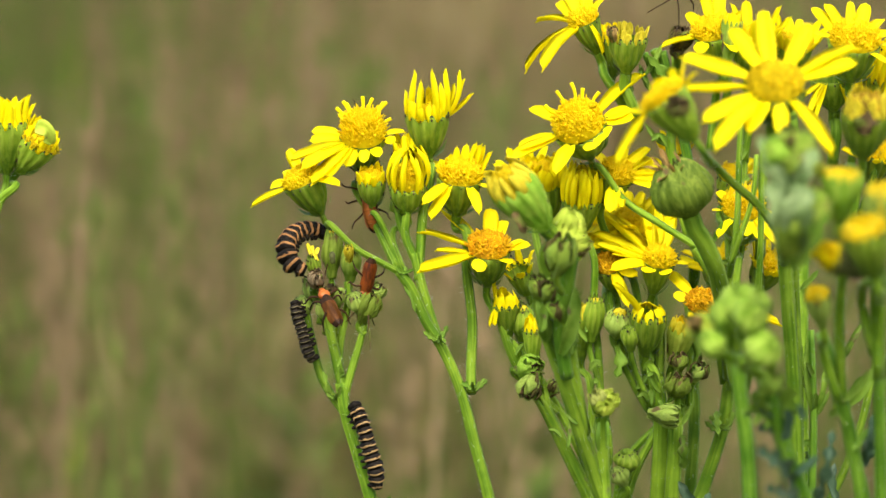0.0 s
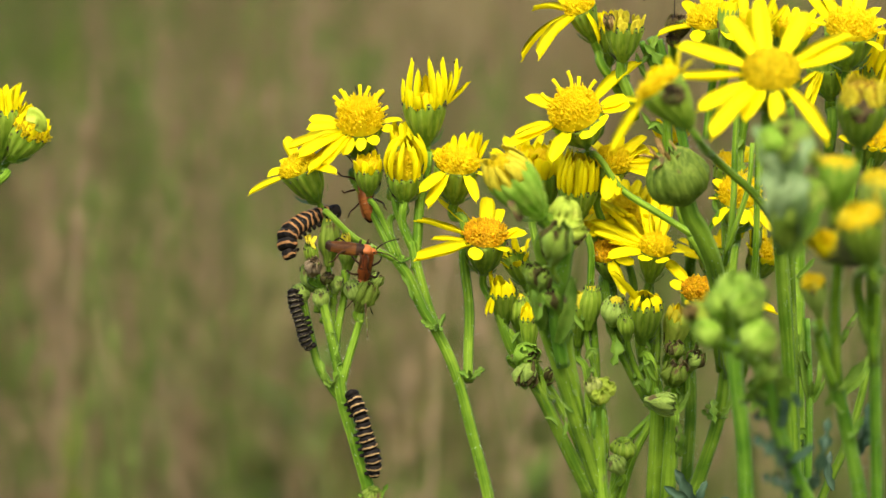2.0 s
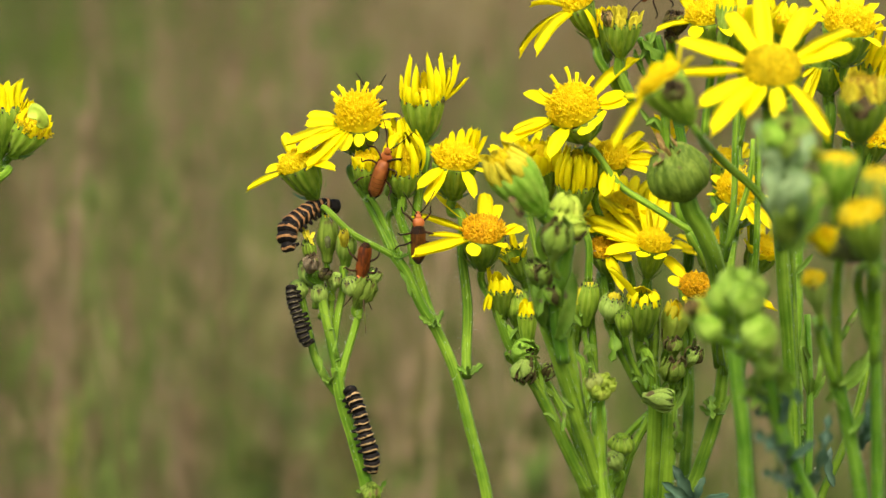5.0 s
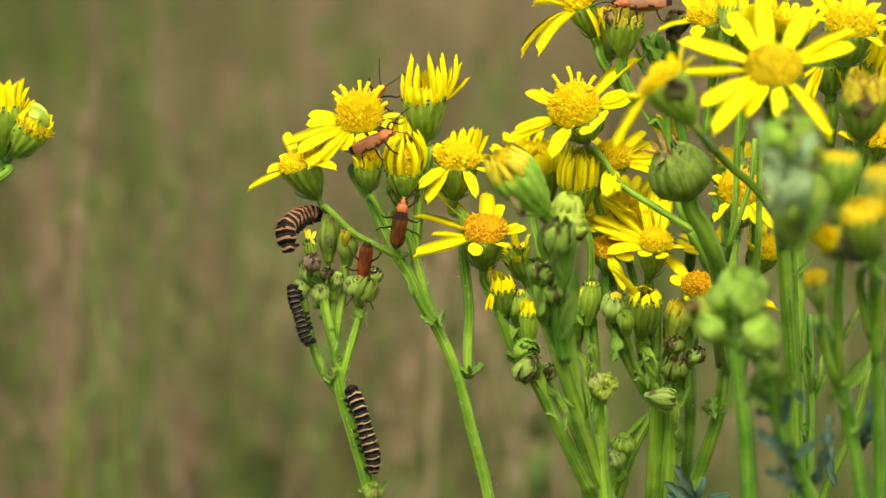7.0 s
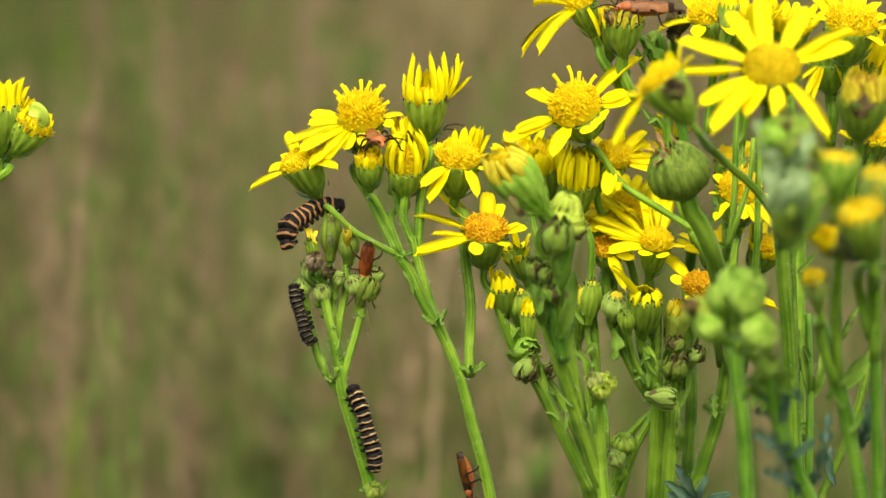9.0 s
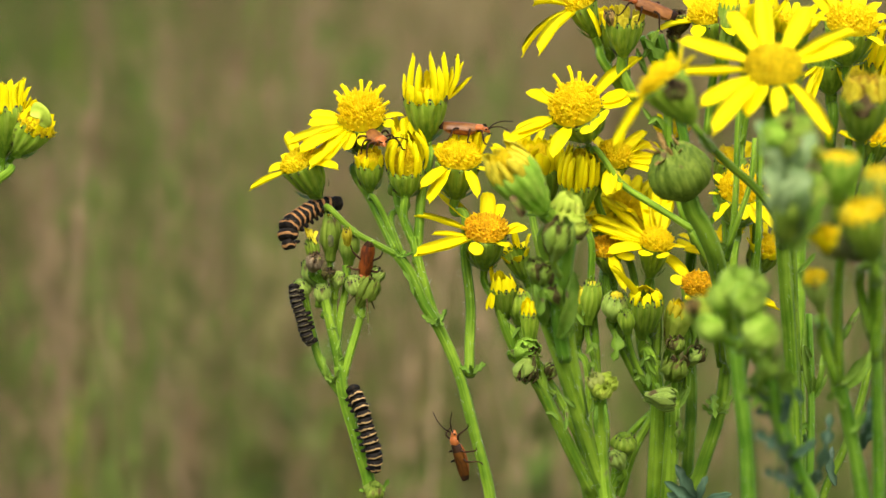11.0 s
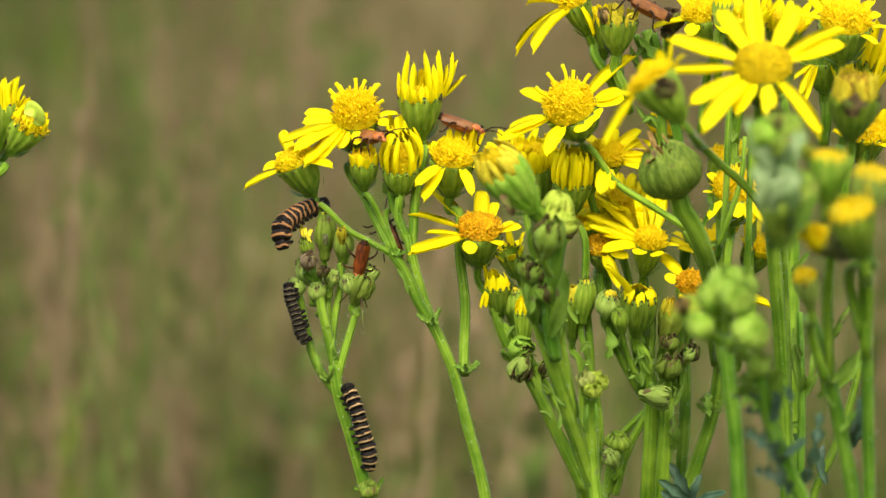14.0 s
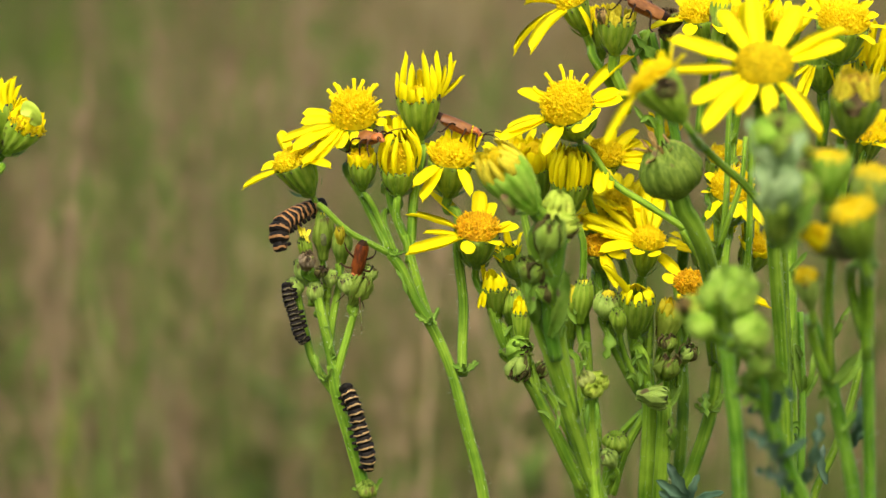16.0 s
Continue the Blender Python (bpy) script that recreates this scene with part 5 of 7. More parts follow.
stalk(bush, [(0.0394, 0.6155, 0.7530), (0.0406, 0.6153, 0.7486), (0.0419, 0.6152, 0.7439), (0.0437, 0.6151, 0.7361), (0.0458, 0.6156, 0.7251)], 1.0, 1.1, m=STEM_DULL)
stalk(bush, [(0.0362, 0.6144, 0.7527), (0.0379, 0.6149, 0.7491), (0.0405, 0.6153, 0.7449), (0.0422, 0.6159, 0.7418)], 0.7, 0.8, m=STEM_DULL)
stalk(bush, [(0.0379, 0.6155, 0.7533), (0.0406, 0.6168, 0.7480)], 0.9, 1.0)
stalk(bush, [(0.0547, 0.6197, 0.7404), (0.0545, 0.6180, 0.7280), (0.0529, 0.6161, 0.7146), (0.0518, 0.6148, 0.7053)], 1.0, 1.3)
stalk(bush, [(0.0586, 0.6186, 0.7322), (0.0581, 0.6170, 0.7208), (0.0576, 0.6154, 0.7094), (0.0553, 0.6149, 0.6915)], 1.0, 1.3)
leaf(bush, [(0.0367, 0.6133, 0.7524), (0.0388, 0.6130, 0.7499), (0.0403, 0.6126, 0.7468)], 2.0, LEAF_PALE, 3)

# ---- the ragwort that stands nearest, soft in front ----
front = ragwort(0.075, 0.54, "ragwort with pale green buds and fading yellow heads")
head(front, (0.0120, 0.5677, 0.7332), (-0.58, -0.30, 0.76), 4.7, 8.2, ring=(22, 4.8, -14), disc=DISC_DULL, dome=0.75, tall=1.3, pm=PETAL_WILT, stem=[(0.0175, 0.5726, 0.7210), (0.0194, 0.5740, 0.7164)], width=1.7, bow=-0.06, close=0.05, cup=BUD_SMOOTH, stalk_r=(1.6, 1.7), label="fading head closing over its florets")
leaf(front, [(0.0135, 0.5588, 0.7270), (0.0125, 0.5580, 0.7288), (0.0114, 0.5590, 0.7304)], 1.7, DRY, 2, depth=0.3)
head(front, (0.0214, 0.5724, 0.7268), (0.12, -0.25, 0.96), 3.3, 8.8, ring=(15, 3.2, -40), pm=PALE_BUD, disc=PALE_BUD, dome=0.5, tall=0.5, close=0.45, belly=1.1, bow=-0.1, width=1.5, cup=PALE_BUD, stem=[(0.0212, 0.5738, 0.7154)], stalk_r=(1.4, 1.5), label="pale green withered head closing up")
withered(front, (0.0239, 0.5700, 0.7240), (0.75, -0.3, 0.35), 2.0, 5.0, strands=3, m=PALE_BUD, brown=0.08, stem=[(0.0212, 0.5742, 0.7183)])
withered(front, (0.0198, 0.5620, 0.7245), (0.12, -0.5, 0.85), 2.5, 6.4, stem=[(0.0212, 0.5735, 0.7135)], strands=10, m=BUD_WOOLLY, brown=0.28, label="withered bud with a brown tip")
withered(front, (0.0157, 0.5740, 0.7165), (-0.3, -0.4, 0.8), 1.7, 5.0, stem=[(0.0173, 0.5767, 0.7072)], m=BUD_WOOLLY, brown=0.3)
withered(front, (0.0185, 0.5719, 0.7160), (0.3, -0.6, 0.6), 1.8, 3.6, stem=[(0.0187, 0.5747, 0.7075)], brown=0.45, m=BUD_WOOLLY)
stalk(front, [(0.0160, 0.5758, 0.7152), (0.0175, 0.5768, 0.7081), (0.0203, 0.5777, 0.7000), (0.0239, 0.5801, 0.6886), (0.0270, 0.5828, 0.6789), (0.0296, 0.5838, 0.6716), (0.052, 0.6, 0.4), (0.07, 0.55, 0)], 1.55, 3.4)
stalk(front, [(0.0206, 0.5744, 0.7194), (0.0211, 0.5755, 0.7133), (0.0217, 0.5781, 0.7030), (0.0244, 0.5801, 0.6886)], 1.6, 1.4)
stalk(front, [(0.0275, 0.5807, 0.6925), (0.0277, 0.5818, 0.6862), (0.0281, 0.5828, 0.6789), (0.0288, 0.5828, 0.6718)], 1.25, 1.4)
withered(front, (0.0274, 0.5790, 0.6952), (0.1, -0.4, 0.9), 2.0, 3.4, m=PALE_BUD, brown=0.12, strands=0, label="pale crumpled bud")
withered(front, (0.0262, 0.5772, 0.6962), (-0.5, -0.4, 0.8), 1.6, 3.0, m=CREAM, brown=0.0, strands=0, stem=[(0.0273, 0.5796, 0.6922)])
withered(front, (0.0292, 0.5781, 0.6957), (0.6, -0.4, 0.6), 1.7, 3.2, m=PALE_BUD, brown=0.0, strands=0, stem=[(0.0277, 0.5796, 0.6922)])
withered(front, (0.0280, 0.5759, 0.6945), (0.2, -0.7, 0.5), 1.5, 2.6, m=PALE_BUD, brown=0.0, strands=0)
leaf(front, [(0.0268, 0.5770, 0.6913), (0.0265, 0.5762, 0.6890), (0.0268, 0.5766, 0.6863)], 0.9, LEAF_PALE, 2, depth=0.1)
leaf(front, [(0.0283, 0.5770, 0.6916), (0.0284, 0.5763, 0.6897), (0.0282, 0.5766, 0.6866)], 0.8, LEAF_PALE, 2, depth=0.1)
node_leaves(front, (0.0274, 0.5777, 0.6930), 2.0, 2, n=3)
stalk(front, [(0.0212, 0.5686, 0.7216), (0.0207, 0.5709, 0.7160), (0.0199, 0.5737, 0.7076), (0.0212, 0.5756, 0.6994)], 1.9, 1.3, m=STEM_DULL)
withered(front, (0.0188, 0.5704, 0.7129), (-0.4, -0.4, 0.8), 1.5, 3.6, stem=[(0.0197, 0.5736, 0.7067)], m=BUD_SMOOTH, brown=0.4)
leaf(front, [(0.0201, 0.5732, 0.7038), (0.0221, 0.5700, 0.7102), (0.0224, 0.5699, 0.7161)], 2.6, LEAF_PALE, 2, depth=0.25)
leaf(front, [(0.0177, 0.5745, 0.7060), (0.0169, 0.5721, 0.7104), (0.0158, 0.5725, 0.7133)], 2.2, LEAF_PALE, 2, depth=0.25)
leaf(front, [(0.0196, 0.5738, 0.7155), (0.0176, 0.5713, 0.7120), (0.0166, 0.5708, 0.7081)], 2.2, LEAF_PALE, 3)
leaf(front, [(0.0211, 0.5753, 0.7114), (0.0220, 0.5727, 0.7078), (0.0210, 0.5722, 0.7039)], 2.0, LEAF_PALE, 3)
head(front, (0.0399, 0.5796, 0.7352), (-0.33, -0.15, 0.93), 5.7, 9.0, tips=[(-40, 14, -20), (-22, 26, -12), (-44, 24, 0), (-14, 16, -34), (-4, 34, -6), (-28, 38, 10), (-56, 6, -10), (-34, -18, -40), (14, 12, -30)], pm=DRY_TAN, has_disc=False,
     stem=[(0.0448, 0.5820, 0.7230), (0.0472, 0.5843, 0.7179), (0.0492, 0.5904, 0.7110), (0.0508, 0.5925, 0.7045), (0.0525, 0.5972, 0.6946)], width=1.1, belly=1.08, close=1.1, cup=SEED_HEAD, stalk_r=(1.9, 1.7), label="swollen green seed head with withered tips")
head(front, (0.0542, 0.5507, 0.7522), (0.0, -0.5, 0.86), 5.5, 6.0,
     tips=[(-67, 91), (-13, 121), (70, 98), (150, 56), (144, 34), (-153, 43), (-167, -6), (-130, -52), (-111, -95), (-48, -72), (6, -80), (83, -104)],
     stem=[(0.0579, 0.5771, 0.7387), (0.0605, 0.5851, 0.7239), (0.0619, 0.5891, 0.7092), (0.0631, 0.5925, 0.6903), (0.0635, 0.5916, 0.6698), (0.085, 0.58, 0.35), (0.078, 0.545, 0)], width=3.5, disc=DISC_DULL, dome=0.6, tall=0.7, stalk_r=(1.1, 2.0), label="wide open yellow flower head")
head(front, (0.0353, 0.5365, 0.7514), (-0.58, -0.05, 0.80), 4.2, 7.0, tips=[(-78, -107, -10), (-65, -22, 0), (-43, -13, 20), (34, 69, 20), (51, 45, -10), (-14, 31, 30), (11, 49, 30), (-60, -69, 10)],
     stem=[(0.0448, 0.5690, 0.7383), (0.0491, 0.5764, 0.7338), (0.0545, 0.5808, 0.7288), (0.0582, 0.5830, 0.7236), (0.0601, 0.5843, 0.7179)], width=2.9, dome=0.4, stalk_r=(0.7, 0.85), label="yellow flower head turned aside with a browning cup")
# brown patch on this head's cup, added as a small withered head
withered(front, (0.0366, 0.5294, 0.7512), (-0.2, -0.8, 0.5), 1.7, 2.6, strands=4, m=DRY, brown=1.0)
head(front, (0.0692, 0.5500, 0.7472), (0.02, -0.32, 0.95), 4.4, 6.6, ring=(18, 5.0, -12), pm=PETAL_WILT, disc=DISC_BROWN, dome=0.7, tall=1.3, stem=[(0.0678, 0.5618, 0.7375), (0.0682, 0.5700, 0.7238), (0.0677, 0.5708, 0.7080), (0.0671, 0.5659, 0.6951)], width=1.3)
# dark spot on the head above, added as a brown leaf blade
leaf(front, [(0.0673, 0.5432, 0.7453), (0.0683, 0.5424, 0.7469), (0.0695, 0.5435, 0.7475)], 3.2, DRY, 2, depth=0.3)
stalk(front, [(0.0520, 0.5095, 0.7389), (0.0542, 0.5290, 0.7318), (0.0572, 0.5600, 0.7245), (0.0593, 0.5828, 0.7185)], 1.2, 0.9, m=STEM_DULL)
bud(front, (0.0544, 0.5047, 0.7482), (0.4, -0.4, 0.8), 2.2, 4.2, m=BUD_WOOLLY, yellow=False, stem=[(0.0530, 0.5113, 0.7378)], label="soft pale green bud cluster")
withered(front, (0.0519, 0.5039, 0.7493), (0.1, -0.5, 0.8), 1.9, 3.6, m=BUD_WOOLLY, brown=0.45, strands=5, stem=[(0.0526, 0.5114, 0.7386)])
bud(front, (0.0559, 0.5015, 0.7396), (0.35, -0.5, 0.8), 2.8, 5.0, m=BUD_WOOLLY, yellow=False, stem=[(0.0538, 0.5152, 0.7294)])
bud(front, (0.0493, 0.5036, 0.7476), (-0.4, -0.4, 0.85), 2.0, 4.2, m=BUD_SMOOTH, yellow=False, stem=[(0.0521, 0.5113, 0.7378)])
withered(front, (0.0560, 0.5053, 0.7450), (0.5, -0.4, 0.6), 1.8, 3.4, m=PALE_BUD, brown=0.3, strands=4, stem=[(0.0533, 0.5113, 0.7378)])
withered(front, (0.0534, 0.5068, 0.7418), (0.1, -0.6, 0.6), 1.9, 3.4, m=BRACT_PALE, brown=0.6, strands=5, stem=[(0.0529, 0.5139, 0.7349)])
leaf(front, [(0.0516, 0.5023, 0.7307), (0.0501, 0.4992, 0.7375), (0.0485, 0.4994, 0.7426)], 4.2, WOOL, 3, depth=0.3)
leaf(front, [(0.0520, 0.5023, 0.7307), (0.0525, 0.4982, 0.7377), (0.0543, 0.4987, 0.7417)], 4.8, WOOL, 3, depth=0.3)
leaf(front, [(0.0524, 0.5030, 0.7289), (0.0547, 0.4998, 0.7345), (0.0569, 0.5003, 0.7381)], 4.2, LEAF_PALE, 3, depth=0.3)
leaf(front, [(0.0519, 0.5043, 0.7378), (0.0495, 0.5032, 0.7443), (0.0473, 0.5038, 0.7488)], 3.4, WOOL, 3, depth=0.3)
leaf(front, [(0.0524, 0.5043, 0.7378), (0.0534, 0.5020, 0.7436), (0.0559, 0.5025, 0.7469)], 3.8, WOOL, 3, depth=0.35)
leaf(front, [(0.0513, 0.5011, 0.7437), (0.0521, 0.5003, 0.7452), (0.0534, 0.5014, 0.7461)], 2.0, SEED_HEAD, 2, depth=0.2)
leaf(front, [(0.0519, 0.5013, 0.7309), (0.0514, 0.4988, 0.7350), (0.0521, 0.4992, 0.7380)], 3.6, SEED_HEAD, 3, depth=0.2)
head(front, (0.0599, 0.5049, 0.7422), (0.02, -0.12, 1), 3.5, 5.6, pm=PETAL_WILT, disc=DISC_DULL, ring=(14, 1.7, -8), stem=[(0.0629, 0.5215, 0.7313), (0.0631, 0.5318, 0.7181), (0.0645, 0.5375, 0.7014)], width=1.2, dome=0.12, tall=0.7, cup=BUD_SMOOTH)
head(front, (0.0628, 0.4978, 0.7347), (-0.25, -0.3, 0.9), 3.9, 6.5, pm=PETAL_WILT, disc=DISC_DULL, ring=(15, 2.8, -20), tips=[(22, 52, 0), (12, 36, -6)], stem=[(0.0685, 0.5303, 0.7219), (0.0695, 0.5322, 0.7070)], width=1.3, dome=0.35, tall=0.8, stalk_r=(0.9, 1.0), cup=BRACT)
head(front, (0.0661, 0.5025, 0.7395), (0.15, -0.2, 1), 3.4, 5.5, pm=PETAL_WILT, disc=DISC_DULL, ring=(12, 2.4, -18), stem=[(0.0687, 0.5250, 0.7272), (0.0700, 0.5342, 0.7066)], width=1.3, dome=0.3, cup=BRACT_PALE)
head(front, (0.0593, 0.5052, 0.7301), (-0.82, -0.3, 0.40), 2.7, 5.2, ring=(12, 3.8, -16), disc=DISC, pm=PETAL, stem=[(0.0665, 0.5320, 0.7198), (0.0690, 0.5327, 0.7106)], width=1.3, dome=0.9, cup=DRY_CUP)
head(front, (0.0590, 0.5261, 0.7207), (-0.2, -0.35, 0.9), 2.4, 4.6, ring=(12, 2.2, -22), pm=PETAL_WILT, disc=DISC_DULL, cup=BRACT_PALE, stem=[(0.0604, 0.5330, 0.7124), (0.0636, 0.5357, 0.7027)], width=1.1, dome=0.4)
stalk(front, [(0.0477, 0.5406, 0.7092), (0.0484, 0.5416, 0.7016), (0.0495, 0.5425, 0.6939), (0.0504, 0.5427, 0.6806), (0.066, 0.56, 0.4), (0.072, 0.54, 0)], 1.4, 3.2, m=STEM_DULL)
stalk(front, [(0.0690, 0.5328, 0.7252), (0.0699, 0.5342, 0.7066), (0.0713, 0.5387, 0.6815), (0.08, 0.53, 0.35), (0.076, 0.54, 0)], 1.05, 2.6, m=STEM_DULL)
stalk(front, [(0.0608, 0.5372, 0.7135), (0.0643, 0.5376, 0.7023), (0.0671, 0.5402, 0.6915), (0.0691, 0.5407, 0.6810), (0.078, 0.55, 0.35), (0.075, 0.545, 0)], 1.3, 3.0, m=STEM_DULL)
stalk(front, [(0.0504, 0.5184, 0.7094), (0.0526, 0.5213, 0.7008), (0.0563, 0.5259, 0.6907), (0.0595, 0.5290, 0.6836), (0.068, 0.54, 0.35), (0.073, 0.54, 0)], 1.3, 3.0, m=STEM_DULL)
crown = [(0.0479, 0.5147, 0.7114), (0.0504, 0.5183, 0.7085)]
bud(front, (0.0462, 0.5104, 0.7238), (0.05, -0.4, 0.9), 3.7, 4.8, m=CLUSTER, yellow=False, stem=crown, label="soft pale green cluster of young buds")
bud(front, (0.0470, 0.5061, 0.7219), (0.25, -0.75, 0.55), 2.6, 4.6, m=CLUSTER, yellow=False, stem=crown)
bud(front, (0.0422, 0.5101, 0.7219), (-0.35, -0.4, 0.85), 1.9, 4.6, m=CLUSTER, yellow=False, stem=[(0.0441, 0.5130, 0.7138), *crown])
bud(front, (0.0399, 0.5094, 0.7170), (-0.65, -0.4, 0.55), 2.0, 4.4, m=CLUSTER, yellow=False, stem=[(0.0449, 0.5129, 0.7133), *crown], stalk_r=(0.9, 1.3))
bud(front, (0.0496, 0.5053, 0.7167), (0.6, -0.55, 0.5), 2.8, 5.0, m=CLUSTER, yellow=False, stem=crown, stalk_r=(0.9, 1.3))
withered(front, (0.0385, 0.5138, 0.7193), (-0.2, -0.6, 0.7), 1.1, 2.6, m=DRY_TAN, brown=0.2, strands=3, stem=crown)
withered(front, (0.0507, 0.5125, 0.7104), (0.3, -0.5, 0.7), 1.8, 3.8, m=CLUSTER, brown=0.0, strands=2, stem=[(0.0519, 0.5216, 0.7033)])
bud(front, (0.0391, 0.5177, 0.7184), (-0.5, -0.4, 0.8), 2.2, 4.0, m=PALE_BUD, yellow=False, stem=[(0.0444, 0.5150, 0.7135), (0.0479, 0.5147, 0.7114)], stalk_r=(0.8, 1.0), sm=STEM_DULL)
leaf(front, [(0.0532, 0.5043, 0.6952), (0.0502, 0.4969, 0.7002), (0.0466, 0.4953, 0.7027)], 3.4, LEAF, 4, depth=0.75)
leaf(front, [(0.0553, 0.5077, 0.6905), (0.0517, 0.5022, 0.6943), (0.0485, 0.5003, 0.6955)], 3.2, LEAF, 4, depth=0.75)
leaf(front, [(0.0522, 0.5214, 0.7021), (0.0497, 0.5198, 0.7047), (0.0487, 0.5182, 0.7076)], 6, LEAF_PALE, 4)
leaf(front, [(0.0517, 0.5216, 0.7034), (0.0533, 0.5199, 0.7055), (0.0540, 0.5183, 0.7081)], 5, LEAF_PALE, 3)
leaf(front, [(0.0606, 0.5393, 0.6851), (0.0619, 0.5343, 0.6927), (0.0627, 0.5350, 0.6981)], 2.4, LEAF, 4, depth=0.75)
leaf(front, [(0.0709, 0.5808, 0.6935), (0.0737, 0.5793, 0.6972), (0.0758, 0.5800, 0.7021)], 1.6, LEAF_PALE, 2, depth=0.2)
leaf(front, [(0.0687, 0.5499, 0.6886), (0.0699, 0.5446, 0.6944), (0.0708, 0.5453, 0.6990)], 2.8, LEAF, 3)
stalk(front, [(0.0654, 0.5945, 0.7047), (0.0659, 0.5925, 0.6902), (0.0658, 0.5916, 0.6698), (0.09, 0.6, 0.35), (0.08, 0.56, 0)], 0.75, 2.4, m=STEM_DULL)
stalk(front, [(0.0592, 0.5827, 0.7211), (0.0602, 0.5832, 0.7101), (0.0611, 0.5838, 0.6999), (0.0620, 0.5838, 0.6857), (0.0627, 0.5838, 0.6715), (0.088, 0.6, 0.35), (0.08, 0.56, 0)], 1.4, 3.0)
stalk(front, [(0.0786, 0.6110, 0.6926), (0.0767, 0.6099, 0.6849), (0.0739, 0.6088, 0.6771), (0.0699, 0.6094, 0.6669), (0.075, 0.6, 0.35), (0.078, 0.56, 0)], 0.85, 2.4)


leaf(front, [(0.0756, 0.6026, 0.7045), (0.0738, 0.6022, 0.7014), (0.0722, 0.6037, 0.6979)], 1.3, LEAF_PALE, 2, depth=0.1)
leaf(front, [(0.0770, 0.6013, 0.6952), (0.0748, 0.6010, 0.6933), (0.0731, 0.6024, 0.6888)], 2.0, LEAF_PALE, 2, depth=0.15)
leaf(front, [(0.0776, 0.5901, 0.6878), (0.0758, 0.5896, 0.6841), (0.0747, 0.5912, 0.6807)], 2.2, LEAF, 3, depth=0.3)
leaf(front, [(0.0659, 0.5924, 0.6897), (0.0644, 0.5914, 0.6966), (0.0647, 0.5924, 0.7035)], 1.1, LEAF_PALE, 2, depth=0.2)
leaf(front, [(0.0662, 0.5924, 0.6898), (0.0675, 0.5911, 0.6946), (0.0677, 0.5916, 0.6981)], 1.1, LEAF_PALE, 2, depth=0.2)
leaf(front, [(0.0700, 0.5883, 0.6746), (0.0690, 0.5887, 0.6776), (0.0695, 0.5893, 0.6816)], 1.6, LEAF, 3, depth=0.3)
leaflets(front, [(0.0172, 0.5750, 0.7094), (0.0202, 0.5757, 0.7004), (0.0238, 0.5782, 0.6889)], 3, 41, 4.0)
leaflets(front, [(0.0215, 0.5738, 0.7155), (0.0216, 0.5747, 0.7075), (0.0232, 0.5770, 0.6952)], 3, 42, 4.0)
leaflets(front, [(0.0658, 0.5933, 0.6962), (0.0659, 0.5924, 0.6892), (0.0658, 0.5918, 0.6780)], 6, 43, 5.5)
leaflets(front, [(0.0636, 0.5359, 0.7045), (0.0668, 0.5382, 0.6919)], 4, 44, 6.0)
leaflets(front, [(0.0520, 0.5195, 0.7029), (0.0561, 0.5239, 0.6911)], 5, 45, 7.0, LEAF)
leaflets(eaten, [(-0.0214, 0.6016, 0.7047), (-0.0188, 0.6000, 0.6931), (-0.0147, 0.5978, 0.6779)], 7, 46, 1.8)


# thin stems crossing before the flower heads
stalk(front, [(0.0530, 0.5998, 0.7423), (0.0526, 0.5987, 0.7343), (0.0524, 0.5976, 0.7262), (0.0517, 0.5974, 0.7181), (0.0509, 0.5988, 0.7138)], 0.6, 0.7)
stalk(front, [(0.0556, 0.5969, 0.7360), (0.0549, 0.5959, 0.7285), (0.0531, 0.5960, 0.7224), (0.0511, 0.5971, 0.7161)], 0.5, 0.6)
stalk(front, [(0.0568, 0.5990, 0.7368), (0.0566, 0.5977, 0.7272), (0.0565, 0.5981, 0.7160), (0.0562, 0.5993, 0.7096)], 0.6, 0.7)


for plant, hairs in DOWN.items():
    flat = [v - plant.location for h in hairs for v in h]
    ob = part("stem_hairs", mesh("stem_hairs", flat, [(k, k + 1, k + 2, k + 3) for k in range(0, len(flat), 4)], DOWN_WHITE), plant, label="fine pale hairs on the stems")
    tagged(ob, kind="stuff")


# ---- striped moth caterpillars ----
def segment_mesh(r, length, band, seed):
    rng = random.Random(seed)
    verts, faces, index = [], [], []
    sides = 20
    prof = [(-0.60, 0.66), (-0.48, 0.86), (-0.25, 1.0), (-0.11, 1.06), (0.02, 1.05), (0.22, 1.02), (0.44, 0.88), (0.60, 0.66)]
    for i, (x, q) in enumerate(prof):
        for k in range(sides):
            a = 2 * math.pi * k / sides
            w = 1 + 0.035 * math.sin(a * 5 + seed) + rng.uniform(-0.015, 0.015)
            wave = 0 if i in (0, 7) else 0.05 * math.sin(a * 3 + seed * 2.1) + 0.04 * math.sin(a * 5 + seed) + rng.uniform(-0.04, 0.04)
            verts.append(((x + wave) * length * MM, r * q * w * math.cos(a) * MM, r * q * w * math.sin(a) * MM))
    for i in range(len(prof) - 1):
        for k in range(sides):
            a, b = i * sides + k, i * sides + (k + 1) % sides
            faces.append((a, b, b + sides, a + sides))
            index.append(1 if 2 <= i <= (3 if k not in (14, 15, 16) and (k * 7 + seed * 3) % 11 else 2) else 0)
    faces += [tuple(range(sides))[::-1], tuple(range((len(prof) - 1) * sides, len(prof) * sides))]
    index += [0, 0]
    return mesh("segment", verts, faces, [CAT_BLACK, band], index)


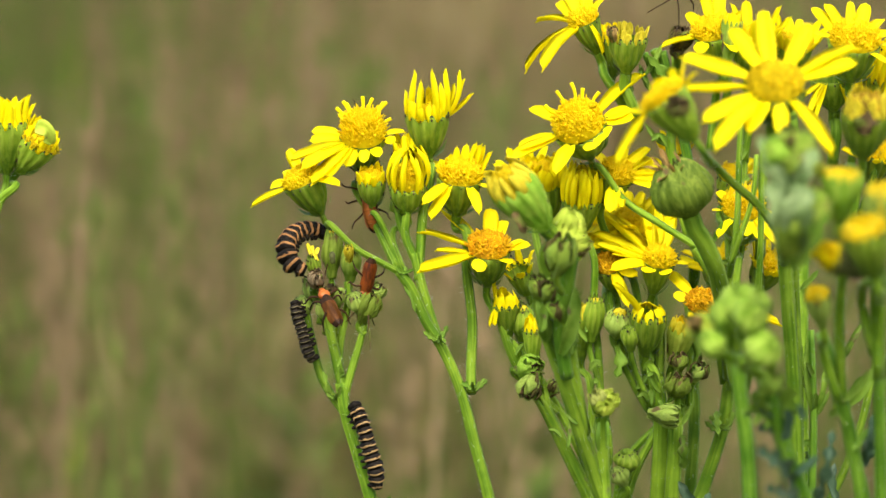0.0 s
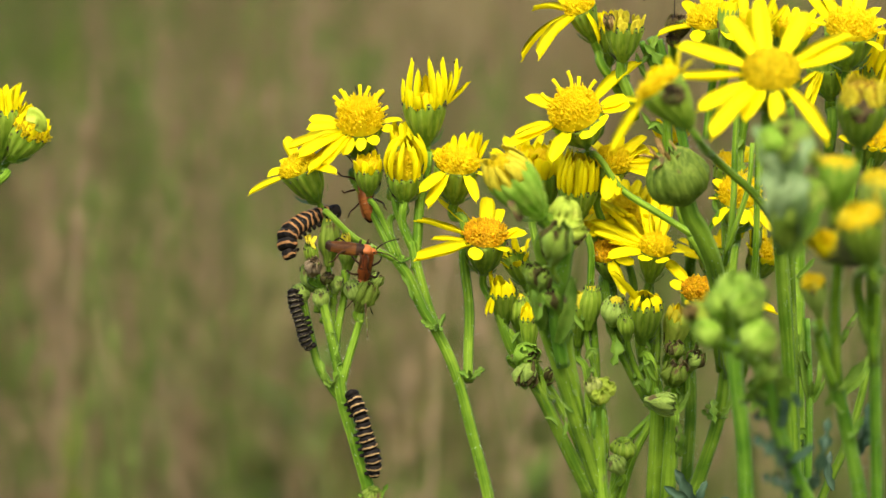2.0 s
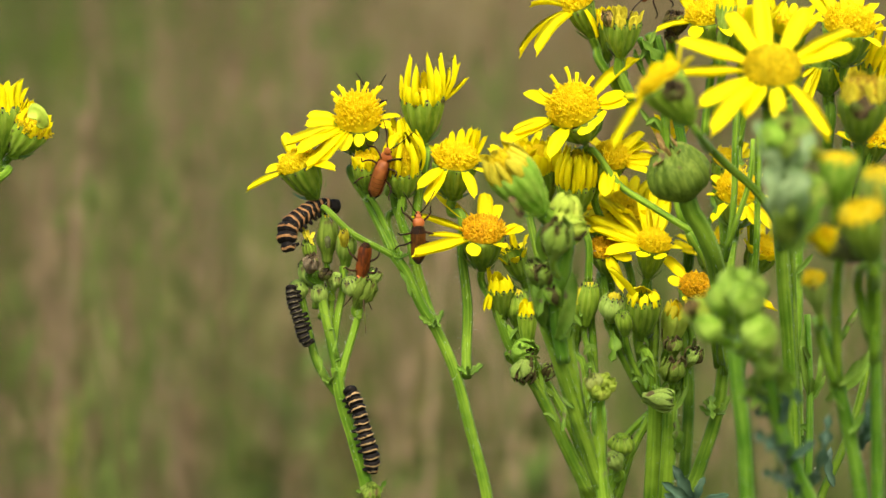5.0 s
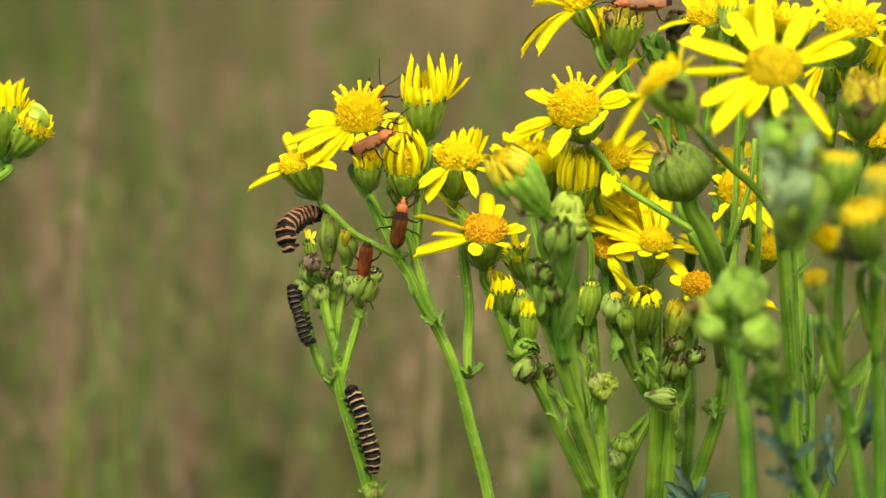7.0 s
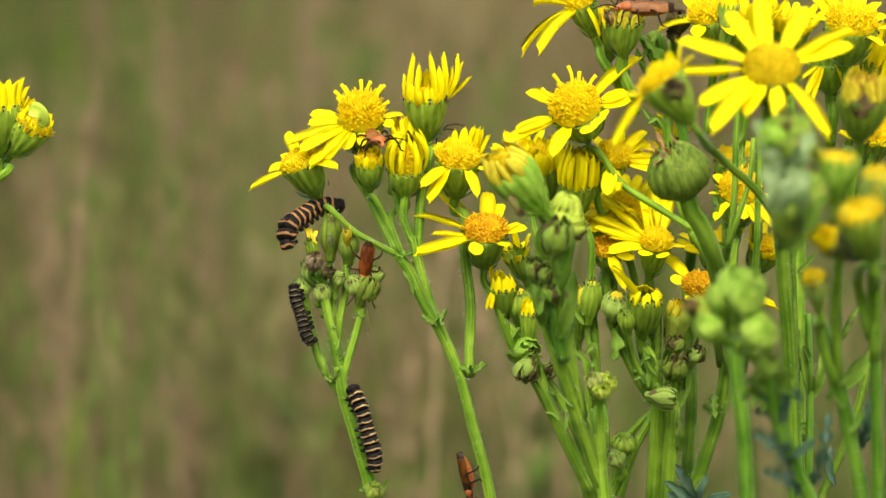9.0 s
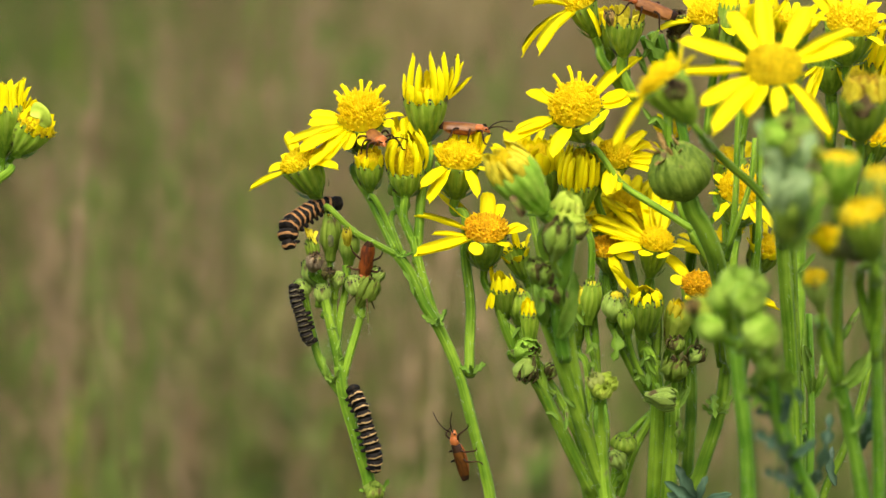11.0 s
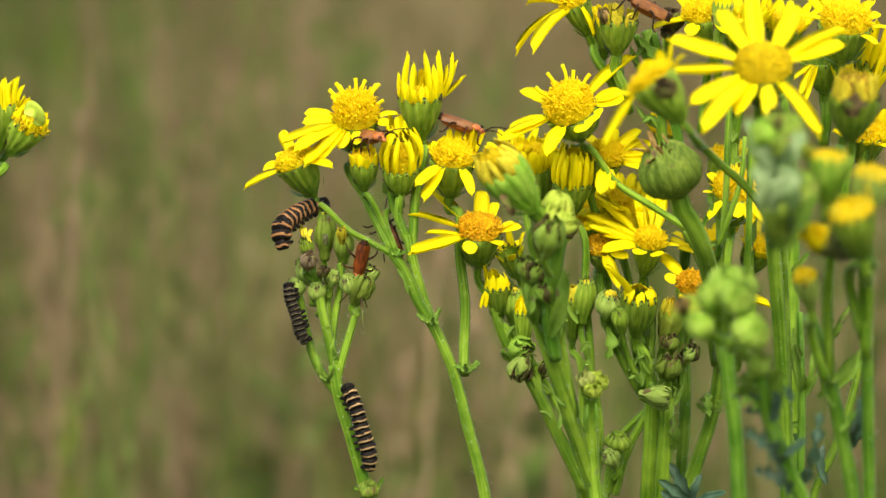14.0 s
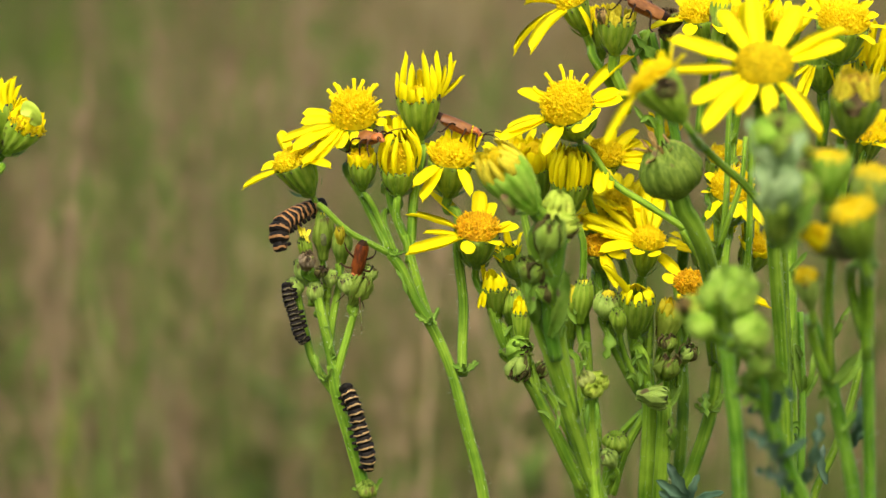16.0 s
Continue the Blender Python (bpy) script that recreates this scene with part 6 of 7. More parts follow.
def fuzz_mesh(r, length, seed, hairs):
    rng = random.Random(seed)
    verts, faces = [], []
    for _ in range(hairs):
        a = rng.uniform(-0.6, 3.7)
        d = Vector((rng.uniform(-0.4, 0.4), math.cos(a), math.sin(a))).normalized()
        p = Vector((rng.uniform(-0.2, 0.2) * length, r * 0.97 * math.cos(a), r * 0.97 * math.sin(a)))
        v, f = tube_data([p * MM, (p + d * rng.uniform(0.4, 1.1)) * MM], 0.022 * MM, 0.01 * MM, 3, 0, 1)
        k = len(verts)
        verts += v
        faces += [tuple(k + j for j in q) for q in f]
    return mesh("fuzz", verts, faces, HAIR)


def proleg_mesh(length):
    v, f = tube_data([Vector((0, 0, 0)), Vector((0, 0, -length * 0.6)) * MM, Vector((0.1, 0, -length)) * MM], 0.42 * MM, 0.28 * MM, 7, 0.05, 2)
    return mesh("proleg", v, f, CAT_BLACK)


def spine_poses(points, n, back, lead=0.0):
    """Poses of n segments spread evenly along a path from tail to head; back: the side that the back faces."""
    path = smooth_path(points, 10)
    acc = [0.0]
    for a, b in zip(path, path[1:]):
        acc.append(acc[-1] + (b - a).length)
    out = []
    for i in range(n):
        s = acc[-1] * (i + 0.5) / n
        k = max(j for j in range(len(acc)) if acc[j] <= s)
        k = min(k, len(path) - 2)
        f = (s - acc[k]) / max(1e-9, acc[k + 1] - acc[k])
        p = path[k].lerp(path[k + 1], f)
        d = (path[min(k + 2, len(path) - 1)] - path[max(k - 1, 0)]).normalized()
        b = Vector(back)
        # the back lies on the outer side of the bend
        z = (b - d * b.dot(d)).normalized()
        y = z.cross(d)
        m = Matrix((d, y, z)).transposed().to_4x4()
        m.translation = p
        out.append(m)
    return out


def caterpillar(points, r, length, band, back, label, taper, n=13):
    body = new("caterpillar")
    body.location = Vector(points[0])
    tagged(body, label, "caterpillar", "striped caterpillars on the ragwort")
    segs = []
    for i, m in enumerate(spine_poses(points, n, back)):
        f = i / (n - 1)
        q = r * (1.02 - taper * f) * (0.95 if i == 1 else 1.0)
        q *= 0.66 if i == 0 else 1.0
        leg = 0.9 if i in (0, 3, 4, 5, 6) else (0.8 if i >= n - 4 and i < n - 1 else 0)
        if i == n - 1:
            me = segment_mesh(q * 0.92, length, CAT_BLACK, i)
            ob = part("head", me, body, Matrix.Translation(-body.location) @ m, "shiny black head")
        else:
            ob = part("segment", segment_mesh(q, length * 1.02, band, i), body, Matrix.Translation(-body.location) @ m)
            tagged(part("fuzz", fuzz_mesh(q, length, i, 6), ob), kind="stuff")
            for side in (-1, 1) if leg else ():
                part("proleg", proleg_mesh(leg), ob, pose(0, side * q * 0.45 * MM, -q * 0.8 * MM))
        segs.append(ob)
    return body, segs


K1 = []


def stance(t, *points):
    """Where the crawling caterpillar's body lies, tail to head, at t seconds."""
    K1.append((t, points))


stance(0.0, (-0.0255, 0.6000, 0.7146), (-0.0280, 0.6001, 0.7160), (-0.0290, 0.6015, 0.7184), (-0.0281, 0.6048, 0.7203), (-0.0251, 0.6089, 0.7211), (-0.0217, 0.6108, 0.7200))
stance(0.7, (-0.0258, 0.5999, 0.7145), (-0.0278, 0.6001, 0.7157), (-0.0286, 0.6015, 0.7183), (-0.0274, 0.6048, 0.7202), (-0.0245, 0.6089, 0.7211), (-0.0215, 0.6109, 0.7206))
stance(1.5, (-0.0272, 0.5999, 0.7145), (-0.0278, 0.6002, 0.7160), (-0.0282, 0.6015, 0.7183), (-0.0265, 0.6048, 0.7202), (-0.0233, 0.6089, 0.7211), (-0.0195, 0.6111, 0.7220))
stance(2.4, (-0.0276, 0.6000, 0.7152), (-0.0282, 0.6002, 0.7167), (-0.0281, 0.6016, 0.7189), (-0.0260, 0.6048, 0.7204), (-0.0227, 0.6090, 0.7217), (-0.0191, 0.6111, 0.7219))
stance(3.5, (-0.0282, 0.6001, 0.7160), (-0.0285, 0.6004, 0.7175), (-0.0280, 0.6017, 0.7198), (-0.0256, 0.6049, 0.7211), (-0.0221, 0.6091, 0.7225), (-0.0184, 0.6111, 0.7220))
stance(4.2, (-0.0278, 0.6001, 0.7158), (-0.0281, 0.6003, 0.7173), (-0.0277, 0.6017, 0.7196), (-0.0254, 0.6049, 0.7210), (-0.0218, 0.6092, 0.7226), (-0.0184, 0.6111, 0.7223))
stance(6.3, (-0.0274, 0.6000, 0.7151), (-0.0277, 0.6002, 0.7166), (-0.0280, 0.6016, 0.7191), (-0.0263, 0.6049, 0.7208), (-0.0242, 0.6090, 0.7214), (-0.0212, 0.6109, 0.7210))
stance(7.0, (-0.0278, 0.6000, 0.7153), (-0.0281, 0.6003, 0.7168), (-0.0284, 0.6016, 0.7190), (-0.0269, 0.6048, 0.7204), (-0.0247, 0.6089, 0.7210), (-0.0221, 0.6109, 0.7205))
stance(8.0, (-0.0279, 0.6001, 0.7154), (-0.0282, 0.6003, 0.7169), (-0.0283, 0.6016, 0.7192), (-0.0265, 0.6048, 0.7206), (-0.0237, 0.6090, 0.7217), (-0.0202, 0.6110, 0.7217))
stance(9.0, (-0.0282, 0.6001, 0.7156), (-0.0285, 0.6003, 0.7171), (-0.0282, 0.6016, 0.7194), (-0.0260, 0.6049, 0.7207), (-0.0223, 0.6091, 0.7224), (-0.0187, 0.6111, 0.7219))
stance(11.3, (-0.0279, 0.6001, 0.7157), (-0.0282, 0.6003, 0.7172), (-0.0281, 0.6016, 0.7193), (-0.0260, 0.6049, 0.7208), (-0.0228, 0.6091, 0.7223), (-0.0193, 0.6112, 0.7225))
stance(12.5, (-0.0280, 0.6001, 0.7154), (-0.0283, 0.6003, 0.7169), (-0.0283, 0.6016, 0.7189), (-0.0265, 0.6048, 0.7205), (-0.0238, 0.6090, 0.7218), (-0.0203, 0.6111, 0.7223))
stance(14.5, (-0.0281, 0.6001, 0.7154), (-0.0284, 0.6003, 0.7169), (-0.0283, 0.6016, 0.7192), (-0.0265, 0.6048, 0.7205), (-0.0236, 0.6090, 0.7216), (-0.0207, 0.6111, 0.7221))
stance(15.0, (-0.0278, 0.6001, 0.7155), (-0.0281, 0.6003, 0.7170), (-0.0278, 0.6016, 0.7193), (-0.0260, 0.6048, 0.7205), (-0.0235, 0.6090, 0.7213), (-0.0209, 0.6111, 0.7223))
stance(16.0, (-0.0282, 0.6000, 0.7151), (-0.0285, 0.6002, 0.7166), (-0.0284, 0.6016, 0.7190), (-0.0265, 0.6048, 0.7203), (-0.0236, 0.6090, 0.7214), (-0.0208, 0.6111, 0.7220))
BACK1 = (-0.75, -0.35, 0.6)
crawler, crawler_segments = caterpillar(K1[3][1], 1.92, 1.66, CAT_ORANGE, BACK1, "black and orange banded caterpillar feeding on a bud", 0.28, 11)
caterpillar([(-0.0243, 0.6007, 0.6980), (-0.0253, 0.6000, 0.7008), (-0.0261, 0.6004, 0.7038), (-0.0270, 0.6008, 0.7064), (-0.0273, 0.6021, 0.7087)], 1.12, 0.84, CAT_DULL, (-1, -0.3, 0.1), "small dark banded caterpillar clinging to the stalk", 0.08)
caterpillar([(-0.0124, 0.5965, 0.6754), (-0.0128, 0.5960, 0.6793), (-0.0139, 0.5965, 0.6828), (-0.0150, 0.5971, 0.6869), (-0.0168, 0.5996, 0.6904)], 1.5, 1.18, CAT_TAN, (1, -0.5, 0.2), "black and tan banded caterpillar climbing the stem", 0.12)


# ---- soldier beetles ----
def blob(sections, sides=14):
    """A closed form along x from (x, half width, half height, drop) sections."""
    verts, faces = [], []
    for x, w, h, z in sections:
        for k in range(sides):
            a = 2 * math.pi * k / sides
            verts.append((x * MM, w * math.cos(a) * MM, (h * math.sin(a) + z) * MM))
    n = len(sections)
    for i in range(n - 1):
        for k in range(sides):
            a, b = i * sides + k, i * sides + (k + 1) % sides
            faces.append((a, b, b + sides, a + sides))
    faces += [tuple(range(sides))[::-1], tuple(range((n - 1) * sides, n * sides))]
    return verts, faces


def beetle(label, size=1.0, wing=ELYTRA):
    """A soldier beetle, 9.5 mm long, head towards +x, back towards +z, its feet about 1.6 mm below."""
    ob = new("soldier_beetle")
    tagged(ob, label, "beetle", "soldier beetles on the ragwort")
    s = size

    def scaled(sec):
        return [tuple(v * s for v in q) for q in sec]

    v, f = blob(scaled([(-4.4, 0.25, 0.25, -0.2), (-3.9, 0.75, 0.55, -0.2), (-3.2, 1.0, 0.85, -0.35), (-3.1, 1.05, 0.9, -0.35), (-2.4, 1.1, 0.98, -0.4), (-2.3, 1.15, 1.03, -0.4),
                       (-1.6, 1.14, 1.06, -0.42), (-1.5, 1.18, 1.1, -0.42), (-0.8, 1.15, 1.1, -0.42), (-0.7, 1.19, 1.12, -0.42), (0.5, 1.12, 1.12, -0.4), (1.9, 0.95, 0.9, -0.25), (2.4, 0.6, 0.5, 0)]))
    rows = [1 if i // 14 in (2, 4, 6, 8) else 0 for i in range(len(f))]
    part("abdomen", mesh("abdomen", v, f, [BELLY, ELYTRA_BROWN], rows), ob, label="orange underside with darker rings")
    for side in (-1, 1):
        v, f, idx = [], [], []
        nx, ny = 14, 6
        for i in range(nx + 1):
            x = 2.3 - 7.0 * i / nx
            w = 1.38 * min(1.0, 0.72 + i * 0.12) * (1 - max(0, (i - 10) / 4) ** 2 * 0.75)
            for j in range(ny + 1):
                u = j / ny
                v.append((x * s * MM, side * (0.02 + w * u) * s * MM, (0.86 - 0.22 * ((x - 0.2) / 4) ** 2 - 1.05 * u ** 2.4 + 0.03 * math.sin(u * 9)) * s * MM))
        k = len(v)
        v += [(a, b * 0.97, c - 0.09 * MM) for a, b, c in v]
        for i in range(nx):
            for j in range(ny):
                a = i * (ny + 1) + j
                for q in ((a, a + 1, a + ny + 2, a + ny + 1), (k + a, k + a + ny + 1, k + a + ny + 2, k + a + 1)):
                    f.append(q if side < 0 else q[::-1])
                    idx.append(1 if i >= nx - 2 or (wing is ELYTRA_BROWN and i < 3) else 0)
        part("wing_case", mesh("wing_case", v, f, [wing, ELYTRA_END], idx), ob)
    v, f = blob(scaled([(2.1, 0.85, 0.5, 0.15), (2.4, 1.1, 0.62, 0.15), (2.9, 1.12, 0.66, 0.12), (3.4, 0.95, 0.56, 0.1), (3.7, 0.6, 0.36, 0.05), (3.8, 0.3, 0.2, 0)]))
    part("pronotum", mesh("pronotum", v, f, PRONOTUM), ob, label="bright orange shield")
    v, f = blob(scaled([(3.5, 0.5, 0.4, -0.05), (3.8, 0.66, 0.52, -0.1), (4.2, 0.62, 0.5, -0.18), (4.6, 0.42, 0.36, -0.32), (4.8, 0.2, 0.2, -0.42), (4.85, 0.08, 0.08, -0.45)]))
    hd = part("head", mesh("head", v, f, PRONOTUM), ob)
    for side in (-1, 1):
        v, f = blob([(-0.2, 0.08, 0.08, 0), (-0.1, 0.2, 0.2, 0), (0.1, 0.2, 0.2, 0), (0.2, 0.08, 0.08, 0)], 8)
        part("eye", mesh("eye", v, f, LEG), hd, pose(4.15 * s * MM, side * 0.58 * s * MM, 0.1 * s * MM), "black eye")
        pts = [(4.5, side * 0.3, 0.1), (5.4, side * 1.0, 0.8), (6.9, side * 1.9, 1.2), (8.6, side * 2.9, 1.0)]
        v, f = tube_data([Vector(p) * s * MM for p in pts], 0.13 * MM, 0.09 * MM, 6, 0.12, 6)
        part("antenna", mesh("antenna", v, f, LEG), ob, label="long dark antenna")
    legs = []
    for side in (-1, 1):
        for x0, x1, x2 in ((2.6, 3.6, 4.3), (1.2, 1.3, 1.2), (-0.4, -1.6, -2.6)):
            pts = [(0, 0, 0), (x1 - x0, side * 1.7, 0.5), ((x1 + x2) / 2 - x0, side * 2.4, -0.6), (x2 - x0, side * 2.6, -1.45), (x2 - x0 + (0.5 if x2 > 0 else -0.5), side * 2.9, -1.5)]
            v, f = tube_data([Vector(p) * s * MM for p in pts], 0.23 * MM, 0.12 * MM, 6, 0.05, 4)
            legs.append(part("leg", mesh("leg", v, f, LEG), ob, pose(x0 * s * MM, side * 0.55 * s * MM, -0.35 * s * MM)))
    return ob, legs


def flying_beetle():
    """A soldier beetle on the wing: wing cases lifted, clear hind wings spread."""
    ob = new("flying_beetle")
    tagged(ob, "orange soldier beetle in flight with spread wings", "beetle", "soldier beetles on the ragwort")
    v, f = blob([(-4.6, 0.2, 0.2, -0.3), (-3.8, 0.8, 0.6, -0.3), (-2.0, 1.15, 0.95, -0.3), (0.4, 1.15, 1.0, -0.2), (1.9, 0.95, 0.85, -0.1), (2.3, 0.6, 0.5, 0)])
    part("abdomen", mesh("abdomen", v, f, BELLY), ob)
    v, f = blob([(2.1, 0.8, 0.5, 0.1), (2.5, 1.1, 0.62, 0.1), (3.3, 1.0, 0.58, 0.1), (3.7, 0.5, 0.32, 0)])
    part("pronotum", mesh("pronotum", v, f, PRONOTUM), ob)
    v, f = blob([(3.5, 0.5, 0.4, 0), (3.9, 0.66, 0.5, -0.1), (4.5, 0.42, 0.36, -0.3), (4.8, 0.12, 0.12, -0.4)])
    part("head", mesh("head", v, f, PRONOTUM), ob)
    wings = []
    for side in (-1, 1):
        for name, m, long, broad, back_by, lift in (("wing_case", ELYTRA, 6.6, 1.5, 35, 42), ("hind_wing", WING, 9.0, 3.0, 12, 12)):
            v, f, n = [], [], 8
            for k in (0, 1):
                for i in range(n + 1):
                    u = i / n
                    w = broad * (0.35 + 0.65 * math.sin(math.pi * min(1, 0.15 + 0.8 * u))) * (1 - 0.6 * max(0, u - 0.75) * 4 * 0.8)
                    v += [((0.3 * w) * MM, side * u * long * MM, (0.25 * math.sin(u * 3) - 0.06 * k) * MM), ((-0.7 * w) * MM, side * u * long * MM, (0.25 * math.sin(u * 3) - 0.1 - 0.06 * k) * MM)]
            h = 2 * (n + 1)
            for i in range(n):
                a = 2 * i
                f += [(a, a + 1, a + 3, a + 2), (h + a, h + a + 2, h + a + 3, h + a + 1), (a, a + 2, h + a + 2, h + a), (a + 1, h + a + 1, h + a + 3, a + 3)]
            home = Matrix.Translation(Vector((1.7 if m is ELYTRA else 1.2, side * 0.6, 0.5)) * MM) @ pose(0, 0, 0, side * lift, 0, side * back_by)
            wing = part(name, mesh(name, v, f, m), ob, home)
            if m is not ELYTRA:
                wings.append((wing, home, side))
        pts = [(4.5, side * 0.3, 0.1), (5.6, side * 1.2, 0.7), (8.0, side * 2.8, 0.9)]
        v, f = tube_data([Vector(p) * MM for p in pts], 0.13 * MM, 0.09 * MM, 6, 0.1, 5)
        part("antenna", mesh("antenna", v, f, LEG), ob)
        for x in (2.4, 1.0, -0.6):
            pts = [(x, side * 0.5, -0.5), (x - 0.3, side * 1.5, -1.1), (x - 1.3, side * 1.9, -2.4)]
            v, f = tube_data([Vector(p) * MM for p in pts], 0.2 * MM, 0.1 * MM, 6, 0.05, 4)
            part("leg", mesh("leg", v, f, LEG), ob)
    return ob, wings


def bug_pose(c, way, back):
    """A beetle's pose from its centre, its heading and the side that its back faces."""
    x = Vector(way).normalized()
    z = Vector(back)
    z = (z - x * z.dot(x)).normalized()
    m = Matrix((x, z.cross(x), z)).transposed().to_4x4()
    m.translation = Vector(c)
    return m


hanging, _ = beetle("orange soldier beetle hanging under a half-open head", 1.08, ELYTRA_PINK)
wanderer, wander_legs = beetle("brown-winged soldier beetle walking along the stems", 1.0, ELYTRA_BROWN)
feeder, _ = beetle("red-brown soldier beetle resting among withered heads", 0.92, ELYTRA_RED)
topmost, _ = beetle("orange-brown soldier beetle on the upper flower heads", 1.15)
lurking, _ = beetle("orange soldier beetle clambering behind and over flower heads", 1.0)
flier, flier_wings = flying_beetle()


def sway(plant, rows):
    """Lean a plant about its foot: (seconds, degrees to the right)."""
    o = plant.location.copy()
    walk(plant, [(t, Matrix.Translation(o) @ pose(0, 0, 0, 0, a, 0)) for t, a in rows])


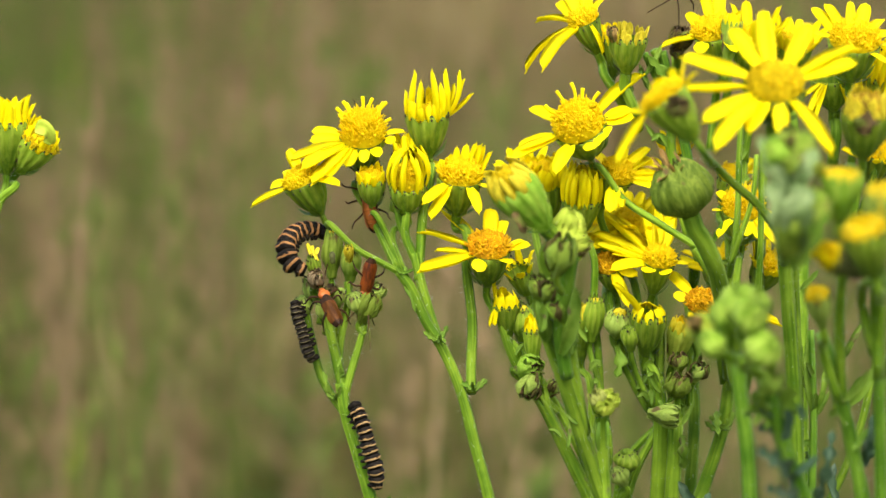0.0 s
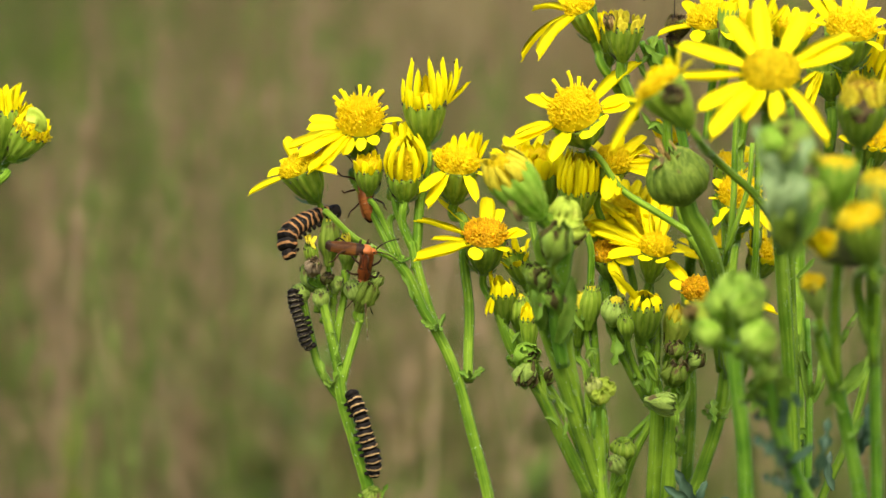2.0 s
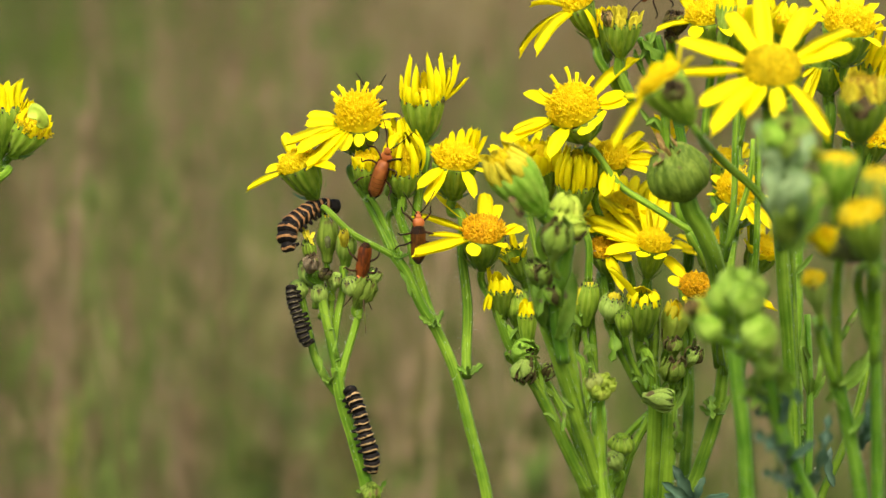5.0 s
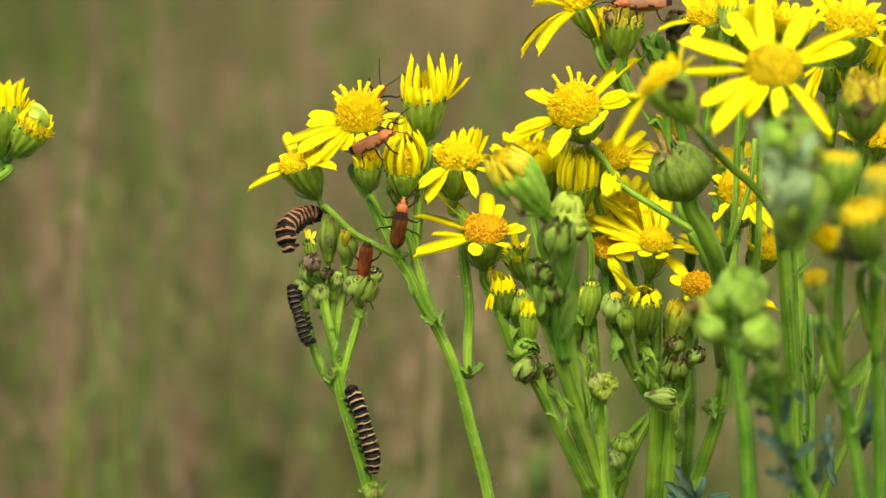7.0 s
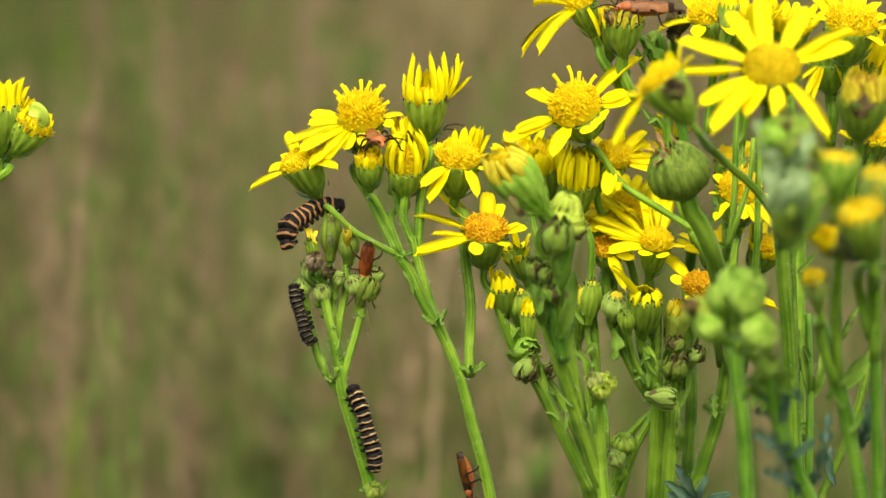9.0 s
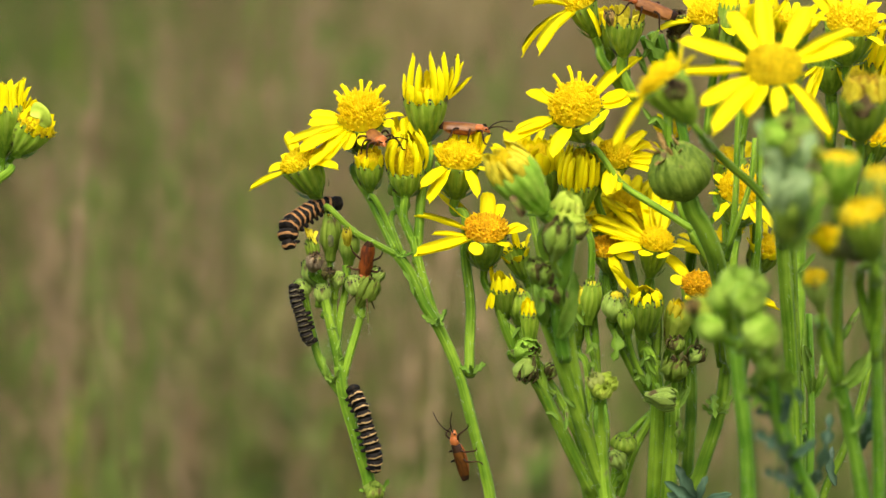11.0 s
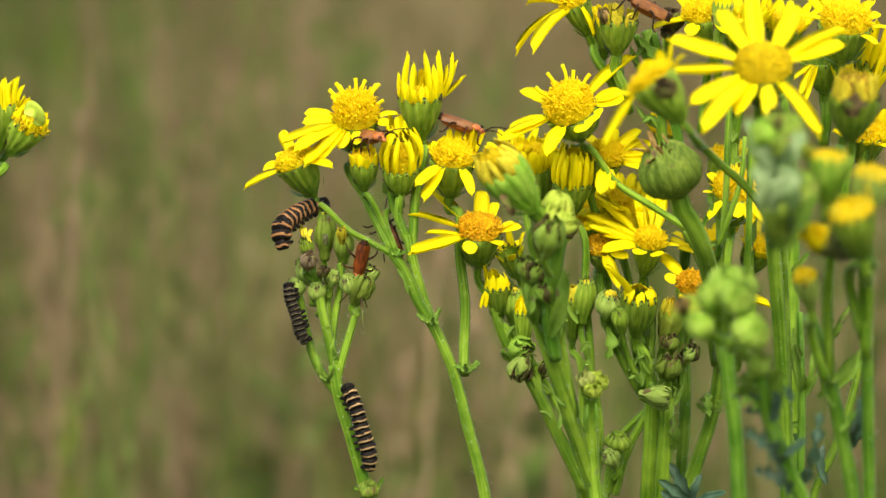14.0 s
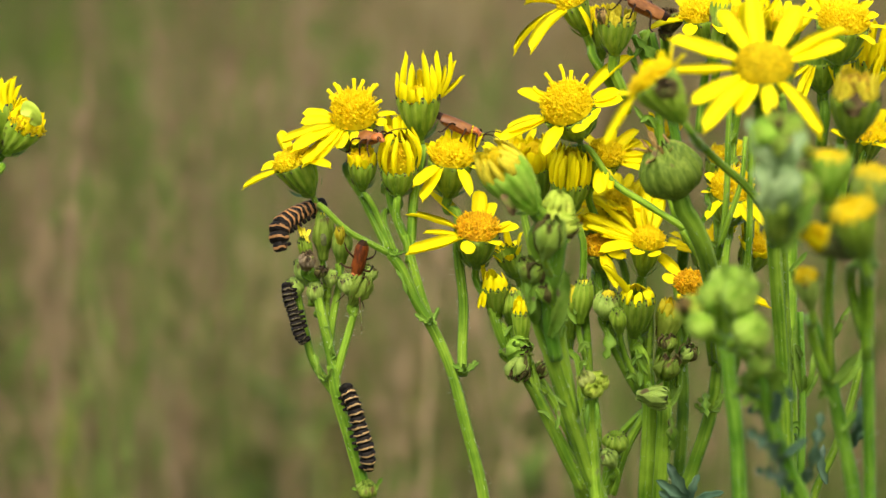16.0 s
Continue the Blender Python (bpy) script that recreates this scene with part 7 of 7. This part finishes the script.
def motions():
    rows = {ob: [] for ob in crawler_segments}
    o = Matrix.Translation(-crawler.location)
    for t, pts in K1:
        for ob, m in zip(crawler_segments, spine_poses(pts, len(crawler_segments), BACK1)):
            rows[ob].append((t, o @ m))
    for ob in crawler_segments:
        walk(ob, rows[ob])
    V, B, U = (0, 1, 0.1), (0, -1, 0.1), (0, -0.4, 1)
    walk(hanging, [(t, bug_pose(c, w, b)) for t, c, w, b in (
        (0.0, (-0.0140, 0.6095, 0.7253), (-0.24, 0.1, 1), (0.2, 1, 0)), (1.5, (-0.0141, 0.6095, 0.7251), (-0.22, 0.1, 1), (0.2, 1, 0)),
        (3.5, (-0.0142, 0.6095, 0.7249), (-0.2, 0.1, 1), (0.2, 1, 0)), (4.2, (-0.0140, 0.6095, 0.7252), (-0.18, 0.1, 1), (0.2, 1, 0)),
        (4.8, (-0.0108, 0.6058, 0.7273), (0.3, -0.2, 1), (0.7, 0.6, 0)), (5.5, (-0.0121, 0.6016, 0.7332), (0.6, -0.2, 0.8), (-0.3, -0.6, 0.6)),
        (6.3, (-0.0138, 0.6027, 0.7343), (0.8, -0.3, 0.52), (-0.4, -0.6, 0.7)), (6.6, (-0.0135, 0.6028, 0.7349), (0.8, -0.42, 0.42), (-0.4, -0.6, 0.7)), (7.2, (-0.0127, 0.6028, 0.7350), (0.76, -0.55, 0.35), (-0.4, -0.6, 0.7)),
        (7.6, (-0.0129, 0.6049, 0.7354), (0.66, -0.72, 0.22), (-0.2, -0.5, 0.85)), (8.0, (-0.0127, 0.6059, 0.7355), (0.42, -0.9, -0.05), (-0.1, -0.4, 0.9)), (9.0, (-0.0126, 0.6059, 0.7353), (0.3, -0.93, -0.15), (0, -0.4, 0.9)),
        (12.5, (-0.0124, 0.6059, 0.7353), (0.35, -0.92, -0.1), (-0.1, -0.4, 0.9)), (14.5, (-0.0124, 0.6059, 0.7352), (0.5, -0.85, 0.0), (-0.1, -0.4, 0.9)), (16.0, (-0.0124, 0.6059, 0.7351), (0.5, -0.85, 0.0), (-0.1, -0.4, 0.9)))])
    walk(wanderer, [(t, bug_pose(c, w, b)) for t, c, w, b in (
        (0.0, (-0.0209, 0.5971, 0.7086), (-0.4, 0.7, 0.65), (0.1, -0.8, 0.7)), (0.3, (-0.0220, 0.5965, 0.7118), (0.15, 0, 1), B), (0.6, (-0.0190, 0.5968, 0.7134), (0.35, 0, 0.95), (-0.5, -1, 0)),
        (0.9, (-0.0195, 0.5970, 0.7148), (0.25, 0, 1), (-0.5, -1, 0)), (1.2, (-0.0198, 0.5971, 0.7160), (0.5, 0, 0.86), (-0.6, -0.8, 0.2)), (1.5, (-0.0186, 0.6001, 0.7158), (0.62, 0.1, 0.78), (-0.6, -0.7, 0.3)),
        (1.8, (-0.0183, 0.5953, 0.7172), (0.95, 0, 0.1), (-0.2, -0.6, 0.8)), (2.0, (-0.0165, 0.5963, 0.7172), (0.95, 0.12, -0.15), (-0.1, -0.6, 0.8)), (2.2, (-0.0140, 0.6011, 0.7157), (0.85, 0.3, -0.4), (0.2, -0.2, 0.9)),
        (2.4, (-0.0092, 0.6130, 0.7139), (0.8, 0, -0.6), (0.6, 0.3, 0.7)), (2.7, (-0.0028, 0.6063, 0.7095), (0.3, -0.2, -0.95), (0.9, -0.2, 0.2)),
        (2.85, (-0.0021, 0.6034, 0.7103), (0.9, -0.5, -0.2), (0.3, -0.8, 0.5)), (3.0, (-0.0016, 0.6015, 0.7113), (0.2, -0.75, 0.6), (0.6, -0.5, 0.6)),
        (3.5, (-0.0018, 0.6015, 0.7111), (-0.05, 0, 1), (0.9, -0.4, 0)), (3.9, (-0.0026, 0.5977, 0.7130), (0.15, 0, 1), (0.5, -0.9, 0)),
        (4.2, (-0.0025, 0.5978, 0.7136), (0.25, 0, 1), (0.2, -1, 0)), (5.2, (-0.0049, 0.6006, 0.7193), (-0.1, 0, 1), (0.2, -1, 0)), (6.0, (-0.0072, 0.6004, 0.7250), (-0.45, 0, 0.9), (0, -1, 0)),
        (6.3, (-0.0076, 0.6005, 0.7255), (-0.5, 0, 0.86), (0, -1, 0)), (6.4, (-0.0082, 0.6004, 0.7250), (0.35, -0.2, 0.9), (0, -1, 0.2)), (6.5, (-0.0082, 0.6003, 0.7246), (1, -0.1, 0), (0, -0.6, 0.9)),
        (6.7, (-0.0078, 0.6001, 0.7230), (0.93, 0, 0.33), (-0.2, -0.8, 0.5)), (6.9, (-0.0073, 0.5999, 0.7211), (0.55, 0, 0.84), (0, -1, 0.1)),
        (7.0, (-0.0078, 0.5997, 0.7203), (0.16, 0, 1), B), (7.1, (-0.0083, 0.5996, 0.7195), (0.0, 0, 1), B), (7.2, (-0.0088, 0.5994, 0.7181), (-1, 0, 0.1), (0, -1, 0)),
        (7.3, (-0.0088, 0.5992, 0.7166), (-0.4, 0, -0.9), (-0.3, -1, 0)), (7.5, (-0.0075, 0.5996, 0.7121), (0.35, 0, -0.94), (-0.97, -0.28, 0)),
        (7.7, (-0.0063, 0.6000, 0.7074), (0.3, 0, -0.95), (-0.97, -0.28, 0)), (7.9, (-0.0046, 0.6002, 0.7016), (0.32, 0, -0.95), (-0.97, -0.28, 0)),
        (8.1, (-0.0026, 0.5993, 0.6956), (0.4, 0, -0.9), (-0.97, -0.28, 0)), (8.3, (-0.0007, 0.5987, 0.6911), (0.38, 0, -0.9), (-0.97, -0.28, 0)),
        (8.5, (0.0008, 0.5981, 0.6869), (0.33, 0, -0.94), (-0.97, -0.28, 0)), (8.7, (0.0024, 0.5974, 0.6822), (0.3, 0, -0.95), (-0.97, -0.28, 0)),
        (8.9, (0.0034, 0.5966, 0.6763), (0.25, 0, -0.97), (-0.97, -0.28, 0)), (9.2, (0.0046, 0.5960, 0.6721), (0.25, 0, -0.97), (-0.97, -0.28, 0)),
        (9.7, (0.0061, 0.5953, 0.6668), (0.3, 0, -0.95), (-0.8, -0.6, 0)), (10.0, (0.0061, 0.5951, 0.6658), (-1, 0, -0.1), (-0.1, -0.5, 0.9)), (10.3, (0.0052, 0.5953, 0.6673), (-0.3, 0, 0.95), (-0.8, -0.6, 0)),
        (11.3, (0.0011, 0.5977, 0.6843), (-0.24, 0, 0.97), (-0.8, -0.6, 0)), (11.6, (-0.0001, 0.5985, 0.6901), (-0.17, 0, 0.98), (-0.8, -0.6, 0)),
        (11.9, (0.0001, 0.6062, 0.6946), (0.05, 0, 1), (-0.8, -0.6, 0)), (12.1, (0.0001, 0.6066, 0.6975), (0.15, 0, 0.98), (-0.6, -0.8, 0)),
        (12.3, (0.0004, 0.6019, 0.6997), (-0.1, 0.2, 0.98), (0.6, -0.8, 0)), (12.5, (0.0007, 0.6010, 0.7005), (-0.26, 0, 0.96), (0.95, -0.3, 0)),
        (12.7, (0.0003, 0.6060, 0.7001), (-0.3, 0, 0.95), (0.7, 0.7, 0)), (12.9, (-0.0034, 0.6072, 0.7015), (-0.4, 0, 0.9), (-0.5, 0.8, 0)), (13.0, (-0.0048, 0.6024, 0.7031), (-0.32, 0, 0.95), (-0.95, -0.1, 0)),
        (13.2, (-0.0057, 0.6015, 0.7043), (-0.3, 0, 0.95), (-0.9, -0.4, 0)), (13.5, (-0.0051, 0.6101, 0.7080), (-0.35, 0, 0.94), (-0.2, 0.9, 0)),
        (14.0, (-0.0089, 0.6122, 0.7158), (-0.35, 0, 0.94), (0, 1, 0)), (14.5, (-0.0108, 0.6140, 0.7211), (-0.35, 0, 0.94), (0, 1, 0)),
        (15.0, (-0.0119, 0.6175, 0.7247), (-0.2, 0, 0.97), (0, 1, 0)), (15.4, (-0.0142, 0.6225, 0.7315), (0, 0, 1), (0, 1, 0)), (16.0, (-0.0137, 0.6225, 0.7316), (0, 0, 1), (0, 1, 0)))])
    for i, leg in enumerate(wander_legs):
        home = leg.matrix_basis.copy()
        leg_rows = []
        for k in range(81):
            t = k * 0.2
            still = 3.0 <= t <= 4.2 or t > 14.6
            a = 0 if still else 16 * (1 if (k + i) % 2 else -1)
            leg_rows.append((t, home @ pose(0, 0, 0, 0, 0, a)))
        walk(leg, leg_rows)
    still = bug_pose((-0.0142, 0.6027, 0.7124), (-0.2, 0.1, -1), (0.2, -1, 0))
    walk(feeder, [(0.0, still), (8.0, still @ pose(0, 0, 0, 0, 0, 3)), (16.0, still @ pose(0, 0, 0, 0, 0, -2))])
    walk(topmost, [(t, bug_pose(c, w, b)) for t, c, w, b in (
        (0.0, (0.0443, 0.6134, 0.7673), (-0.5, 0, -0.9), B), (4.2, (0.0433, 0.6132, 0.7658), (-0.6, 0, -0.8), B), (5.4, (0.0390, 0.6106, 0.7614), (-0.9, 0, -0.4), U), (6.3, (0.0362, 0.6072, 0.7597), (-1, -0.1, -0.05), U),
        (7.0, (0.0359, 0.6072, 0.7596), (-1, -0.1, -0.05), U), (9.0, (0.0360, 0.6070, 0.7587), (-1, -0.1, 0.0), U), (11.3, (0.0370, 0.6071, 0.7589), (-0.9, -0.1, 0.4), U),
        (12.5, (0.0372, 0.6071, 0.7592), (-0.85, -0.1, 0.5), U), (14.5, (0.0371, 0.6071, 0.7587), (-0.88, -0.1, 0.45), U), (16.0, (0.0369, 0.6071, 0.7589), (-0.88, -0.1, 0.45), U))])
    walk(lurking, [(t, bug_pose(c, w, b)) for t, c, w, b in (
        (0.0, (-0.0152, 0.6190, 0.7350), (0.1, 0, 1), V), (3.4, (-0.0136, 0.6190, 0.7354), (0.3, 0, 1), V),
        (3.9, (-0.0118, 0.6182, 0.7369), (0.75, 0, -0.6), (0.4, 0.4, 0.8)), (4.2, (-0.0114, 0.6183, 0.7371), (0.7, 0, -0.65), (0.5, 0.4, 0.7)),
        (5.3, (-0.0141, 0.6194, 0.7378), (-0.5, 0, 0.8), (0.3, 0.8, 0.4)), (6.2, (-0.0172, 0.6176, 0.7395), (-0.85, -0.1, 0.5), (0.3, 0.5, 0.8)),
        (6.5, (-0.0170, 0.6176, 0.7399), (-0.9, -0.1, 0.35), (0.3, 0.4, 0.9)), (6.7, (-0.0152, 0.6187, 0.7402), (-0.5, 0, 0.85), (0.4, 0.6, 0.6)),
        (6.9, (-0.0139, 0.6196, 0.7397), (0.35, 0, 0.9), V), (7.3, (-0.0118, 0.6184, 0.7384), (0.6, 0, 0.75), (0.3, 0.6, 0.7)),
        (7.6, (-0.0110, 0.6174, 0.7380), (0.35, -0.15, 0.9), (0.5, 0.4, 0.6)), (7.9, (-0.0099, 0.6174, 0.7385), (0.55, -0.1, 0.8), (-0.2, 0.4, 0.8)),
        (8.2, (-0.0083, 0.6184, 0.7380), (0.9, 0.2, -0.3), (0.2, -0.2, 0.9)), (8.6, (-0.0066, 0.6192, 0.7368), (0.93, 0.1, -0.3), (0.2, -0.2, 0.9)),
        (9.0, (-0.0049, 0.6191, 0.7362), (0.95, 0, -0.25), (0.2, -0.2, 0.9)), (9.2, (-0.0024, 0.6170, 0.7352), (0.97, -0.1, -0.2), (0.1, -0.2, 1)),
        (9.9, (0.0010, 0.6129, 0.7352), (0.96, -0.2, 0.1), (-0.1, -0.18, 1)),
        (11.3, (0.0038, 0.6101, 0.7368), (0.97, -0.1, -0.1), (0, -0.18, 1)), (12.5, (0.0039, 0.6102, 0.7369), (0.99, -0.1, -0.08), (0, -0.18, 1)),
        (14.5, (0.0041, 0.6102, 0.7370), (0.92, -0.1, -0.38), (0.3, -0.18, 1)), (16.0, (0.0042, 0.6101, 0.7367), (0.92, -0.1, -0.4), (0.3, -0.18, 1)))])
    walk(flier, [(t, bug_pose(c, (-0.85, 0.1, w), (0.3, -0.45, 0.8))) for t, c, w in (
        (0.0, (2.6000, 0.6200, 2.0500), -0.4), (7.5, (0.1191, 0.5500, 0.8644), -0.4), (7.9, (-0.0107, 0.4926, 0.7844), -0.4), (8.0, (-0.0359, 0.4753, 0.7693), -0.4), (8.1, (-0.0616, 0.4583, 0.7555), -0.4), (8.2, (-0.0850, 0.4463, 0.7426), -0.4), (8.6, (-0.2600, 0.5800, 0.6600), 0.05), (16.0, (-2.8000, 0.9000, 0.6200), 0.05))])
    for wing, home, side in flier_wings:
        walk(wing, [(k * 0.1, home @ pose(0, 0, 0, side * (26 if k % 2 else -18), 0, 0)) for k in range(161)])
    sway(front, [(0.0, -0.020), (0.5, -0.034), (1.0, -0.000), (1.5, -0.028), (2.0, -0.038), (2.5, -0.049), (3.0, -0.050), (3.5, -0.029), (4.0, -0.004), (6.5, -0.003), (7.0, 0.000), (7.5, -0.008), (8.0, -0.031), (8.5, -0.011), (9.0, -0.041), (11.5, -0.010), (12.0, 0.003), (12.5, -0.035), (13.0, -0.045), (13.5, -0.032), (14.0, -0.083), (14.5, -0.040), (15.0, -0.110), (15.5, -0.042), (16.0, -0.050)])
    sway(bush, [(0.0, 0.006), (0.5, 0.015), (1.0, 0.015), (1.5, 0.012), (2.0, -0.004), (2.5, -0.008), (3.0, -0.004), (3.5, -0.004), (4.0, -0.010), (6.5, 0.000), (7.0, 0.000), (7.5, -0.008), (8.0, -0.005), (8.5, -0.012), (9.0, -0.014), (11.5, -0.013), (12.0, -0.012), (12.5, -0.015), (13.0, -0.024), (13.5, -0.011), (14.0, -0.022), (14.5, -0.014), (15.0, -0.052), (15.5, -0.019), (16.0, -0.029)])
    sway(edge, [(0.0, 0.039), (0.5, 0.036), (1.0, 0.049), (1.5, -0.019), (2.0, -0.044), (2.5, -0.019), (3.0, -0.009), (3.5, 0.004), (4.0, 0.009), (6.5, -0.004), (7.0, 0.000), (7.5, -0.021), (8.0, -0.023), (8.5, -0.037), (9.0, -0.022), (11.5, 0.001), (12.0, 0.002), (12.5, -0.028), (13.0, -0.015), (13.5, -0.061), (14.0, -0.008), (14.5, 0.005), (15.0, -0.014), (15.5, -0.099), (16.0, -0.033)])


motions()
